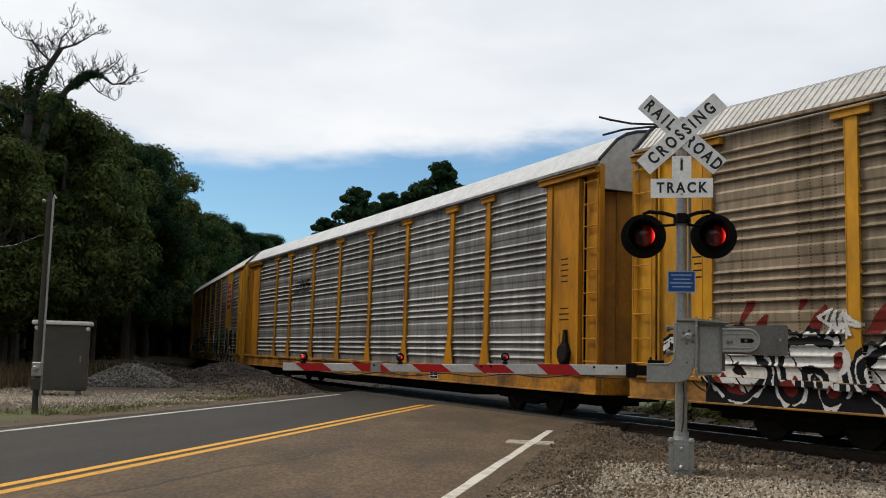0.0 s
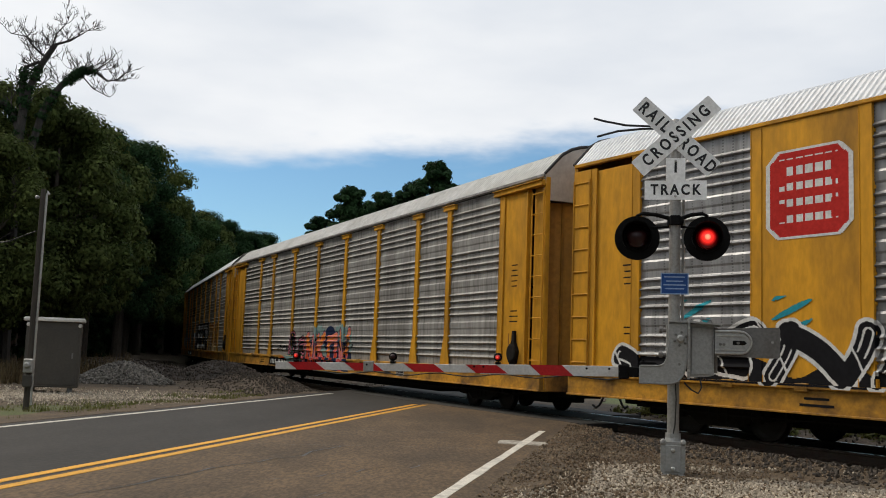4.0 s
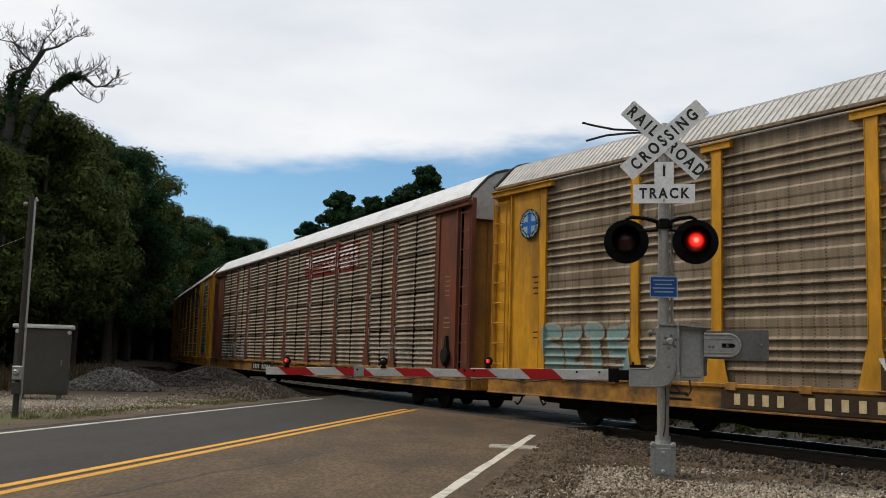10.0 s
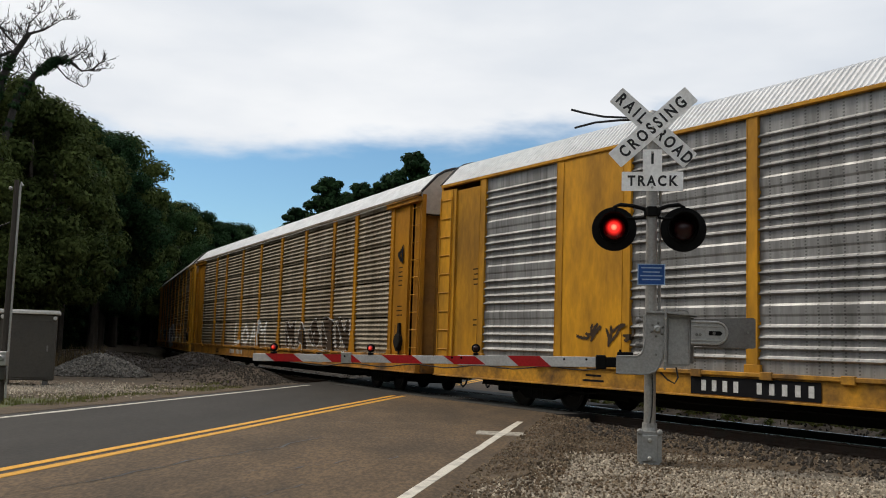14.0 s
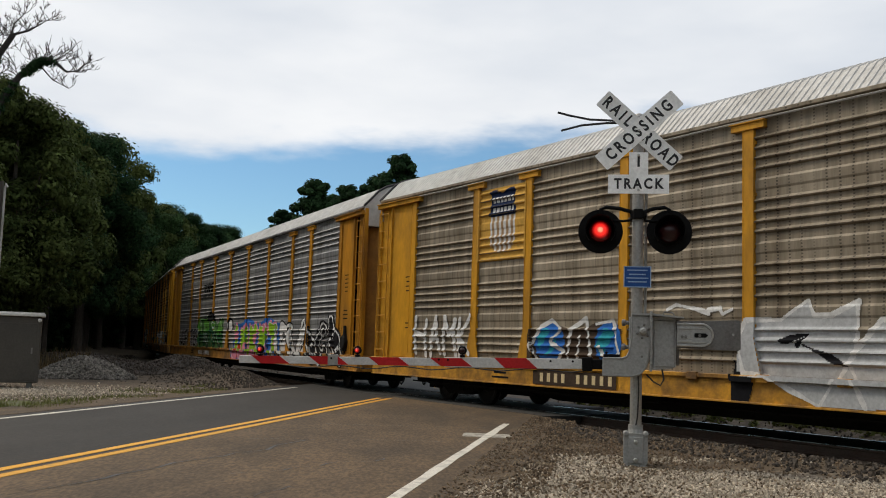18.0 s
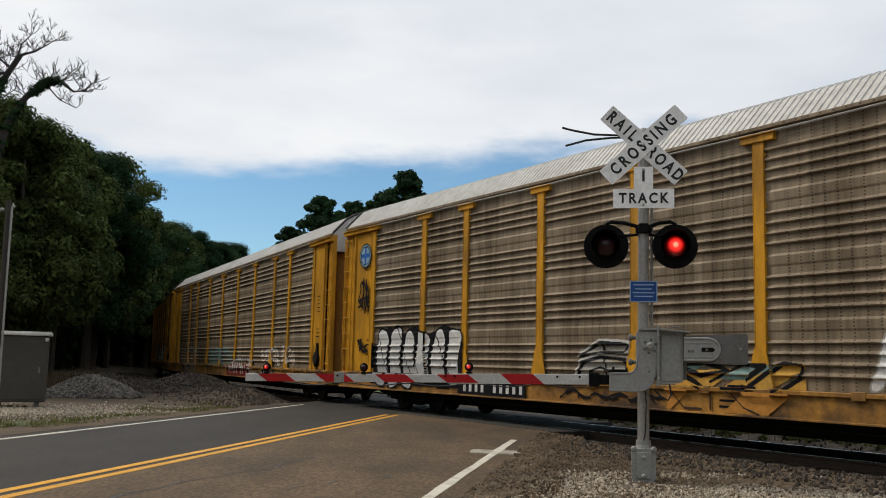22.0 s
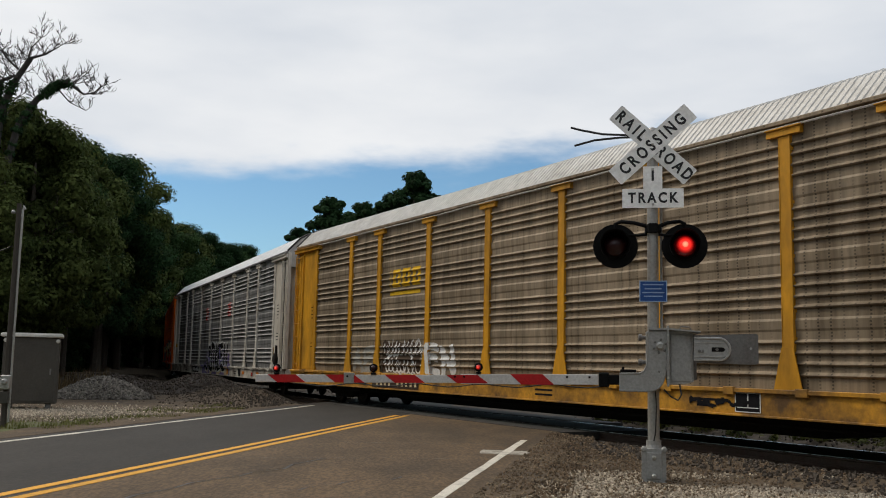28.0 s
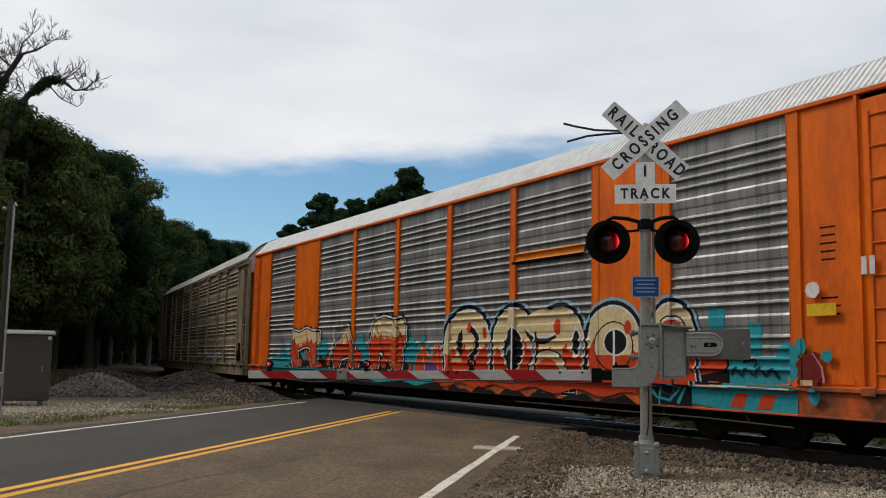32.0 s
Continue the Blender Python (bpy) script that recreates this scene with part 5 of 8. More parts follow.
# ---- paint on the cars' sides ----
def flat_paint(name, color):
    return mat("paint_" + name, color, 0.8, spec=0.06, vary=0.12, scale=2, fine=14, second=tuple(c * 0.7 for c in color), amount=0.5, bump=0.05, per_object=0.03)


INKS = {
    "black": flat_paint("black", (0.012, 0.012, 0.014)), "white": flat_paint("white", (0.62, 0.62, 0.61)), "red": flat_paint("red", (0.45, 0.03, 0.025)),
    "maroon": flat_paint("maroon", (0.16, 0.025, 0.02)), "orange": flat_paint("orange", (0.62, 0.2, 0.03)), "green": flat_paint("green", (0.1, 0.3, 0.04)),
    "dark_green": flat_paint("dark_green", (0.02, 0.09, 0.04)), "teal": flat_paint("teal", (0.03, 0.27, 0.33)), "blue": flat_paint("blue", (0.03, 0.13, 0.42)),
    "pale_blue": flat_paint("pale_blue", (0.25, 0.38, 0.48)), "cream": flat_paint("cream", (0.6, 0.48, 0.28)), "pink": flat_paint("pink", (0.55, 0.1, 0.28)),
    "purple": flat_paint("purple", (0.12, 0.06, 0.25)), "yellow": flat_paint("yellow", (0.68, 0.42, 0.03)), "grey": flat_paint("grey", (0.28, 0.28, 0.28)),
    "silver": flat_paint("silver", (0.42, 0.43, 0.44)), "tan": flat_paint("tan", (0.34, 0.22, 0.12)),
    "umber": flat_paint("umber", (0.06, 0.042, 0.03)), "ochre": flat_paint("ochre", (0.48, 0.22, 0.05)), "straw": flat_paint("straw", (0.55, 0.32, 0.07)), "lime": flat_paint("lime", (0.22, 0.42, 0.02)), "navy": flat_paint("navy", (0.012, 0.022, 0.06)), "rose": flat_paint("rose", (0.6, 0.2, 0.28)), "ash": flat_paint("ash", (0.3, 0.29, 0.26)),
    "scarlet": flat_paint("scarlet", (0.5, 0.055, 0.02)), "pale_teal": flat_paint("pale_teal", (0.2, 0.3, 0.29)), "lilac": flat_paint("lilac", (0.2, 0.17, 0.33)), "moss": flat_paint("moss", (0.06, 0.15, 0.05)),
}


def backing(u, z, framed, flared):
    """What lies under paint at the nominal place u, z: 0 ribbed sheet, 1 flat plate, 2 post, 3 sill, 4 foot of a post."""
    at = place(u)
    if z < DECK + .02:
        return 4 if flared and z > DECK - .1 and min(abs(at - p) for p in POSTS[1:-1]) < .28 else 3
    near = min(abs(at - p) for p in POSTS)
    if flared and z < 1.66 and min(abs(at - p) for p in POSTS[1:-1]) < .28 - (z - DECK) * .25:
        return 4
    if near < POST_HALF + .012:
        return 2
    return 1 if u < MARKS[0] or u > MARKS[-1] or (framed and (MARKS[1] < u < MARKS[2] or MARKS[7] < u < MARKS[8])) else 0


COUNT = {}
FLARED = set()


def mural(car, name, u0, u1, z0, z1, pick, inks, cell=0.03, framed=False, label=""):
    """Paint that follows the ribs and posts of the side: pick(a, b) gives, for metres from the lower corner, the index of an ink or -1."""
    nu, nz = max(2, int((u1 - u0) / cell)), max(2, int((z1 - z0) / cell))
    du, dz = (u1 - u0) / nu, (z1 - z0) / nz
    a = (np.arange(nu) + .5) * du
    b = (np.arange(nz) + .5) * dz
    grid = pick(*np.meshgrid(a, b))
    sh = Shape()
    coats = COUNT[car.name] = COUNT.get(car.name, 0) + 1
    lift = .0014 * coats
    flared, tiered = car.name in FLARED, car.name in TIERED
    edges = [place(u0 + i * du) - 13.86 for i in range(nu + 1)]

    def skin(kind, z):
        if kind == 3:
            return lift + (HALF + .118 if z > DECK - .075 else HALF + .044)
        if kind == 4:
            return HALF + .026 + lift if z > DECK else HALF + .114 + lift
        if kind == 2:
            return HALF + .008 + lift
        if kind == 1:
            return HALF - .006 + lift
        return HALF - .055 + lift + sheet_y(z, tiered)
    last, kinds = None, None
    for j in range(nz):
        i = 0
        za, zb = z0 + j * dz, z0 + (j + 1) * dz
        zm = (za + zb) / 2
        key = "sill" + str(zm > DECK - .1) if zm < DECK + .02 else "wall" if zm > 1.66 else zm
        if key != last:
            last, kinds = key, [backing(u0 + (k + .5) * du, zm, framed, flared) for k in range(nu)]
        while i < nu:
            c = grid[j, i]
            k = i + 1
            while k < nu and grid[j, k] == c and kinds[k] == kinds[i]:
                k += 1
            if c >= 0:
                ya, yb = skin(kinds[i], za + 1e-4), skin(kinds[i], zb - 1e-4)
                sh.slot = int(c)
                if k < nu and grid[j, k] >= 0 and kinds[k] != kinds[i]:
                    yc, yd = skin(kinds[k], za + 1e-4), skin(kinds[k], zb - 1e-4)
                    sh.add([(edges[k], ya, za), (edges[k], yc, za), (edges[k], yd, zb), (edges[k], yb, zb)], [(3, 2, 1, 0)])
                sh.add([(edges[i], ya, za), (edges[k], ya, za), (edges[k], yb, zb), (edges[i], yb, zb)], [(3, 2, 1, 0)])
            i = k
    if sh.v:
        part(name, sh, [INKS[k] for k in inks], car, label)


def capsule(A, B, p, q):
    px, py, qx, qy = p[0], p[1], q[0], q[1]
    dx, dy = qx - px, qy - py
    t = np.clip(((A - px) * dx + (B - py) * dy) / (dx * dx + dy * dy + 1e-9), 0, 1)
    return np.hypot(A - px - t * dx, B - py - t * dy)


def letters(u0, u1, z0, z1, seed, inks, thick=0.14, wide=0.85, halo=0, lean=0.15, drop=0.0, fill2=-1, wobble=0.05):
    """Unreadable bubble letters as shapes: ink 0 outline, ink 1 fill, further inks: halo and lower fill."""
    g = random.Random(seed)
    W, H = u1 - u0, z1 - z0
    strokes = []
    x = .15
    while x < W - wide * .6:
        w = wide * g.uniform(.75, 1.25)
        lo, hi = .16 + g.uniform(0, .12), H - .16 - g.uniform(0, .2) * H
        pts = [(x + w * g.choice((.12, .5, .88)) + lean * h * .5, h) for h in (lo, (lo + hi) / 2, hi)]
        pts += [(x + w * g.uniform(.1, .9), g.uniform(lo, hi)) for _ in range(2)]
        order = [(0, 1), (1, 2), (2, 3), (3, 4)] if g.random() < .6 else [(0, 1), (1, 2), (0, 4), (2, 3)]
        strokes += [(pts[i], pts[j]) for i, j in order]
        x += w

    def pick(A, B):
        A2 = A + wobble * np.sin(B * 7 + A * 3) + wobble * .5 * np.sin(A * 17)
        B2 = B + wobble * np.sin(A * 6 + 1)
        d = np.full(A.shape, 9.0)
        inner = np.full(A.shape, 9.0)
        for i, (p, q) in enumerate(strokes):
            c = capsule(A2, B2, p, q)
            d = np.minimum(d, c)
        out = np.full(A.shape, -1)
        if halo:
            out[d < thick + .13] = 2
        out[d < thick + .05] = 0
        out[d < thick - .012] = 1
        if fill2 >= 0:
            low = (B < H * (.42 + .08 * np.sin(A * 3.1))) & (d < thick - .012)
            out[low] = fill2
        shine = (d < thick * .25) & (np.sin(A * 5 + B * 9) > .75)
        out[shine] = 0
        return out
    return pick


def scrawl(u0, u1, z0, z1, seed, thick=0.025, wide=0.4, loops=5):
    """A thin tangled line."""
    g = random.Random(seed)
    W, H = u1 - u0, z1 - z0
    segs = []
    x = .1
    while x < W - .15:
        pts = [(x + g.uniform(-.1, wide), g.uniform(.08, H - .08)) for _ in range(loops)]
        segs += list(zip(pts[:-1], pts[1:]))
        x += wide

    def pick(A, B):
        A2, B2 = A + .03 * np.sin(B * 11), B + .04 * np.sin(A * 9)
        d = np.full(A.shape, 9.0)
        for p, q in segs:
            d = np.minimum(d, capsule(A2, B2, p, q))
        return np.where(d < thick, 0, -1)
    return pick


# strokes of block capitals in a unit box
STROKES = {
    "E": "0009 0999 0575 0090", "F": "0009 0999 0575", "S": "0090 9095 9505 0509 0999", "O": "0090 9099 9909 0900", "I": "5059", "Y": "0945 9955 5550",
    "J": "9992 9230 3003", "U": "0900 0090 9099", "P": "0009 0999 9994 9404", "T": "0999 5950", "R": "0009 0999 9995 9505 3590", "L": "0900 0090",
    "K": "0009 0499 0590", "A": "0059 5990 2474", "N": "0009 0990 9099", "B": "0090 0009 0999 0595 9099", "C": "0090 0009 0999", "M": "0009 0955 5599 9990",
    "V": "0950 5099", "X": "0099 0990", "H": "0009 9099 0595", "D": "0060 6095 9569 6909 0009", "G": "0090 0009 0999 9094 9464", "n": "0009 0999 9990",
    "a": "0005 0528 2859 5978 7895 9590", "o": "0326 2659 5976 7693 9361 6131 3103",
}


def strokes_of(code):
    return [((int(w[0]) / 9, int(w[1]) / 9), (int(w[2]) / 9, int(w[3]) / 9)) for w in STROKES[code].split()]


def piece(u0, u1, z0, z1, codes, layers, thick=.15, square=False, seed=1, lean=0.0, wave=0.0, margin=.25, low=None, drop=None, glint=None, cut=None):
    """Sprayed letter shapes, read against u: layers are (reach beyond the stroke, ink), widest first; low (ink, height) fills the
    lower part, drop (ink, dx, dz) is a block shadow, glint (ink) thin lights in the strokes, cut (ink) dark slits."""
    g = random.Random(seed)
    W, H = u1 - u0, z1 - z0
    step = (W - 2 * margin) / len(codes)
    strokes = []
    for i, code in enumerate(codes):
        gap = step * .05 + min(.1, layers[0][0]) * .8
        x0 = margin + i * step + thick + gap
        w = max(.1, step - 2 * thick - 2 * gap)
        pad = layers[0][0] + .04
        y0 = margin * .4 + thick + wave * g.uniform(0, .3)
        h = H - pad - thick - wave * g.uniform(0, .8) - y0
        for (a, b), (c, d) in strokes_of(code):
            j = (lambda: 0.0) if square else (lambda: g.uniform(-.06, .06) * w)
            strokes.append(((x0 + a * w + lean * b * h + j(), y0 + b * h), (x0 + c * w + lean * d * h + j(), y0 + d * h)))

    def reach(X, Y):
        best = np.full(X.shape, 9.0)
        for p, q in strokes:
            if square:
                dx, dy = q[0] - p[0], q[1] - p[1]
                t = np.clip(((X - p[0]) * dx + (Y - p[1]) * dy) / (dx * dx + dy * dy + 1e-9), 0, 1)
                best = np.minimum(best, np.maximum(np.abs(X - p[0] - t * dx), np.abs(Y - p[1] - t * dy)))
            else:
                best = np.minimum(best, capsule(X, Y, p, q))
        return best

    def pick(A, B):
        X = W - A
        k = .0 if square else .05
        Y = B + k * np.sin(X * 4.3 + seed)
        X = X + k * np.sin(B * 5.1 + seed)
        d = reach(X, Y)
        out = np.full(A.shape, -1)
        if drop:
            out[np.minimum(reach(X - drop[1], Y - drop[2]), reach(X - drop[1] * .5, Y - drop[2] * .5)) < thick + .03] = drop[0]
        for extra, ink in layers:
            ragged = .03 * np.sin(X * 13 + Y * 5) + .02 * np.sin(X * 31) if extra > .09 else 0
            out[d < thick + extra + ragged] = ink
        inside = d < thick + layers[-1][0]
        if low:
            level = low[1] * H + .07 * np.sin(X * 3.7) + .12 * np.abs(np.sin(X * 7.9)) ** 6
            out[inside & (Y < level)] = low[0]
        if cut is not None:
            out[inside & (np.abs(np.sin(X * 2.3 + Y * 1.7 + seed)) < .05)] = cut
        if glint is not None:
            out[(np.abs(d - thick * .45) < .018) & (np.sin(X * 2.9 + Y * 4) > .1)] = glint
        return out
    return pick


def bars(n, u0, u1, z0, z1, gap=.25):
    W = (u1 - u0) / n

    def pick(A, B):
        return np.where((A / W) % 1 < 1 - gap, 0, -1)
    return pick


def full(A, B):
    return np.zeros(A.shape, int)

CARS = []


def add_car(j, **spec):
    car = autorack(spec)
    CARS.append((car, j))
    return car


def number(car, u0, u1, plate=False, ink="white", z0=.66, z1=.86):
    if ink == "cream" or plate:
        mural(car, "number_plate", u0 - .12, u1 + .12, z0 - .05, z1 + .05, full, ["black" if plate else "umber"], .05, label="black plate behind the number")
    n = 10
    w = (u1 - u0) / n
    for i in range(n):
        if i == 5:
            continue
        a = place(u0 + i * w) - 13.86
        part("number_bar", cached(("bar", ink, round(w, 3)), lambda: Shape().box(0, w * .42, 0, .005, z0 + .01, z1 - .01).mesh("number_bar", INKS[ink])), None, car, at=pose(a, HALF + .046 + .0014 * COUNT.get(car.name, 0), 0))


def dark_logo(car, u0, u1, z0, z1):
    """A striped slanting mane, two heavy slanting shapes and a line of small bars below them."""
    def pick(A, B):
        W, H = u1 - u0, z1 - z0
        y = B / H
        x = (W - A) / W - .1 * (y - .3)
        mane = (y > .34) & (x > .02 + .32 * (1 - y)) & (x < .4 - .12 * (1 - y)) & ((y * 8) % 1 < .35 + .5 * x)
        first = (y > .34) & (x > .43) & (x < .68) & ((x < .5) | (x > .61) | (np.abs((x - .5) / .11 - (1 - (y - .34) / .66)) < .3))
        k = (y - .34) / .66
        second = (y > .34) & (x > .71) & (x < .97) & ((k > .78) | (k < .22) | (np.abs(k - .5) < .12) | ((x < .79) & (k > .5)) | ((x > .89) & (k < .5)))
        below = (y > .04) & (y < .22) & (x > .04) & ((x * 17) % 1 < .72) & (np.abs(x - .5) > .025)
        return np.where(mane | first | second | below, 0, -1)
    mural(car, "logo_mark", u0, u1, z0, z1, pick, ["black"], .025, label="dark slanting logo shape")


def round_logo(car, u, z, r, framed=False):
    def pick(A, B):
        d = np.hypot(A - r, B - r)
        out = np.where(d < r, 0, -1)
        out[d < r * .68] = 1
        cross = (d < r * .68) & ((np.abs(A - r) < r * .16) | (np.abs(B - r) < r * .16))
        out[cross] = 2
        ring = (d > r * .74) & (d < r * .92) & ((np.arctan2(B - r, A - r) * 5) % 1 < .55)
        out[ring] = 1
        return out
    mural(car, "round_logo", u - r, u + r, z - r, z + r, pick, ["black", "pale_blue", "blue"], .02, framed, "round railroad emblem drawn as plain shapes")


def plaque(car, u0, u1, z0, z1, style, framed=True):
    W, H = u1 - u0, z1 - z0

    def octagon(A, B):
        x, y = np.abs(A / W - .5) * 2, np.abs(B / H - .5) * 2
        out = np.where((x < 1) & (y < 1) & (x + y * 1.0 < 1.72), 0, -1)
        out[(x < .9) & (y < .94) & (x + y < 1.6)] = 1
        rows = (y < .8) & (x < .68 - .15 * ((B / H * 5).astype(int) % 2)) & ((B / H * 5.6) % 1 < .5) & ((A / W * 9 + (B / H * 5.6).astype(int)) % 1 < .75)
        out[rows] = 0
        return out

    def shield(A, B):
        x, y = A / W * 2 - 1, B / H
        out = np.zeros(A.shape, int) + 2
        edge = np.where(y > .62, .6 - .12 * np.abs(np.sin((y - .62) * 8)), np.where(y > .3, .52, .52 * np.sqrt(np.clip(1 - ((.3 - y) / .2) ** 2, 0, 1))))
        body = (np.abs(x) < edge) & (y > .1) & (y < .95 - .03 * np.cos(x * 9))
        out[body] = 1
        out[body & (y < .6) & ((x * 5 + .25) % 1 < .5)] = 0
        out[body & (y >= .6)] = 3
        out[body & (((y > .66) & (y < .73)) | ((y > .79) & (y < .87))) & (np.abs(x) < .44) & ((x * 6.5) % 1 < .7)] = 1
        return out
    if style == "octagon":
        mural(car, "emblem", u0, u1, z0, z1, octagon, ["white", "red"], .02, framed, "red and white eight-sided emblem")
    else:
        mural(car, "emblem", u0, u1, z0, z1, shield, ["tan", "white", "straw", "navy"], .022, framed, "blue, red and white shield emblem on a yellow field")


def tag(car, u0, u1, z0, z1, seed, inks, framed=False, label="spray-painted lettering drawn as plain shapes", **k):
    mural(car, "graffiti", u0, u1, z0, z1, letters(u0, u1, z0, z1, seed, inks, **k), inks, .019, framed, label)


def sprayed(car, u0, u1, z0, z1, codes, inks, layers, framed=False, label="spray-painted letter shapes", **k):
    mural(car, "graffiti", u0, u1, z0, z1, piece(u0, u1, z0, z1, codes, layers, **k), inks, .014, framed, label)


def blot(car, u0, u1, z0, z1, ink, shape, framed=False, label="sprayed ground"):
    mural(car, "sprayed_ground", u0, u1, z0, z1, lambda A, B: np.where(shape(u0 + A, z0 + B), 0, -1), [ink], .016, framed, label)


def oval(u, z, a, b):
    return lambda A, B: ((A - u) / a) ** 2 + ((B - z) / b) ** 2 < 1


def thin_tag(car, u0, u1, z0, z1, seed, ink, framed=False, **k):
    mural(car, "scrawl", u0, u1, z0, z1, scrawl(u0, u1, z0, z1, seed, **k), [ink], .018, framed, "thin sprayed scrawl")


def lines(car, paths, ink, thick=.03, framed=False, label="thin sprayed outline"):
    """Sprayed lines through the places of each path, of uneven width."""
    us, zs = [p[0] for path in paths for p in path], [p[1] for path in paths for p in path]
    u0, z0 = min(us) - .1, min(zs) - .1

    def pick(A, B):
        d = np.full(A.shape, 9.0)
        for path in paths:
            for p, q in zip(path[:-1], path[1:]):
                d = np.minimum(d, capsule(A, B, (p[0] - u0, p[1] - z0), (q[0] - u0, q[1] - z0)))
        return np.where(d < thick * (1 + .35 * np.sin(A * 5 + B * 8)), 0, -1)
    mural(car, "graffiti_line", u0, max(us) + .1, z0, max(zs) + .1, pick, [ink], .012, framed, label)


def stencils(car, framed=False, ink="black"):
    """Small lines of unreadable stencilled print near the ends."""
    sh = Shape()
    g = random.Random(4)
    for u, z, n in ((1.14, 3.35, 5), (1.14, 2.3, 3), (26.2, 3.1, 4), (26.2, 1.9, 2)):
        for i in range(n):
            w = g.uniform(.12, .2)
            sh.box(place(u) - w - 13.86, place(u) + w - 13.86, HALF - .032, HALF - .0285, z - i * .12, z - i * .12 + .028)
    for u in (8.1, 12.9, 22.2):
        for i in range(2):
            w = g.uniform(.2, .34)
            sh.box(u - w - 13.86, u + w - 13.86, HALF + .041, HALF + .0445, .68 + i * .1, .72 + i * .1)
    tagged(part("stencil_print", sh, INKS[ink], car, "small dark lines of stencilled print"), kind="stuff")
    sh = Shape()
    for u in (6.9,):
        sh.box(u - 13.86, u + .55 - 13.86, HALF + .041, HALF + .045, .62, .94)
    q = part("data_plate", sh, INKS["black"], car, "black inspection stencil with white lines")
    sh = Shape()
    for a, b, c, d in ((0, .55, .62, .635), (0, .55, .925, .94), (0, .02, .62, .94), (.53, .55, .62, .94), (.26, .28, .7, .92), (.05, .5, .69, .705)):
        sh.box(6.9 + a - 13.86, 6.9 + b - 13.86, HALF + .0455, HALF + .048, c, d)
    part("plate_lines", sh, INKS["white"], q)


c = add_car(-1, coat="yellow", sheets="brown", roof="dull", sill="rusty", label="brown weathered autorack car with yellow posts and white graffiti")
blot(c, 20.0, 25.9, 1.75, 2.3, "maroon", lambda U, Z: np.sin(U * 5.1) + np.sin(U * 11.3 + Z * 9) > .75 + (Z - 1.8))
blot(c, 19.8, 26.0, .56, 1.5, "black", lambda U, Z: Z < 1.2 + .25 * np.sin(U * 2.3) + .1 * np.sin(U * 7))
sprayed(c, 19.6, 26.3, .56, 2.12, "oaoa", ["black", "white", "maroon"], [(.17, 0), (.1, 1), (.06, 0), (-.06, 1)], thick=0.216, seed=3, wave=.3, margin=.2, low=(2, .22), cut=0)
blot(c, 22.9, 23.5, 1.05, 1.6, "white", oval(23.2, 1.35, .26, .24))
blot(c, 22.9, 23.5, 1.05, 1.6, "maroon", oval(23.2, 1.33, .12, .14))
tag(c, 26.1, 27.0, 1.25, 1.78, 41, ["black", "white"], thick=.06, wide=.3)
thin_tag(c, 22.75, 23.7, 1.6, 2.18, 5, "white", thick=.028, wide=.24, loops=6)
stencils(c)
c = add_car(0, coat="amber", sheets="steel", roof="bright", label="clean grey ribbed autorack car with amber posts and ends")
dark_logo(c, 18.3, 20.6, 3.45, 4.0)
number(c, 17.2, 19.6)
stencils(c)
c = add_car(1, coat="yellow", sheets="steel", roof="bright", framed=True, label="yellow-framed autorack car with red emblems and black graffiti")
plaque(c, 4.5, 6.1, 3.3, 4.75, "octagon")
plaque(c, 21.1, 22.7, 3.3, 4.75, "octagon")
blot(c, 11.0, 16.2, .58, 1.9, "moss", lambda U, Z: (np.sin(U * 3.1) + np.sin(U * 7.7 + Z * 3) > .1 + (Z - .9) * 1.3), True)
blot(c, 5.0, 12.4, .58, 2.2, "green", lambda U, Z: ((Z < .9) & (np.sin(U * 2.2) > -.2)) | (np.hypot(U - 8.9, Z - 1.9) < .4) | (np.hypot(U - 6.8, Z - 2.0) < .22), True)
blot(c, 7.5, 26.0, 1.9, 2.4, "teal", lambda U, Z: np.sin(U * 2.9) + np.sin(U * 8.3 + Z * 20) > 1.45, True)
blot(c, 1.9, 10.3, .57, 1.9, "black", lambda U, Z: Z < 1.35 + .3 * np.sin(U * 1.9) + .15 * np.sin(U * 5.3), True)
blot(c, 1.8, 10.5, .57, 1.2, "white", lambda U, Z: np.sin(U * 4.1 + Z * 6) * np.sin(U * 1.7 - Z * 3) > .55, True)
sprayed(c, 1.7, 10.7, .57, 2.58, "aoLaAo", ["black", "white", "cream", "grey"], [(.13, 2), (.075, 0), (.055, 1), (.0, 0)], True, thick=0.3, seed=12, wave=.5, margin=.1, glint=1, cut=1, lean=-.12)
blot(c, 9.6, 10.6, .58, 1.3, "white", lambda U, Z: (np.sin(U * 8 + Z * 5) > -.1) & (Z < 1.1 + .2 * np.sin(U * 4)), True)
blot(c, 17.2, 26.5, .98, 1.5, "black", lambda U, Z: Z < 1.25 + .15 * np.sin(U * 3.9), True)
sprayed(c, 16.9, 26.8, .96, 2.16, "JKNKE", ["white", "black"], [(.06, 0), (.0, 1)], True, thick=0.17, seed=8, lean=.35, wave=.2, margin=.08, glint=0, cut=0)
sprayed(c, 15.05, 17.0, 1.12, 2.02, "TTX", ["white", "black"], [(.045, 0), (.0, 1)], True, thick=0.06, seed=9, square=True, margin=.05, lean=.05)
sprayed(c, 10.85, 12.25, 1.18, 2.1, "KII", ["white", "black"], [(.05, 0), (.0, 1)], True, thick=0.102, seed=10, margin=.04)
blot(c, 13.3, 14.2, 1.55, 2.2, "cream", oval(13.75, 1.85, .36, .3), True, "pale sprayed doodle")
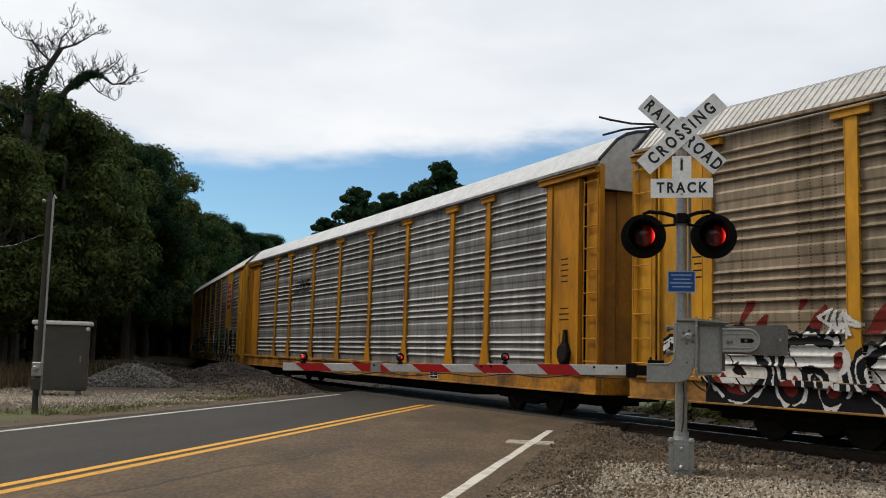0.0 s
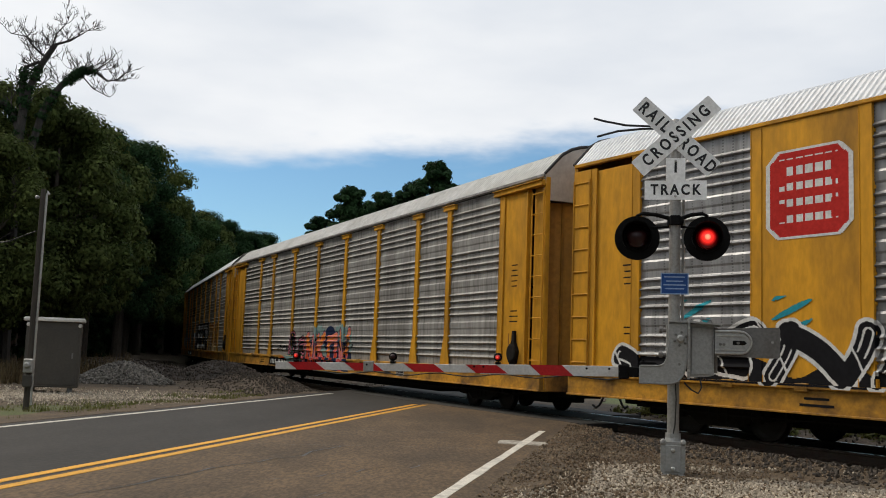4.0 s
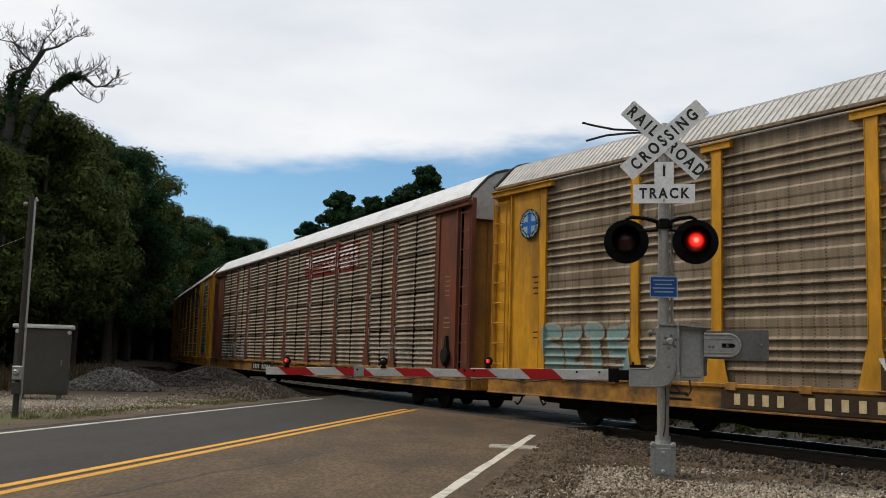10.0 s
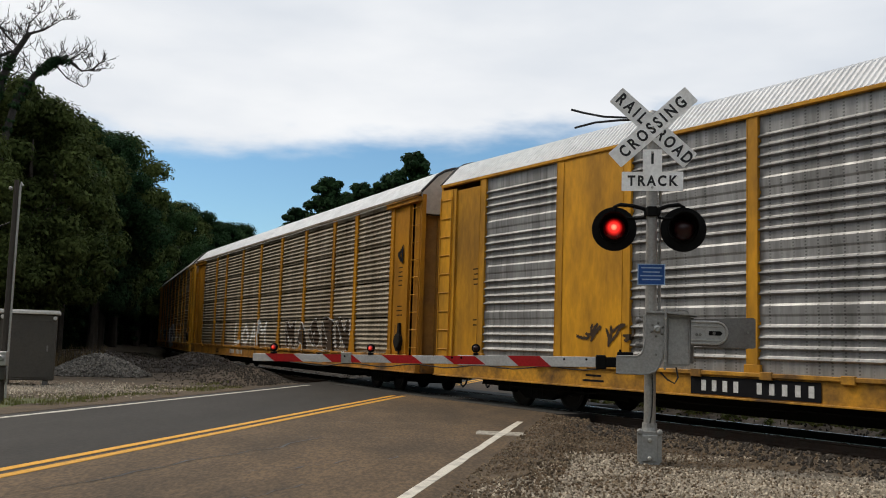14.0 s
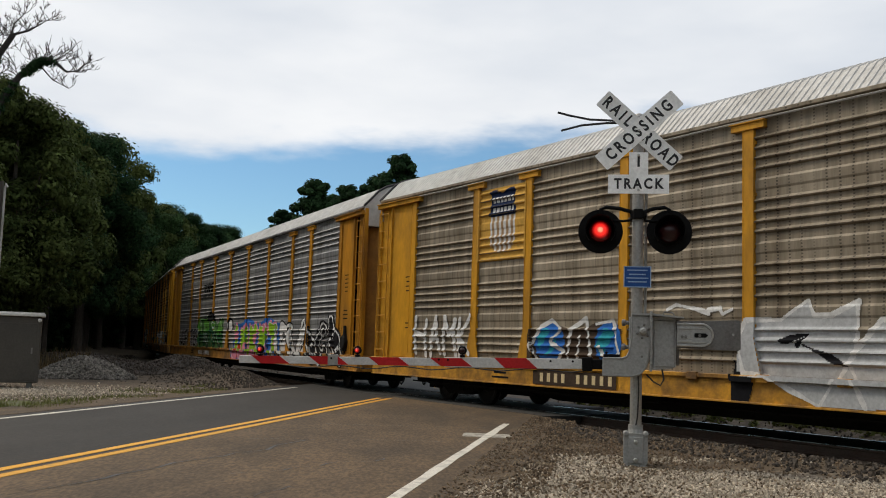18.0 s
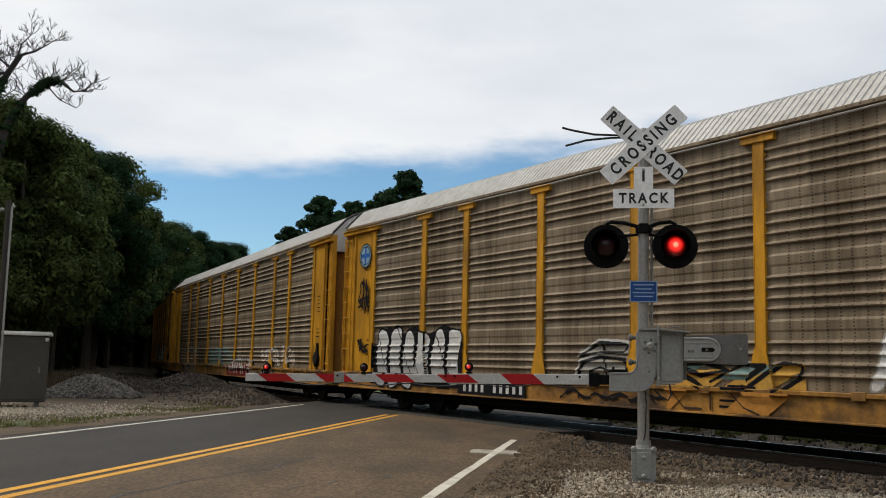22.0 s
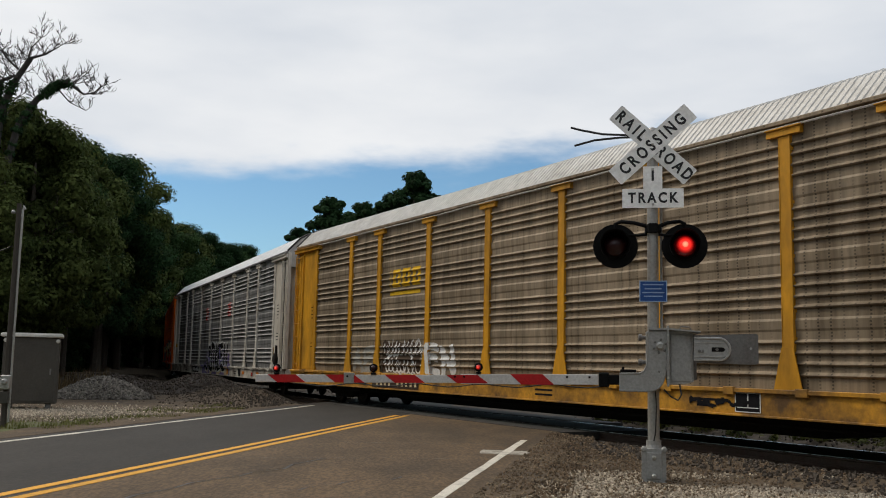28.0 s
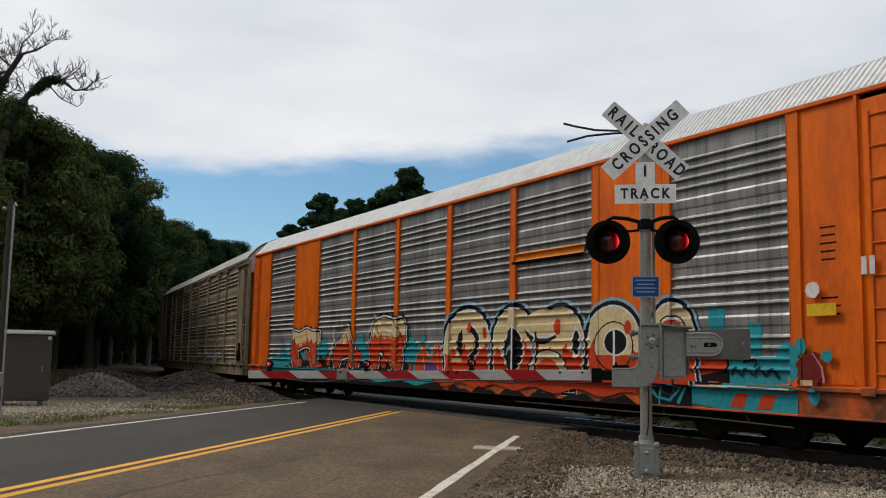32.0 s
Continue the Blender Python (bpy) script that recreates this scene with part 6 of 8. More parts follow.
blot(c, 13.3, 14.2, 1.15, 2.55, "black", lambda U, Z: ((np.abs(U - 13.75) < .32) & (Z > 2.05) & (Z < 2.25 + .25 * np.abs(np.sin(U * 14)))) | ((np.abs(U - 13.75) < .3) & (Z < 1.5) & (np.sin(U * 20) > .3)), True, "dark sprayed doodle")
thin_tag(c, 13.4, 14.1, 1.15, 2.0, 11, "white", True, thick=.03)
number(c, 16.3, 18.5, True)
thin_tag(c, .5, 1.4, 2.9, 3.1, 9, "white", True, thick=.03)
stencils(c, True)
c = add_car(2, coat="yellow", sheets="dull", roof="dull", label="grey autorack car with yellow posts and orange graffiti")
blot(c, 11.2, 18.3, .58, 2.3, "pale_teal", lambda U, Z: Z < 2.0 + .15 * np.sin(U * 2.7) - .12 * (U - 12.5) * (U > 15) + .05 * np.sin(U * 19))
blot(c, 11.2, 16.6, .58, 1.8, "navy", lambda U, Z: Z < 1.35 + .3 * np.sin(U * 2.1 + 1) - .3 * (U > 15.6))
blot(c, 12.6, 14.1, 1.3, 2.16, "navy", oval(13.3, 1.6, .62, .52))
sprayed(c, 11.3, 16.3, .56, 2.24, "NKnV", ["black", "orange", "cream", "scarlet", "rose"], [(.07, 0), (.035, 4), (.0, 1)], thick=0.12, seed=14, wave=.5, margin=.1, lean=.2, low=(3, .38), glint=4)
sprayed(c, 15.9, 18.2, .96, 2.0, "AR", ["black", "orange", "rose"], [(.1, 0), (.04, 2), (.0, 0)], thick=0.145, seed=15, wave=.25, margin=.1, glint=2)
blot(c, 17.7, 18.8, .58, .96, "scarlet", lambda U, Z: np.abs(U - 18.35 + (Z - .6) * .5 - .3) < .34)
thin_tag(c, 18.0, 19.8, 1.1, 1.5, 13, "black", thick=.03, wide=.3)
thin_tag(c, 11.0, 12.3, 1.2, 1.7, 16, "black", thick=.03, wide=.3)
number(c, 18.3, 20.5, True)
stencils(c)
c = add_car(3, coat="yellow", sheets="dull", roof="bright", label="grey autorack car with bold black and white graffiti")
blot(c, 9.0, 16.75, 1.02, 2.64, "black", lambda U, Z: (U < 15.75) | (U - 15.7 < (2.6 - Z) * .66))
sprayed(c, 9.0, 15.75, 1.06, 2.58, "ESOY", ["black", "white"], [(.0, 1)], thick=0.135, square=True, seed=21, margin=.12)
blot(c, 4.3, 9.0, .6, 2.7, "tan", lambda U, Z: (Z < 2.45 + .12 * np.sin(U * 3)) & (np.sin(U * 9 + Z * 3) + np.sin(U * 3.3 - Z * 5) > -.2))
sprayed(c, 4.2, 8.95, .98, 2.7, "TTUS", ["cream", "ochre", "white"], [(.05, 0), (.0, 1)], thick=.13, seed=22, wave=.3, margin=.08, low=(0, .2))
blot(c, 4.2, 8.9, .58, 1.0, "ochre", lambda U, Z: Z > .66 + .2 * np.abs(np.sin(U * 2.2)))
blot(c, 16.05, 18.0, 1.15, 2.2, "silver", lambda U, Z: (np.abs(U - 17.05 - (Z - 1.1) * .35) < (Z - 1.05) * .55) & (Z < 2.0 + .12 * np.sin(U * 9)) & (np.sin(U * 14 + Z * 9) > -.55))
sprayed(c, 23.3, 26.0, 1.1, 2.25, "MAB", ["ash", "silver"], [(.0, 1)], thick=0.051, seed=24, wave=.2, margin=.05)
thin_tag(c, 20.9, 22.8, 1.2, 2.0, 26, "lilac", thick=.03)
dark_logo(c, 18.2, 20.85, 3.2, 3.86)
number(c, 18.6, 21.2, True)
for z, n in ((4.0, 25), (3.55, 27), (3.1, 28)):
    thin_tag(c, 26.15, 26.85, z, z + .38, n, "white", thick=.022, wide=.2, loops=4)
stencils(c)
c = add_car(4, coat="yellow", sheets="brown", roof="dull", sill="rusty", label="brown weathered autorack car with yellow posts and dark graffiti")
ROOFLINE = ((17.7, 1.45), (17.15, 1.41), (17.0, 1.96), (16.66, 2.19), (16.51, 1.75), (16.23, 1.93), (15.77, 1.79), (15.5, 1.6), (15.29, 1.9), (14.95, 1.87), (14.34, 1.56), (13.45, 1.93), (13.21, 1.68), (12.98, 1.74), (12.38, 2.07), (12.26, 1.9), (11.8, 1.83), (11.55, 1.36))
blot(c, 11.5, 17.7, .98, 2.2, "umber", lambda U, Z: (Z < np.interp(U, [p[0] for p in ROOFLINE[::-1]], [p[1] for p in ROOFLINE[::-1]])) & (np.sin(U * 4.7 + Z * 5) + np.sin(U * 2.1 - Z * 7) > -1.25), label="dark sprayed letter forms")
blot(c, 11.7, 17.3, 1.0, 1.6, "black", lambda U, Z: np.sin(U * 3.9 + 1) + np.sin(U * 8.3 + Z * 4) > .5 + (Z - 1.2), label="dark sprayed letter forms")
lines(c, (ROOFLINE, ((17.7, 1.45), (17.37, 1.06)), ((16.62, 1.3), (16.42, 1.53), (16.12, 1.45), (16.05, 1.25)), ((15.72, 1.08), (15.5, 1.55), (15.25, 1.42), (15.1, 1.04)), ((13.62, 1.05), (13.21, 1.68)), ((13.4, 1.05), (13.12, 1.45), (12.92, 1.3), (12.9, 1.05)), ((12.52, 1.15), (12.42, 1.45), (12.1, 1.5))), "white", .032)
blot(c, 16.6, 17.3, 1.0, 1.24, "ash", lambda U, Z: np.abs(U - 16.95) < (1.24 - Z) * 1.2)
blot(c, 8.5, 11.3, 1.0, 2.02, "umber", lambda U, Z: (Z < 2.02 - .25 * (U < 9.4)) & (np.sin(U * 6 + Z * 4) > -.7), label="dark sprayed letter forms")
lines(c, (((11.21, 2.04), (10.42, 2.02), (10.1, 1.75), (9.95, 2.0), (9.7, 2.03), (9.4, 1.78), (9.25, 1.5), (9.02, 1.34)), ((11.21, 2.04), (11.11, 1.57), (10.83, 1.2)), ((9.2, 2.05), (8.55, 2.0), (8.52, 1.64)), ((10.95, 1.85), (10.7, 1.5), (10.5, 1.85), (10.42, 1.45), (10.75, 1.15)), ((10.2, 1.7), (9.95, 1.35), (9.7, 1.7), (9.85, 1.05), (9.45, 1.3)), ((8.9, 1.75), (8.75, 1.3), (8.55, 1.2))), "silver", .026)
blot(c, 9.6, 10.6, 1.02, 1.5, "ash", lambda U, Z: np.sin(U * 9 + Z * 6) * np.sin(U * 4 - Z * 9) > .45)
sprayed(c, 5.9, 8.1, 1.0, 2.02, "nO", ["ash", "grey"], [(.0, 0)], thick=0.0595, seed=36, margin=.05)
blot(c, 8.2, 16.6, .565, .97, "umber", lambda U, Z: Z < .97 - .12 * (np.sin(U * 1.7) > .6), label="dark paint on the sill")
blot(c, 8.3, 16.4, .565, .95, "ash", lambda U, Z: np.sin(U * 3.7 + Z * 5) * np.sin(U * 2.3 - Z * 2.1 + 1) > .5, label="pale slanting strokes on the sill")
blot(c, 10.9, 11.5, .6, .96, "orange", lambda U, Z: np.abs(U - 11.2 + (Z - .8) * .6) < .22)
blot(c, 6.2, 7.35, .565, .97, "black", lambda U, Z: np.abs(U - 6.3 - (Z - .55) * 1.6) < .32)
lines(c, (((7.3, 1.14), (6.75, 1.1), (6.05, .72), (5.8, .72), (5.68, .6)), ((6.72, 1.1), (6.4, 1.12), (6.36, 1.4))), "white", .018)
thin_tag(c, 5.85, 6.35, .58, .74, 38, "white", thick=.018, wide=.14)
blot(c, 7.4, 8.3, .6, .93, "ochre", lambda U, Z: np.sin(U * 17 + Z * 5) > .35)
tag(c, 5.0, 5.75, 1.5, 2.0, 34, ["white", "white"], thick=.045, wide=.3)
thin_tag(c, 4.7, 5.7, 1.05, 1.4, 37, "ash", thick=.025)
mural(c, "graffiti_block", 4.6, 5.3, .6, .86, lambda A, B: np.where((np.sin(A * 19) > .2) & (B > .04), 0, -1), ["scarlet"], .03, label="red dabs of paint on the sill")
sprayed(c, 22.95, 26.0, 1.02, 2.1, "GETS", ["ash", "pale_teal"], [(.05, 0), (.0, 1)], thick=0.111, seed=35, margin=.05)
round_logo(c, 26.45, 4.3, .33)
number(c, 17.6, 20.6, ink="cream")
stencils(c)
c = add_car(5, coat="brown", sheets="rust", roof="bright", sill="rusty", tiers=True, clips=True, label="rust-brown autorack car with a red-brown name panel")
for a, b in ((7.2, 9.06), (9.24, 11.92), (12.08, 12.7)):
    mural(c, "name_panel", a, b, 4.02, 5.0, full, ["maroon"], .06, label="red-brown name panel")
for a, b in ((7.3, 9.06), (9.24, 11.92), (12.08, 12.6)):
    def script(A, B, a=a):
        """Joined slanting loops, small before large, with a line below the small."""
        U, Z = a + A, 4.08 + B
        x = U + Z * .4
        big = U < 10.15
        step = np.where(big, .46, .27)
        high = np.where(big, .3, .15)
        y = (Z - np.where(big, 4.5, 4.64)) / high
        ring = np.abs(np.hypot(((x / step) % 1 - .5) * 2.3, y * np.where(np.sin(np.floor(x / step) * 2.4) > .1, .72, 1.25)) - .82) < .4
        line = (np.abs(Z - 4.36 - .05 * (U - 11)) < .03) & (U > 10.1)
        return np.where((ring & (np.abs(y) < 1.25)) | line, 0, -1)
    mural(c, "script", a, b, 4.08, 4.98, script, ["white"], .014, label="white slanting script drawn as shapes")
sprayed(c, 20.8, 25.9, .98, 1.95, "GUTS", ["umber", "ash", "black"], [(.05, 0), (.0, 1)], thick=.15, seed=42, wave=.2, margin=.05, cut=2)
thin_tag(c, 2.5, 5.6, 1.05, 1.8, 43, "ash", thick=.025, wide=.5)
number(c, 16.4, 19.2, True)
stencils(c, ink="tan")
c = add_car(6, coat="yellow", sheets="grey", roof="bright", framed=True, label="yellow-framed autorack car with grey ribbed panels")
mural(c, "stripe", 6.5, 8.95, 3.2, 3.5, lambda A, B: np.where(B > .1 + .02 * np.sin(A * 9), 0, np.where(A > .6, 1, -1)), ["orange", "black"], .025, True, "orange patch on the ribbed side")
thin_tag(c, 2.1, 4.1, 1.05, 2.05, 52, "blue", True, thick=.05, wide=.3, loops=8)
tag(c, 2.4, 3.8, 1.2, 1.95, 53, ["blue", "teal"], True, thick=.13, wide=.7)
thin_tag(c, 20.5, 22.3, 1.35, 1.85, 54, "umber", True, thick=.03, wide=.35)
number(c, 16.6, 19.0, True)
stencils(c, True)
c = add_car(7, coat="amber", sheets="taupe", roof="bright", tiers=True, label="taupe weathered autorack car with amber posts and pale graffiti")
sprayed(c, 4.5, 11.3, .98, 2.25, "MAoBN", ["white", "umber", "black"], [(.05, 0), (.01, 1)], thick=.17, seed=61, wave=.4, margin=.06, cut=0)
sprayed(c, 13.6, 18.9, .98, 2.2, "LoAM", ["white", "silver"], [(.03, 0)], thick=.06, seed=62, wave=.3, margin=.05)
thin_tag(c, .95, 1.4, 3.3, 4.2, 63, "black", thick=.06, wide=.2)
number(c, 17.0, 19.3)
stencils(c)
c = add_car(8, coat="yellow", sheets="taupe", roof="dull", label="tan autorack car with yellow posts, shield emblem and graffiti")
plaque(c, 20.99, 22.81, 3.3, 4.98, "shield", False)
blot(c, 5.7, 9.8, .58, 2.3, "straw", lambda U, Z: Z < 1.95 + .3 * np.sin(U * 2.6 + .4) - (Z < 1.0) * .0)
sprayed(c, 5.6, 9.9, .98, 2.3, "AMA", ["black", "ochre", "white", "cream", "orange"], [(.1, 2), (.05, 1)], thick=0.18, seed=71, wave=.3, margin=.05, low=(3, .28), cut=0)
thin_tag(c, 6.2, 9.4, .62, .96, 75, "black", thick=.03, wide=.6)


SPIKES = ((15.1, 1.6), (14.94, 1.9), (14.29, 1.9), (13.8, 2.2), (13.69, 1.96), (13.4, 1.96), (12.95, 2.16), (13.0, 1.45), (12.6, 1.9), (12.1, 1.8), (11.7, 2.3), (11.5, 1.9), (11.0, 2.05), (10.55, 1.5))


def silver_piece(A, B):
    """A large silver form with a white outline, a spiked top and dark arrow strokes."""
    U, Z = 10.4 + A, .56 + B
    top = np.interp(U, [p[0] for p in SPIKES[::-1]], [p[1] for p in SPIKES[::-1]])
    low = np.interp(U, (10.5, 12.8, 13.56, 14.5, 15.1), (.75, .6, .6, 1.0, 1.06))
    inside = (Z < top) & (Z > low) & (U < 15.1) & (U > 10.5)
    out = np.where(inside, 1, -1)
    out[(np.abs(U - 15.15 + (Z - .56) * .3) < .3) & (Z < 1.25) & ~inside] = 2
    for p, q in (((3.9, 1.0), (3.4, 1.12)), ((3.4, 1.12), (3.6, .95)), ((3.5, .95), (2.75, .65)), ((1.5, 1.2), (1.3, .5)), ((.9, .4), (1.5, 1.2))):
        out[inside & (capsule(A, B, p, q) < .035 + .025 * np.sin(U * 9))] = 2
    return out


mural(c, "graffiti", 10.4, 15.2, .56, 2.75, silver_piece, ["white", "silver", "black"], .02, label="large silver sprayed form with a white outline")
lines(c, (SPIKES, ((15.1, 1.6), (14.98, 1.04), (14.53, 1.01), (13.56, .6)), ((13.56, .6), (13.13, 1.25), (12.81, .62)), ((13.0, 1.45), (13.13, 1.25)), ((12.1, 1.8), (12.2, .9), (11.9, .64)), ((11.5, 1.9), (11.3, 1.2), (11.5, .7)), ((16.69, 2.1), (16.5, 2.18), (16.0, 2.1), (15.75, 2.02)), ((15.75, 2.08), (15.5, 2.1), (15.45, 2.0), (15.25, 2.08))), "white", .035)
blot(c, 17.8, 20.8, 1.0, 2.0, "umber", lambda U, Z: Z < 1.9 - .15 * np.abs(np.sin(U * 2.2)))
for u, a in ((20.1, .5), (18.2, .42)):
    blot(c, u - .6, u + .6, 1.02, 1.95, "blue", oval(u, 1.48, a, .42))
    blot(c, u - .4, u + .4, 1.05, 1.9, "teal", lambda U, Z, u=u: (np.hypot(U - u - .1, (Z - 1.5) * 1.1) < .3) & (np.sin(U * 9 + Z * 8) > -.2))
lines(c, (((20.75, 1.4), (20.4, 1.8), (20.0, 1.93), (19.7, 1.75), (20.1, 1.5), (19.6, 1.3), (19.9, 1.05)), ((20.75, 1.4), (20.5, 1.1), (20.0, 1.02)), ((19.5, 1.1), (19.4, 1.75), (18.9, 1.96), (18.75, 1.2)), ((19.2, 1.1), (19.1, 1.6)), ((18.6, 1.85), (18.1, 1.92), (17.85, 1.3), (18.2, 1.05), (18.5, 1.4))), "white", .04)
thin_tag(c, 10.8, 11.6, 1.9, 2.05, 78, "white", thick=.03)
sprayed(c, 22.9, 25.9, 1.05, 2.12, "HAMK", ["ash", "white"], [(.0, 1)], thick=0.068, seed=74, margin=.05)
number(c, 18.0, 20.4, ink="cream")
stencils(c)
c = add_car(9, coat="amber", sheets="steel", roof="dull", label="grey ribbed autorack car with many-coloured graffiti")
blot(c, 15.8, 21.3, 1.0, 2.5, "moss", lambda U, Z: Z < 2.2 + .15 * np.sin(U * 2.9))
sprayed(c, 15.7, 21.4, .98, 2.55, "oRao", ["black", "green", "white", "dark_green", "lime"], [(.06, 0), (.0, 1)], thick=0.19, seed=81, wave=.2, margin=.05, low=(3, .42), glint=2, cut=3)
blot(c, 17.3, 19.1, 2.2, 2.72, "black", lambda U, Z: Z < 2.68 - .5 * (U - 18.2) ** 2)
blot(c, 17.4, 19.0, 1.15, 2.1, "dark_green", lambda U, Z: (np.abs(U - 18.1) < .55) & (np.sin((U - 18.1) * 7) ** 2 + np.sin(Z * 8) > .9))
blot(c, 7.4, 14.0, .57, 2.25, "blue", lambda U, Z: (Z < 2.12 + .1 * np.sin(U * 2.3)) & (U < 13.9 - .3 * (Z > 1.4)))
blot(c, 7.6, 15.1, .57, 1.5, "scarlet", lambda U, Z: (Z < 1.2) & (np.sin(U * 1.9 + Z * 2) > .6))
sprayed(c, 7.4, 14.3, .57, 2.2, "ISKRT", ["white", "lime", "rose", "blue"], [(.11, 2), (.045, 0), (.015, 1)], thick=0.2, seed=82, wave=.3, margin=.15, low=(2, .2), cut=None, glint=None)
blot(c, 8.0, 14.0, .57, 1.95, "rose", lambda U, Z: np.sin(U * 3.3 + Z * 2.9) * np.sin(U * 1.3 - Z * 4.1) > .62)
blot(c, 14.0, 15.0, 1.75, 2.32, "black", oval(14.5, 1.98, .46, .32))
blot(c, 14.0, 15.0, 1.75, 2.32, "white", oval(14.5, 1.96, .36, .24))
tag(c, 4.35, 8.0, .62, 2.15, 83, ["black", "white"], thick=.18, wide=1.0)
tag(c, 1.0, 4.3, .62, 2.2, 84, ["white", "black", "black"], thick=.15, wide=1.1, halo=1)
sprayed(c, 20.7, 25.5, 1.02, 1.92, "JUPITER", ["white", "black"], [(.035, 0), (.0, 1)], thick=0.06, square=True, seed=85, margin=.03)
dark_logo(c, 18.0, 20.4, 3.3, 4.0)
number(c, 17.8, 20.3)
stencils(c)
c = add_car(10, coat="yellow", sheets="brown", roof="dull", sill="rusty", label="brown weathered autorack car with yellow posts and white graffiti")
sprayed(c, 4.6, 10.3, .98, 1.95, "AMANBR", ["ash", "white", "silver"], [(.03, 0), (.0, 1)], thick=.09, seed=91, wave=.35, margin=.05, cut=0)
sprayed(c, 2.0, 4.6, .98, 1.75, "BOn", ["ash", "white"], [(.0, 0)], thick=0.051, seed=96, margin=.05)
blot(c, 14.9, 16.7, 1.02, 1.5, "ash", oval(15.8, 1.05, .85, .4))
blot(c, 15.0, 16.5, 1.4, 1.8, "ash", lambda U, Z: np.abs(Z - 1.6 + (U - 15.8) * .12) < .13)
lines(c, (((16.6, 1.05), (16.4, 1.4), (15.9, 1.5), (15.2, 1.45), (14.95, 1.05)), ((16.5, 1.5), (15.9, 1.78), (15.1, 1.74), (15.2, 1.6), (15.8, 1.58), (16.5, 1.5)), ((15.8, 1.78), (15.7, 1.05)), ((16.2, 1.2), (15.9, 1.3), (15.4, 1.2)), ((14.9, 1.1), (14.5, 1.5), (14.3, 1.1), (14.8, 1.3), (14.2, 1.4))), "black", .03)
lines(c, (((16.7, 1.05), (16.48, 1.45), (15.9, 1.56), (15.1, 1.5)), ((16.6, 1.5), (15.95, 1.84), (15.02, 1.8)), ((14.9, 1.2), (14.5, 1.58), (14.2, 1.2))), "white", .018)
blot(c, 11.2, 13.9, 1.0, 1.46, "straw", lambda U, Z: (Z < 1.42 - .06 * (U - 11.2)) & (np.sin(U * 5 + Z * 9) > -.8))
blot(c, 11.6, 13.6, 1.15, 1.4, "pale_teal", lambda U, Z: np.sin(U * 4 + Z * 12) > .2)
lines(c, (((13.9, 1.38), (13.2, 1.42), (12.7, 1.3), (13.3, 1.2), (13.6, 1.3)), ((13.1, 1.1), (12.4, 1.4), (11.9, 1.38), (12.3, 1.15)), ((12.2, 1.05), (11.6, 1.42), (11.25, 1.4), (11.3, 1.2), (11.7, .98)), ((13.7, 1.2), (13.2, .98)), ((12.7, 1.02), (12.1, 1.02))), "black", .035)
blot(c, 11.4, 14.0, .6, .96, "ochre", lambda U, Z: np.sin(U * 3 + Z * 4) > .2)
lines(c, (((13.9, .9), (13.6, .64), (13.2, .64)), ((13.0, .95), (13.0, .64)), ((12.6, .95), (12.3, .7), (12.0, .6))), "umber", .014)
thin_tag(c, 14.0, 17.0, .62, .92, 97, "black", thick=.022, wide=.5)
blot(c, 20.9, 25.9, .72, 2.3, "black", lambda U, Z: Z < 2.15 + .1 * np.sin(U * 4.1) - .25 * (np.abs(U - 23.4) > 2.2))
sprayed(c, 20.9, 23.3, .78, 2.25, "BaO", ["black", "white", "silver"], [(.05, 0), (.0, 1)], thick=0.2, seed=93, wave=.15, margin=.04, low=(2, .3), cut=0)
sprayed(c, 23.2, 25.7, .62, 2.35, "nBa", ["black", "white", "silver"], [(.06, 0), (.0, 1)], thick=0.23, seed=98, wave=.15, margin=.04, low=(2, .35), cut=0)
round_logo(c, 26.45, 4.35, .36)
thin_tag(c, 26.15, 26.85, 2.6, 3.8, 94, "black", thick=.03, wide=.3, loops=10)
thin_tag(c, 26.15, 26.85, 1.5, 2.0, 95, "black", thick=.035, wide=.3, loops=8)
number(c, 18.3, 20.9, True)
stencils(c)
c = add_car(11, coat="yellow", sheets="brown", roof="dull", sill="rusty", label="brown weathered autorack car with pale scrawled graffiti")
blot(c, 9.0, 13.2, .6, 1.3, "maroon", lambda U, Z: Z < 1.12 + .12 * np.sin(U * 3.3) + .08 * np.sin(U * 9))
thin_tag(c, 8.9, 13.2, .62, 1.35, 101, "white", thick=.035, wide=.34, loops=5)
tag(c, 3.2, 7.8, 1.0, 1.85, 101, ["white", "tan"], thick=.04, wide=.6, lean=.5)
thin_tag(c, 8.8, 12.0, 1.0, 1.5, 102, "silver", thick=.025, wide=.4)
sprayed(c, 12.4, 17.4, 1.0, 1.95, "NBAMV", ["pale_teal", "umber"], [(.03, 0)], thick=.06, seed=103, wave=.2, margin=.05)
blot(c, 20.4, 23.95, .6, 1.7, "tan", lambda U, Z: (Z < 1.62 - .25 * np.sin(U * 2.7) ** 2) & (np.sin(U * 5 + Z * 3) > -.75))
blot(c, 20.4, 23.9, .6, 1.1, "ash", lambda U, Z: np.sin(U * 3.1 + 1) + np.sin(Z * 7 + U) > .7)
blot(c, 23.4, 24.2, .57, 1.0, "umber", lambda U, Z: np.abs(U - 23.85 + (Z - .6) * .3) < .25)
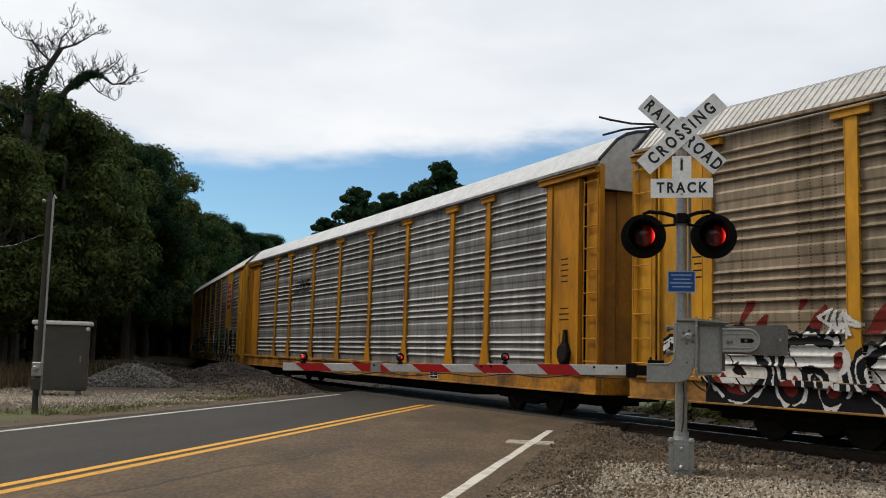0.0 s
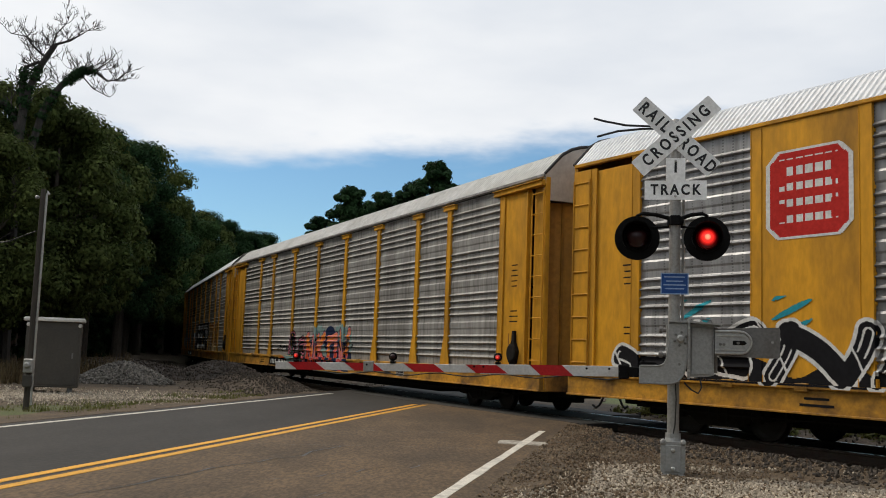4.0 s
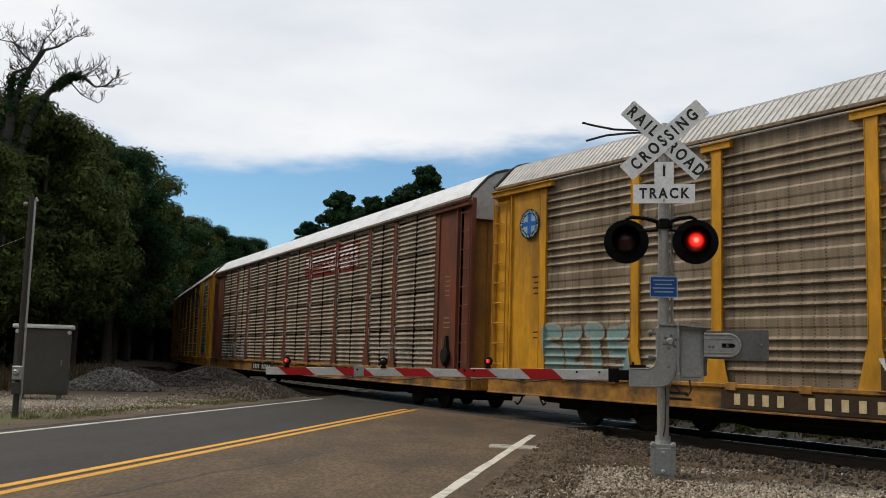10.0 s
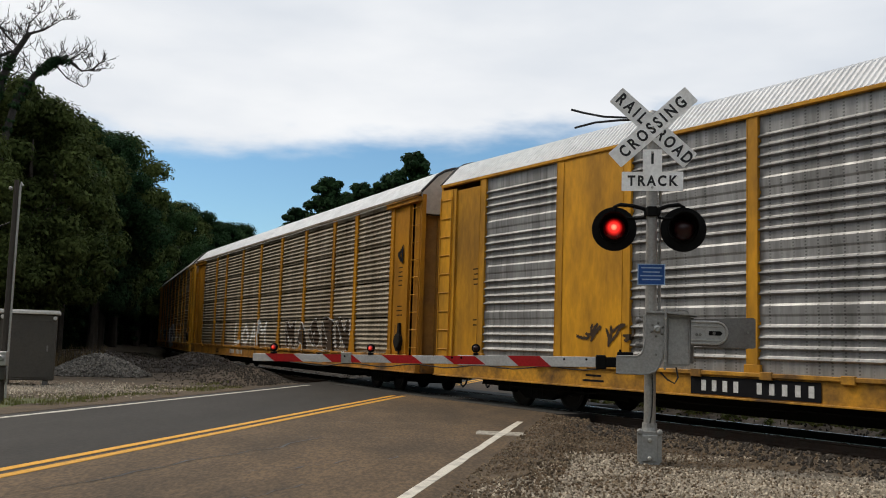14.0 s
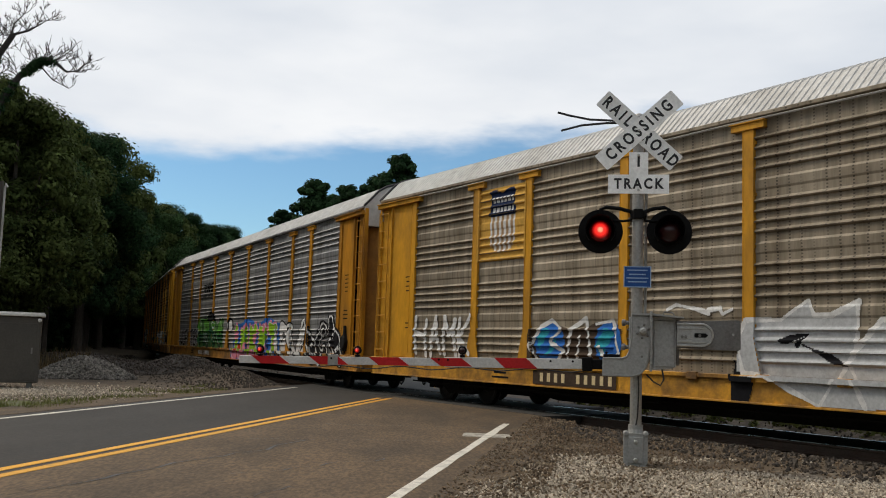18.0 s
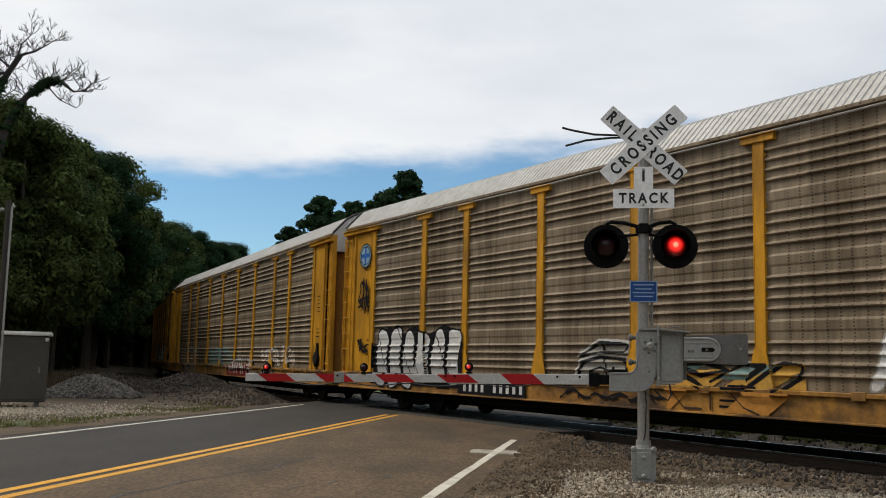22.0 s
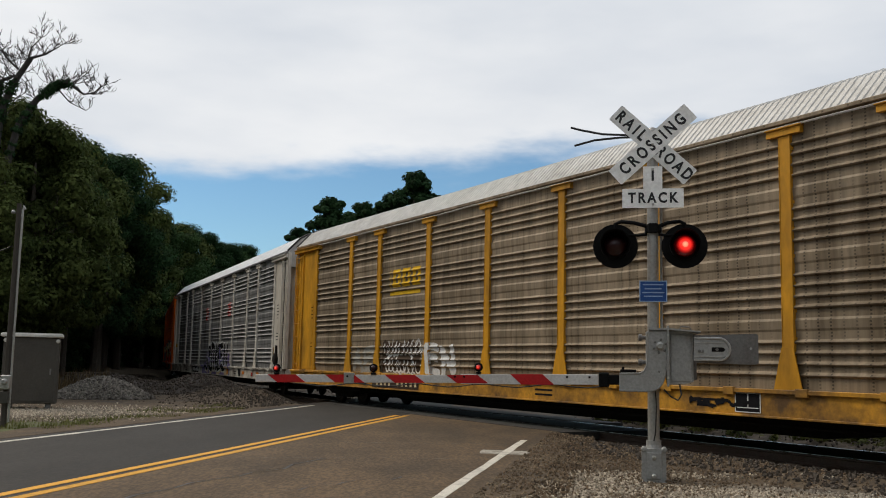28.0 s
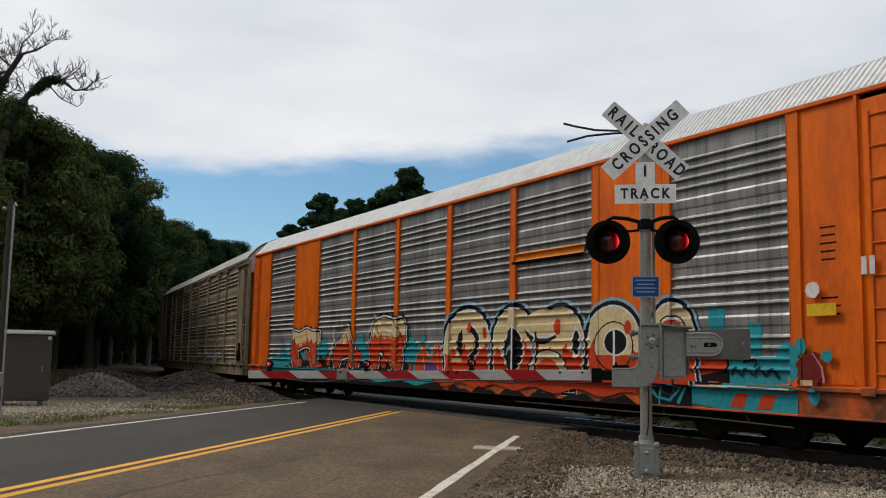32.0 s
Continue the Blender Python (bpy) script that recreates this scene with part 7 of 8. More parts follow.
OUTER = (((24.14, 1.62), (23.75, 1.62), (23.28, 1.88), (22.98, 1.62), (22.92, 1.9), (22.81, 2.02), (22.45, 2.0), (22.4, 1.75), (21.83, 1.73), (21.4, 1.95), (20.9, 1.8), (20.5, 1.4)), ((24.06, 1.14), (23.8, 1.35), (23.5, 1.5), (23.21, 1.52), (22.95, 1.2), (23.0, .62)), ((23.82, .6), (23.95, 1.1)), ((22.77, .95), (22.4, .9), (22.3, .62), (22.75, .62), (22.77, .95)), ((22.0, 1.3), (21.7, .7), (21.3, 1.2), (20.9, .7)), ((22.75, 1.75), (22.5, 1.5), (22.65, 1.3), (22.3, 1.15)))
lines(c, OUTER, "white", .06)
lines(c, OUTER, "black", .032)
thin_tag(c, 4.0, 9.0, .6, .92, 105, "ash", thick=.022, wide=.45)
stencils(c)
c = add_car(12, coat="yellow", sheets="brown", roof="dull", sill="rusty", label="brown weathered autorack car with pale graffiti along the bottom")
sprayed(c, 4.4, 9.2, .98, 2.08, "NMAVNI", ["white", "ash", "silver"], [(.02, 1), (-.02, 0)], thick=.08, seed=111, wave=.35, margin=.05, cut=1)
sprayed(c, 9.0, 14.0, .98, 2.0, "AMNUVN", ["white", "ash", "silver"], [(.03, 1), (-.02, 0)], thick=.09, seed=112, wave=.3, margin=.05, cut=1)
sprayed(c, 14.2, 17.5, .98, 2.08, "nAB", ["pale_teal", "ash"], [(.0, 1), (-.03, 0)], thick=.1, seed=114, wave=.2, margin=.05)
tag(c, 1.6, 4.0, .7, 2.0, 113, ["black", "cream"], thick=.12, wide=.9)
stencils(c)
c = add_car(13, coat="yellow", sheets="brown", roof="dull", label="brown weathered autorack car with a yellow lettered mark")


def yellow_mark(A, B):
    a = (B > .22) & (B < .72) & ((A / .62) % 1 < .78) & ~((B > .34) & (B < .6) & ((A / .62) % 1 > .26) & ((A / .62) % 1 < .5))
    return np.where(a | (B < .1), 0, -1)


mural(c, "logo_mark", 18.3, 20.2, 3.2, 3.95, yellow_mark, ["yellow"], .02, label="yellow lettered mark drawn as plain shapes")
blot(c, 18.2, 20.6, 1.02, 2.0, "umber", lambda U, Z: (Z < 1.95 - .1 * np.abs(np.sin(U * 4))) & (Z > 1.05), label="dark ground of the bubble letters")
gl = random.Random(130)
loops = [[(20.52, 1.32), (20.3, 1.42), (20.12, 1.55)]]
for k in range(9):
    for row, zc in ((0, 1.74), (1, 1.26)):
        u, w, h, tilt = 20.3 - k * .24 - row * .08, gl.uniform(.13, .2), gl.uniform(.19, .26), gl.uniform(-.25, .1)
        first = gl.uniform(0, 1.5)
        loops.append([(u + w * math.sin(first + a * .62) + tilt * h * math.cos(first + a * .62), zc + h * math.cos(first + a * .62)) for a in range(gl.randint(5, 9))])
loops += [[(18.45, 1.8), (18.3, 1.95), (18.15, 1.7)], [(18.3, 1.62), (18.1, 1.72), (18.15, 1.5)]]
lines(c, loops, "white", .026)
sprayed(c, 16.3, 17.9, 1.0, 1.85, "EN", ["white", "black"], [(.03, 0)], thick=.07, seed=123, margin=.04)
sprayed(c, 21.0, 22.7, 1.0, 1.8, "AB", ["ash", "white"], [(.02, 0)], thick=.07, seed=124, margin=.04)
thin_tag(c, 7.0, 8.3, .62, .9, 125, "black", thick=.03, wide=.35)
tag(c, 1.4, 3.0, 1.0, 1.6, 122, ["grey", "white"], thick=.06, wide=.5)
number(c, 18.2, 20.9, ink="cream")
stencils(c)
c = add_car(14, coat="white", sheets="steel", roof="bright", label="grey autorack car with white posts, ends and sill")
for u in (10.15, 16.0):
    plaque(c, u - .35, u + .35, 3.27, 3.97, "octagon", False)
blot(c, 9.1, 16.3, .58, 2.0, "lilac", lambda U, Z: (Z < 2.0 - .55 * np.abs(U - 12.6) / 3.6 - .35 * (np.abs(U - 12.6) > 3.0) + .06 * np.sin(U * 14)))
blot(c, 9.3, 15.4, .58, .98, "cream", lambda U, Z: (Z > .62 + .1 * np.sin(U * 3)) & (np.sin(U * 3.4) > -.6))
sprayed(c, 9.95, 15.6, .7, 2.28, "JOKEU", ["white", "black", "cream"], [(.09, 0), (.0, 1)], thick=.14, seed=131, margin=.1, wave=.2, lean=-.03)
blot(c, 9.3, 9.9, .64, .88, "orange", lambda U, Z: np.sin(U * 12) > -.4)
for u in (3.6, 6.2):
    blot(c, u - .2, u + .2, .7, .82, "orange", lambda U, Z: Z > 0, label="orange reflective patch on the sill")
blot(c, 4.4, 4.65, .66, .8, "red", lambda U, Z: Z > 0, label="red patch on the sill")
blot(c, 6.7, 7.1, .6, .9, "black", lambda U, Z: Z > 0, label="black stencil plate on the sill")
number(c, 17.4, 19.3, True)
blot(c, 26.2, 26.75, 2.0, 2.2, "yellow", lambda U, Z: Z > 0, label="small yellow plate on the end panel")
stencils(c)
c = add_car(15, coat="orange", sheets="steel", roof="bright", framed=True, label="orange-framed autorack car with cream, red and teal graffiti")
blot(c, 1.7, 3.1, .98, 1.46, "teal", lambda U, Z: Z < 1.42 + .03 * np.sin(U * 9), True)
for u0, u1, z0, z1 in ((3.08, 3.42, 1.9, 2.26), (2.36, 2.62, 1.46, 1.98)):
    blot(c, u0, u1, z0, z1, "teal", lambda U, Z: np.sin(U * 40) * .03 + Z < 5, True)
blot(c, 1.55, 2.2, 1.0, 1.7, "teal", oval(1.88, 1.35, .23, .32), True)
blot(c, 3.0, 4.0, .98, 1.42, "black", lambda U, Z: Z < 1.4, True)
blot(c, 3.05, 3.95, 1.05, 1.44, "scarlet", lambda U, Z: (Z > 1.05 + .5 * (3.95 - U) * .4) & (Z < 1.42), True)
blot(c, 1.65, 3.7, .565, .95, "teal", lambda U, Z: Z > .58 + .1 * np.clip(U - 3.0, 0, 1), True)
for u in (2.2, 2.72):
    blot(c, u - .2, u + .2, .62, .86, "scarlet", lambda U, Z, u=u: np.abs(U - u + (Z - .74) * .5) < .13, True)
blot(c, 3.7, 5.0, .565, .97, "black", lambda U, Z: np.sin(U * 3 + 2) > -.9, True)
lines(c, (((4.75, .94), (4.5, .72), (4.2, .68), (3.95, .9), (4.2, .97)), ((4.0, .66), (3.85, .9)), ((4.45, .6), (4.42, .9))), "teal", .03, True)
lines(c, (((3.6, .955), (2.6, .965), (1.75, .955)),), "white", .012, True)
lines(c, (((2.95, 1.16), (2.85, 1.26), (2.75, 1.14), (2.65, 1.26), (2.5, 1.14), (2.4, 1.28), (2.3, 1.15), (2.15, 1.25), (2.05, 1.13)), ((2.7, 1.36), (2.45, 1.4), (2.5, 1.28))), "navy", .022, True)
blot(c, 12.6, 26.0, .58, 2.3, "teal", lambda U, Z: Z < 1.68 - .3 * (U > 23.4) + .25 * np.sin(U * 1.9) + .16 * np.sin(U * 6.3) + .1 * np.sin(U * 13 + Z * 9), True)
blot(c, 12.1, 13.75, .98, 1.8, "scarlet", lambda U, Z: Z < 1.0 + .78 * (1 - np.abs(((U - 12.1) / .82) % 1 - .45) * 1.3), True, "red sprayed crystals")
blot(c, 12.1, 13.75, .98, 1.3, "purple", lambda U, Z: Z < 1.12 + .12 * np.sin(U * 5), True, "dark foot of the crystals")
lines(c, (((13.72, 1.3), (13.35, 1.62), (12.92, 1.4), (12.55, 1.78), (12.15, 1.5)), ((13.35, 1.62), (13.2, 1.05)), ((12.55, 1.78), (12.5, 1.05))), "cream", .016, True)


def domed_piece(A, B):
    """Five tall rounded letter forms: pale halo, dark outline, cream above, red with drips below, each with its own inner shapes."""
    U, Z = 3.4 + A, .96 + B
    out = np.full(A.shape, -1)

    def disc(u, z, a, b):
        return np.hypot((U - u) / a, (Z - z) / b)
    for u, a, top in ((11.07, 1.09, 2.6), (9.12, .9, 2.56), (7.42, .86, 2.5), (5.74, .84, 2.46), (4.22, .58, 2.44)):
        q = np.where(Z > 1.7, disc(u, 1.7, a, top - 1.7), np.abs(U - u) / a / (1 + .04 * np.sin(Z * 9)))
        out[q < 1.13] = 2
        out[q < 1.05] = 0
        out[q < .94] = 4
        out[q < .89] = 1
        out[(q < .89) & (Z < 1.5 + .1 * np.sin(U * 3.1) + .22 * np.abs(np.sin(U * 6.3)) ** 5)] = 3
    # first form: a hooked dark ring
    q = disc(11.02, 1.72, .48, .42)
    out[(q < 1.1) & (q > .55) & (U < 11.0)] = 4
    out[(q < 1) & (q > .62) & ((U < 10.95) | (U > 11.3))] = 0
    out[disc(11.42, 1.72, .13, .26) < 1] = 0
    out[(disc(11.0, 2.08, .09, .13) < 1) | (disc(10.3, 1.95, .09, .14) < 1)] = 3
    out[(np.abs(Z - 1.32) < .05) & (np.abs(U - 11.6) < .25)] = 1
    # second: a tall dark almond with a light down its middle
    q = np.abs(U - 9.12) / .37 + (np.abs(Z - 1.56) / .52) ** 2
    out[q < 1.18] = 4
    out[q < 1] = 0
    out[(np.abs(U - 9.1) < .03) & (q < 1)] = 4
    out[(np.abs(Z - 1.55 - (9.3 - U) * .5) < .05) & (np.abs(U - 9.28) < .14)] = 2
    # third: a horn, a dark crescent under it and a small arch
    horn = (Z < 1.98 - .12 * (8.6 - U)) & (Z > 1.6) & (disc(8.05, 2.02, .62, .34) < 1)
    out[horn] = 0
    out[disc(8.02, 2.12, .6, .3) < 1] = 1
    out[(np.abs(disc(8.02, 2.12, .6, .3) - 1) < .09) & (Z < 2.0)] = 4
    out[disc(7.5, 2.03, .12, .17) < 1] = 3
    out[disc(6.88, 1.7, .13, .27) < 1.2] = 4
    out[disc(6.88, 1.7, .11, .24) < 1] = 0
    q = disc(7.85, 1.1, .66, .44)
    out[(q < 1.08) & (Z > 1.1)] = 0
    out[(q < 1) & (Z > 1.1)] = 4
    out[(q < .93) & (Z > 1.1)] = 1
    out[(q < .62) & (Z > 1.1)] = 3
    # fourth: a wide ring round a dark eye
    q = disc(5.7, 1.62, .52, .45)
    out[q < 1.06] = 0
    out[q < 1] = 1
    out[(q < 1) & (Z < 1.45)] = 3
    q = disc(5.64, 1.7, .31, .23)
    out[q < 1.15] = 4
    out[q < 1] = 0
    out[(np.abs(U - 5.68) < .03) & (Z > 1.2) & (Z < 1.92)] = 4
    out[disc(5.3, 1.97, .1, .13) < 1] = 3
    # fifth: an inner arc
    q = disc(4.2, 1.9, .3, .24)
    out[q < 1.1] = 0
    out[q < .98] = 4
    out[q < .8] = 3
    # seams between the forms
    for u in (10.0, 8.26, 6.58, 4.86):
        out[(np.abs(U - u - .04 * np.sin(Z * 7)) < .035) & (Z < 1.95)] = 0
        out[(np.abs(U - u - .07 - .04 * np.sin(Z * 7)) < .022) & (Z < 1.9)] = 4
    return out


mural(c, "graffiti", 3.4, 12.5, .96, 2.85, domed_piece, ["black", "cream", "pale_blue", "scarlet", "white"], .015, True, "rounded cream and red sprayed forms with dark outlines")
blot(c, 5.0, 12.5, .565, .97, "scarlet", lambda U, Z: Z > .66 + .12 * np.sin(U * 2.1) ** 2, True)
blot(c, 5.0, 12.5, .565, .8, "black", lambda U, Z: Z < .6 + .1 * np.abs(np.sin(U * 2.6)) ** 3 + .03 * np.sin(U * 11), True, "dark grime along the sill's foot")
blot(c, 13.9, 23.4, .98, 1.6, "black", lambda U, Z: Z < 1.22 + .2 * np.sin(U * 2.9) + .12 * np.sin(U * 7.1), True, "dark sprayed ground")
for u0, u1, top, code, seed in ((20.35, 23.35, 2.42, "n", 142), (17.1, 19.6, 2.46, "A", 143), (14.1, 16.85, 2.62, "R", 144)):
    sprayed(c, u0, u1, .98, top, code, ["black", "cream", "white", "scarlet", "ochre"], [(.13, 0), (.085, 2), (.045, 0), (.0, 1)], True, thick=.27, seed=seed, wave=.1, margin=.1, low=(3, .56), cut=0, glint=4, lean=.1, drop=(0, .12, -.06))
blot(c, 13.9, 23.4, .98, 1.5, "scarlet", lambda U, Z: np.sin(U * 5.3 + Z * 3) * np.sin(U * 2.3 - Z * 5) > .55, True)
lines(c, (((16.6, 2.1), (16.3, 2.58), (15.7, 2.2), (15.2, 2.05)), ((19.7, 1.2), (19.3, 1.9), (19.35, 2.3), (18.9, 2.3))), "white", .03, True)
blot(c, 12.2, 26.0, .565, .9, "black", lambda U, Z: Z < .62 + .12 * np.abs(np.sin(U * 1.4)), True, "dark grime along the sill's foot")
blot(c, 1.15, 1.7, .98, 1.65, "maroon", lambda U, Z: np.hypot((U - 1.45) * 1.3, (Z - 1.22) * .8) < .26 + .05 * np.sin(Z * 23 + U * 9), True)
lines(c, (((1.4, 1.5), (1.25, 1.3), (1.22, 1.08)),), "rose", .014, True)
blot(c, 1.0, 1.75, .98, 1.8, "teal", lambda U, Z: (np.hypot(U - 1.6, (Z - 1.6) * .7) < .09) | (np.hypot(U - 1.16, Z - 1.46) < .09), True)
blot(c, 1.2, 1.6, .6, 1.1, "cream", lambda U, Z: (np.abs(U - 1.5) < .1) & (Z > 1.02), True)
blot(c, 1.2, 1.5, .62, .98, "teal", oval(1.34, .86, .09, .12), True)
mural(c, "stripe", 6.6, 9.1, 3.45, 3.7, lambda A, B: np.where(B > .06, 0, 1), ["orange", "black"], .03, True, "orange patch on the ribbed side")
mural(c, "car_mark", .36, .61, 2.61, 2.87, bars(2, 0, .25, 0, .26, .3), ["white"], .02, True, "white painted mark")
mural(c, "round_badge", 1.25, 1.5, 2.32, 2.57, lambda A, B: np.where(np.hypot(A - .12, B - .12) < .12, 0, -1), ["white"], .02, True)
mural(c, "yellow_plate", .98, 1.47, 2.05, 2.23, full, ["yellow"], .03, True, "small yellow plate")
stencils(c, True)
c = add_car(16, coat="tan", sheets="taupe", roof="dull", label="tan weathered autorack car with dull posts")
tag(c, 5.0, 12.0, 1.0, 1.7, 151, ["grey", "silver"], thick=.07, wide=.7)
stencils(c)
c = add_car(17, coat="tan", sheets="brown", roof="dull", label="brown weathered autorack car with dull posts")
stencils(c)

# ---- trees and plants ----
bark = mat("bark", (0.075, 0.06, 0.047), 0.9, vary=0.3, scale=3, fine=16, stretch=(3, 3, 0.5), bump=0.6)
dead_wood = mat("dead_wood", (0.036, 0.03, 0.025), 0.85, vary=0.3, scale=2, fine=14, stretch=(2, 2, 0.5), bump=0.4, second=(0.028, 0.024, 0.02), amount=0.8)
GREENS = [mat("leaves_%s" % n, c, 0.6, vary=0.25, scale=0.35, fine=2.2, second=d, amount=0.75, bump=0, islands=0.5, leaf=True, spec=0.02)
          for n, c, d in (("deep", (0.026, 0.053, 0.021), (0.009, 0.023, 0.011)), ("mid", (0.04, 0.073, 0.026), (0.014, 0.031, 0.013)), ("olive", (0.074, 0.092, 0.028), (0.026, 0.042, 0.013)))]


def leaf_cloud(g, centers, per, size, flat=0.8):
    """Small bent leaf tufts round many centres."""
    sh = Shape()
    v, f = [], []
    for c, rad in centers:
        for _ in range(per):
            d = Vector((g.gauss(0, 1), g.gauss(0, 1), g.gauss(0, 1)))
            d.normalize()
            r = rad * g.uniform(.5, 1.02)
            p = c + Vector((d.x * r, d.y * r, d.z * r * flat))
            nrm = (d + Vector((g.uniform(-.45, .45), g.uniform(-.45, .45), g.uniform(-.1, .7)))).normalized()
            a = nrm.orthogonal().normalized()
            a = Matrix.Rotation(g.uniform(0, 6.28), 3, nrm) @ a
            b = nrm.cross(a)
            s = size * g.uniform(.6, 1.35)
            o = len(v)
            v += [p - a * s, p + b * s * .55 - nrm * s * .12, p + a * s, p - b * s * .55 - nrm * s * .12]
            f += [(o, o + 1, o + 2, o + 3)]
    return sh.add(v, f)


def branch(sh, g, p, d, length, r, depth, bend=0.35):
    pts, rad = [p.copy()], [r]
    n = 5
    q = p.copy()
    for i in range(n):
        d = (d + Vector((g.uniform(-bend, bend), g.uniform(-bend, bend), g.uniform(-bend * .3, bend * .6)))).normalized()
        q = q + d * length / n
        pts.append(q.copy())
        rad.append(r * (1 - .75 * (i + 1) / n))
    sh.tube(pts, rad, 6 if r > .05 else 4, False)
    if depth:
        for k in range(g.randint(2, 4)):
            i = g.randint(2, n)
            dd = (d + Vector((g.uniform(-1, 1), g.uniform(-1, 1), g.uniform(-.2, .9)))).normalized()
            branch(sh, g, pts[i], dd, length * g.uniform(.45, .7), rad[i] * .7 + .008, depth - 1, bend)


def tree(seed, high, wide, green, per=380, clumps=84, leaf=.105, low=.3, fill=.3, puff=1.0):
    g = random.Random(seed)
    ob = thing("tree", Matrix(), "tall leafy deciduous tree in full summer leaf", "tree", "trees of the wood")
    sh = Shape()
    lean = Vector((g.uniform(-.5, .5), g.uniform(-.5, .5), 0))
    sh.tube([(0, 0, -.6), (lean.x * .2, lean.y * .2, high * .25), (lean.x * .6, lean.y * .6, high * .55), (lean.x, lean.y, high * .86)], [.026 * high, .02 * high, .013 * high, .004 * high], 9)
    for k in range(7):
        z = high * g.uniform(.3, .7)
        a = g.uniform(0, 6.28)
        branch(sh, g, Vector((lean.x * z / high, lean.y * z / high, z)), Vector((math.cos(a), math.sin(a), .6)).normalized(), wide * g.uniform(.5, .8), .07, 1, .25)
    part("trunk", sh, bark, ob)
    centers = []
    for k in range(clumps):
        t = g.random()
        z = low + (1 - low) * t
        body = math.sin(min(1, max(0, (z - low + .06) / (1 - low + .08))) * math.pi) ** .55
        a = g.uniform(0, 6.28)
        r = wide * body * math.sqrt(g.uniform(fill, 1)) * g.uniform(.75, 1.15)
        centers.append((Vector((math.cos(a) * r + lean.x * z, math.sin(a) * r + lean.y * z, high * z - .25)), wide * puff * g.uniform(.15, .3)))
    part("crown", leaf_cloud(g, centers, per, leaf), GREENS[green], ob)
    return ob


PROTO = [tree(101, 14, 3.6, 0, low=.24), tree(102, 12.5, 3.9, 1, low=.26), tree(103, 15.5, 4.0, 0, low=.3), tree(104, 10.5, 3.2, 2, low=.24), tree(105, 6.0, 2.6, 0, clumps=36, low=.02, leaf=.11, per=180),
         tree(106, 14, 2.1, 0, per=210, clumps=120, leaf=.15, low=.35, fill=.1, puff=1.0)]
g = random.Random(77)
used = set()


def put_tree(k, x, y, scale=1.0, z=None):
    m = pose(x, y, (ground_height(x, y) if z is None else z) - .1, g.uniform(-2, 2), g.uniform(-2, 2), g.uniform(0, 360)) @ Matrix.Scale(scale, 4)
    if k not in used:
        used.add(k)
        PROTO[k].matrix_basis = m
        return PROTO[k]
    ob = copy_thing(PROTO[k], Matrix())
    ob.matrix_basis = m
    return ob


# the wood beside the track beyond the cabinet: its edge recedes along the curve
EDGE = ((-25.5, 44, 13.4), (-20.6, 45, 13.2), (-19.2, 50, 15.2), (-19.3, 55, 15.4), (-21.6, 66, 17.2), (-25.3, 75, 18.2), (-29, 88, 19.0), (-31, 104, 18.6), (-30.5, 122, 19.6), (-28.0, 140, 20.0), (-25.0, 160, 20.4))
HIGH = (14, 12.5, 15.5, 10.5, 6.0, 14)
for row, (push, back) in enumerate(((0.0, 1.0), (3.4, 0.97), (7.5, 0.96))):
    for (x0, y0, h0), (x1, y1, h1) in zip(EDGE[:-1], EDGE[1:]):
        n = max(1, round(math.hypot(x1 - x0, y1 - y0) / 4.2))
        for i in range(n):
            t = (i + g.random() * .7) / n
            x, y = x0 + (x1 - x0) * t - push * .8 + g.uniform(-.8, .8), y0 + (y1 - y0) * t + push * .75 + g.uniform(-.8, .8)
            k = g.choice((1, 3, 0)) if row == 0 else g.choice((0, 1, 2, 2))
            z = ground_height(x, y)
            want = (h0 + (h1 - h0) * t) * back * g.uniform(.9, 1.03) - z
            put_tree(k, x, y, max(.45, want / HIGH[k] / 1.1))
for x, y, k, h in ((-16.9, 37.5, 3, 12.4), (-19.2, 39, 3, 13.2), (-15.2, 38.5, 3, 11.4), (-16.2, 40.5, 3, 11.8), (-17.4, 43, 1, 12.3), (-15.2, 33.2, 3, 8.9), (-17.0, 33.0, 3, 9.4), (-18.2, 36, 3, 11.0)):
    put_tree(k, x, y, (h - ground_height(x, y)) / HIGH[k] / 1.1)
# undergrowth below the wood's edge
for (x0, y0, h0), (x1, y1, h1) in zip(EDGE[:-1], EDGE[1:]):
    n = max(2, round(math.hypot(x1 - x0, y1 - y0) / 2.2))
    for i in range(n):
        for back, lo, hi in ((2.4, .6, .95), (6.0, 1.0, 1.4)):
            t = (i + g.random() * .6) / n
            put_tree(4, x0 + (x1 - x0) * t - back + g.uniform(-.7, .7), y0 + (y1 - y0) * t + back * .85 + g.uniform(-1, 1), g.uniform(lo, hi))
for x, y in ((-20.5, 33.5), (-22, 36), (-18.6, 38.5), (-16.4, 40.5), (-24, 33)):
    put_tree(4, x, y, g.uniform(.45, .7))
# trees that stand behind the train
for x, y, h in ((-.9, 80, 17.5), (-1.9, 82, 15.9), (.9, 81, 15.9), (-3.3, 81, 14.7), (-5.2, 80, 14.9), (-7.0, 80, 15.1), (-6.1, 82, 14.4), (-9.7, 81, 12.6), (-8.1, 83, 13.2)):
    put_tree(5, x, y, (h - ground_height(x, y)) / HIGH[5] / 1.02)

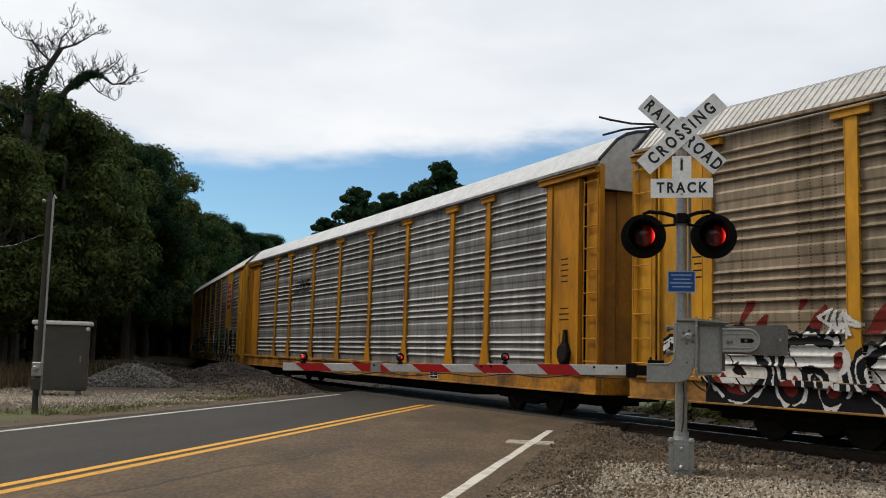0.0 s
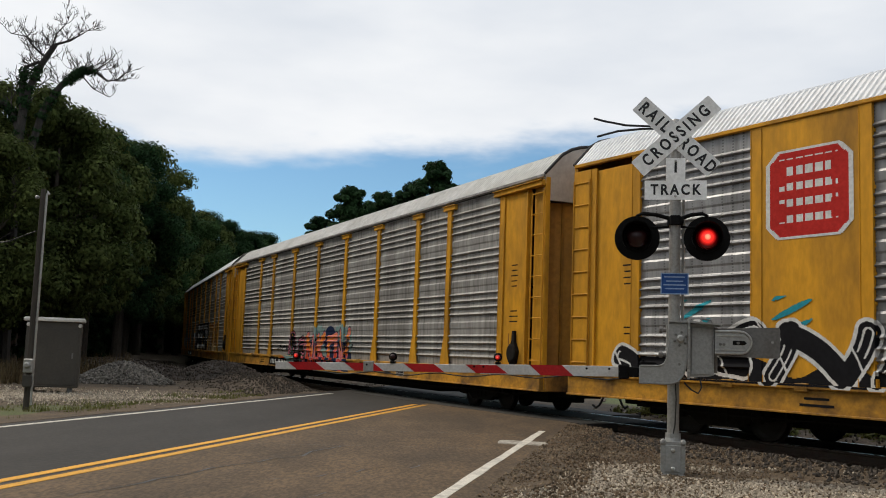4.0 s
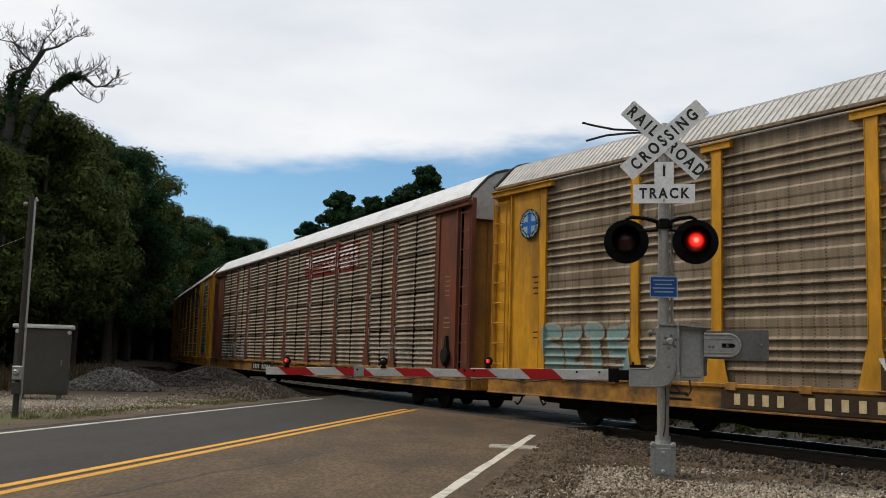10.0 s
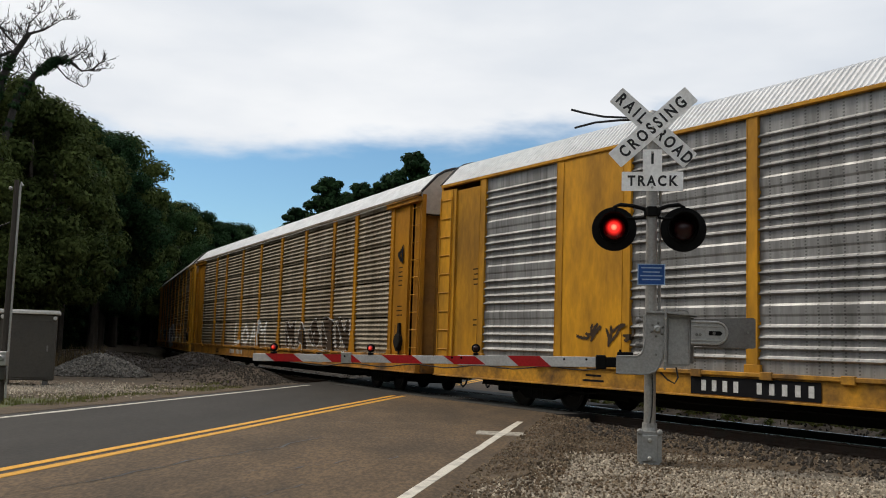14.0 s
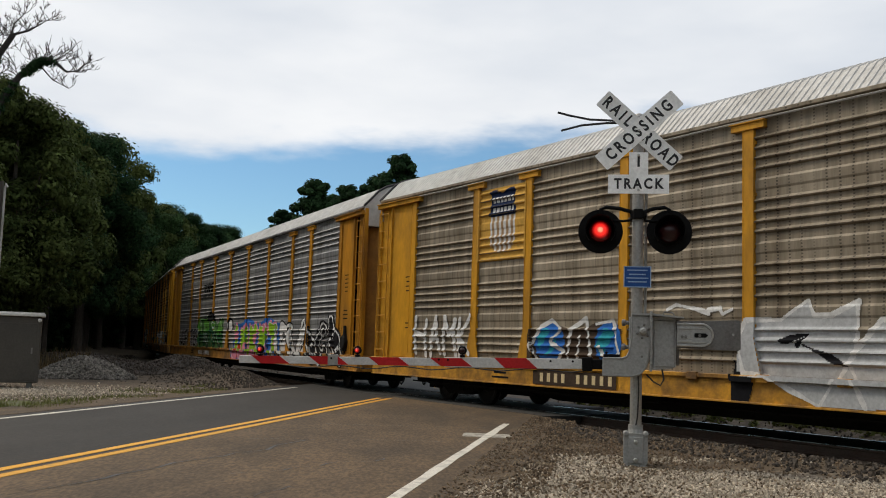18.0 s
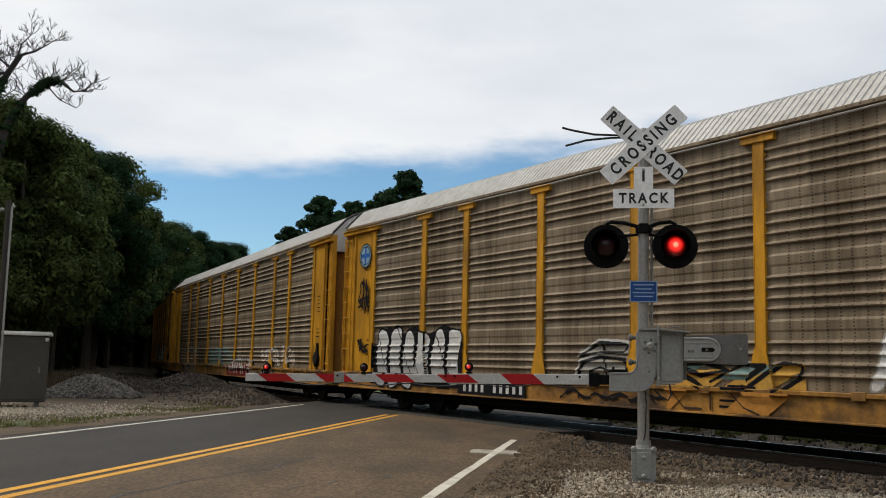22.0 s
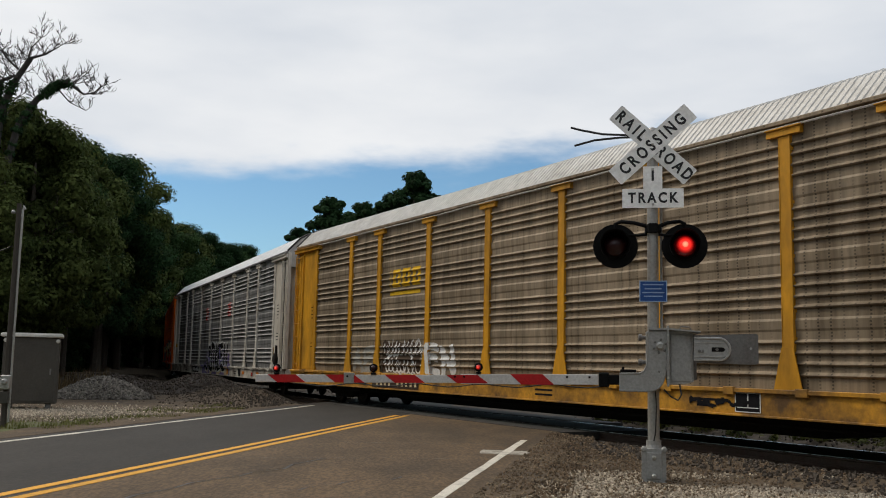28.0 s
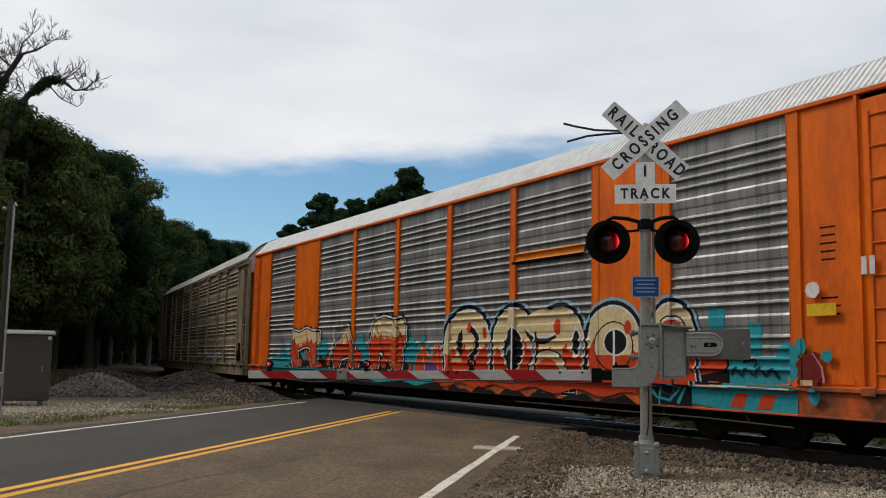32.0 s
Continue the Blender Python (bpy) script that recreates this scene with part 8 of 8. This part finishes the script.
# unseen trees added behind the camera, to block low sky light and darken reflections
for i in range(34):
    a = math.radians(108 + 144 * (i + g.random() * .5) / 34)
    r = 19 + 5 * (i % 3) + g.uniform(-1, 1)
    x, y = math.sin(a) * r, math.cos(a) * r
    along, across = road_of(x, y)
    if LEFT_LINE - 3.5 < across < RIGHT_LINE + 3.5:
        continue
    put_tree((1, 2, 0)[i % 3], x, y, 1.0)
# more unseen trees, added left of the view for the car sides to reflect
for i in range(20):
    x, y = -31 - 5 * (i % 2) + g.uniform(-1.5, 1.5) + max(0, 6 - i) * .35, 38 - 2.6 * i + g.uniform(-1, 1)
    put_tree((2, 0, 1)[i % 3], x, y, g.uniform(1.0, 1.2))
# bare dead tree with ivy on its limbs
gd = random.Random(9)
dead = thing("dead_tree", pose(-15.3, 35.0, ground_height(-15.3, 35.0) - .3), "bare dead tree with ivy on its lower limbs", "tree")
sh = Shape()


def limb(points, r0, r1):
    pts = [Vector(p) for p in points]
    n = len(pts)
    sh.tube(pts, [r0 + (r1 - r0) * i / (n - 1) for i in range(n)], 8)
    return pts


Z0 = 0.3 - ground_height(-15.3, 35.0)
main = limb([(.1, 0, -.2), (0, 0, 4 + Z0), (-.05, 0, 8.7 + Z0), (0, .1, 9.9 + Z0), (.12, .1, 10.4 + Z0), (.42, .1, 11.2 + Z0), (1.0, 0, 12.1 + Z0)], .21, .1)
right = limb([(.1, 0, 6.5 + Z0), (.45, -.1, 8.1 + Z0), (.8, -.2, 9.5 + Z0), (1.4, -.2, 10.5 + Z0), (2.05, -.1, 11.1 + Z0), (2.5, -.1, 11.15 + Z0)], .16, .09)
left = limb([(0, 0, 9.6 + Z0), (-.15, .1, 10.45 + Z0), (-.1, .2, 11.27 + Z0), (.4, .2, 11.5 + Z0)], .13, .05)
third = limb([(0, 0, 8.6 + Z0), (-.48, .2, 9.6 + Z0), (-.9, .3, 9.9 + Z0), (-1.8, .3, 10.3 + Z0), (-2.4, .3, 11.2 + Z0)], .12, .05)
thin = [limb([(right[-1].x, -.1, 11.15 + Z0), (3.0, 0, 10.8 + Z0), (3.35, 0, 10.85 + Z0), (3.6, 0, 11.1 + Z0)], .05, .016),
        limb([(.55, .1, 11.7 + Z0), (.2, .1, 12.0 + Z0), (-.15, .1, 12.4 + Z0), (-.7, .1, 12.5 + Z0)], .045, .014),
        limb([(.9, 0, 12.0 + Z0), (1.0, 0, 12.5 + Z0), (1.35, 0, 12.9 + Z0)], .045, .012),
        limb([(1.0, 0, 12.1 + Z0), (1.5, .1, 12.3 + Z0), (2.1, .1, 12.7 + Z0)], .055, .012),
        limb([(2.0, -.1, 11.05 + Z0), (2.5, 0, 10.5 + Z0), (3.1, 0, 10.2 + Z0)], .03, .01)]
for path, count, length, r in ((main[4:], 10, .75, .018), (right[3:], 12, .75, .018), (left[1:], 7, .7, .016), (third[1:], 8, .9, .018), (thin[0], 18, .55, .014), (thin[1], 16, .55, .014), (thin[2], 12, .5, .014), (thin[3], 16, .5, .014), (thin[4], 14, .5, .013)):
    for k in range(count):
        p = path[gd.randint(0, len(path) - 1)]
        a = gd.uniform(0, 6.28)
        branch(sh, gd, p, Vector((math.cos(a), math.sin(a) * .6, gd.uniform(-.1, .8))).normalized(), length * gd.uniform(.6, 1.25), r, 2, .32)
part("trunk", sh, dead_wood, dead, "grey bare trunk and branches")
ivy = []
for path, t0 in ((main[1:6], 0), (right, 0), (right[3:], 0), (left[:3], 0), (third[:3], 0)):
    for a, b in zip(path[:-1], path[1:]):
        for k in range(4):
            ivy.append((a.lerp(b, gd.random()), gd.uniform(.14, .3)))
part("ivy", leaf_cloud(gd, ivy, 130, .06), GREENS[0], dead, "dark ivy on trunk and limbs")

# weeds beyond the track and at the verge
weed = mat("weeds", (0.1, 0.115, 0.028), 0.7, vary=0.2, scale=1, fine=5, second=(0.19, 0.16, 0.06), amount=0.6, bump=0, islands=0.5, leaf=True, spec=0.2)
gw = random.Random(21)
centers = []
for _ in range(1100):
    s, off = gw.uniform(-24, 4), -2.2 - abs(gw.gauss(0, 2.6))
    p = beside(s, off)
    a, c = road_of(p.x, p.y)
    if c < RIGHT_LINE + .9:
        continue
    centers.append((Vector((p.x, p.y, ground_height(p.x, p.y) + gw.uniform(-.1, .22))), gw.uniform(.12, .34)))
solo("trackside_weeds", leaf_cloud(gw, centers, 40, .06), weed, "green weeds and low scrub beside the track", "weeds", kind="stuff")


def blades(g, spots, lo, hi):
    sh = Shape()
    v, f = [], []
    for x, y, z in spots:
        for _ in range(5):
            a = g.uniform(0, 6.28)
            h = g.uniform(lo, hi)
            w = .006 + h * .02
            dx, dy = math.cos(a), math.sin(a)
            o = len(v)
            bx, by = x + g.uniform(-.05, .05), y + g.uniform(-.05, .05)
            v += [(bx - dy * w, by + dx * w, z - .02), (bx + dy * w, by - dx * w, z - .02), (bx + dx * h * .4, by + dy * h * .4, z + h)]
            f.append((o, o + 1, o + 2))
    return sh.add(v, f)


spots = []
while len(spots) < 1500:
    a, c = gw.uniform(6, 27), LEFT_LINE - .75 - abs(gw.gauss(0, 1.0))
    if noise.noise((a * .5, c * .9, 4)) < -.05 + max(0, a - 17) * .03:
        continue
    p = on_road(a, c)
    spots.append((p.x, p.y, ground_height(p.x, p.y)))
solo("verge_grass", blades(gw, spots, .03, .11), weed, "rough green grass along the road verge", "grass", kind="stuff")
spots = []
while len(spots) < 2600:
    p = Vector((gw.uniform(-27, -12), gw.uniform(26, 40)))
    spots.append((p.x, p.y, ground_height(p.x, p.y)))
dry = mat("dry_weeds", (0.12, 0.085, 0.045), 0.8, vary=0.2, scale=1, fine=5, second=(0.06, 0.06, 0.025), amount=0.6, bump=0, islands=0.5, leaf=True, spec=0.2)
solo("dry_weeds", blades(gw, spots, .2, .8), dry, "tall brown and green weeds at the wood's edge", "weeds", kind="stuff")


# ---- what moves ----
def motions():
    # cars along the curve, carried by their two trucks
    for car, j in CARS:
        rows = []
        for k in range(321):
            t = k / 10
            s0 = j * PITCH - gone(t)
            ax, ay, _ = track(s0 + 3.75)
            bx, by, _ = track(s0 + 23.95)
            rows.append((t, pose((ax + bx) / 2, (ay + by) / 2, 0, 0, 0, math.degrees(math.atan2(by - ay, bx - ax)))))
        walk(car, rows)
    # wheels roll: 0.42 m radius
    first = {}
    for w, x in WHEELS:
        if x not in first:
            walk(w, [(k / FPS, pose(x, 0, .42, 0, math.degrees(-gone(k / FPS) / .42), 0)) for k in range(32 * FPS + 1)])
            first[x] = w.animation_data
        else:
            w.rotation_mode = "QUATERNION"
            own = w.animation_data_create()
            own.action = first[x].action
            own.action_slot = first[x].action_slot
    # lamps light in turn: each insert turns its glowing half to the front and away again
    beat, start = 1.4884, 0.0

    def flash(lens, lit_first, where):
        rows = []
        state = {}
        for f in range(0, 32 * FPS + 1):
            time = f / FPS
            phase = ((time - start) / beat) % 1.0
            d = 0.045 / beat
            up = min(max((phase + d) / (2 * d), 0), 1) if phase < .25 else (1 - min(max((phase - .5 + d) / (2 * d), 0), 1) if phase < .75 else min(max((phase - 1 + d) / (2 * d), 0), 1))
            if phase < .25 and phase + d >= 2 * d:
                up = 1.0
            lit = up if lit_first else 1 - up
            state[f] = lit
        for f, lit in state.items():
            near = [state.get(f + q, lit) for q in (-1, 1)]
            if f in (0, 32 * FPS) or any(abs(q - lit) > 1e-6 for q in near):
                rows.append((f / FPS, where @ pose(0, 0, 0, 0, 0, 180 * (1 - lit))))
        walk(lens, rows)

    for ball, sx in FLASHERS:
        flash(ball, sx < 0, Matrix())
    for lens, i in ARM_LAMPS:
        if i < 2:
            flash(lens, i == 1, pose(0, -.012, .085))


motions()
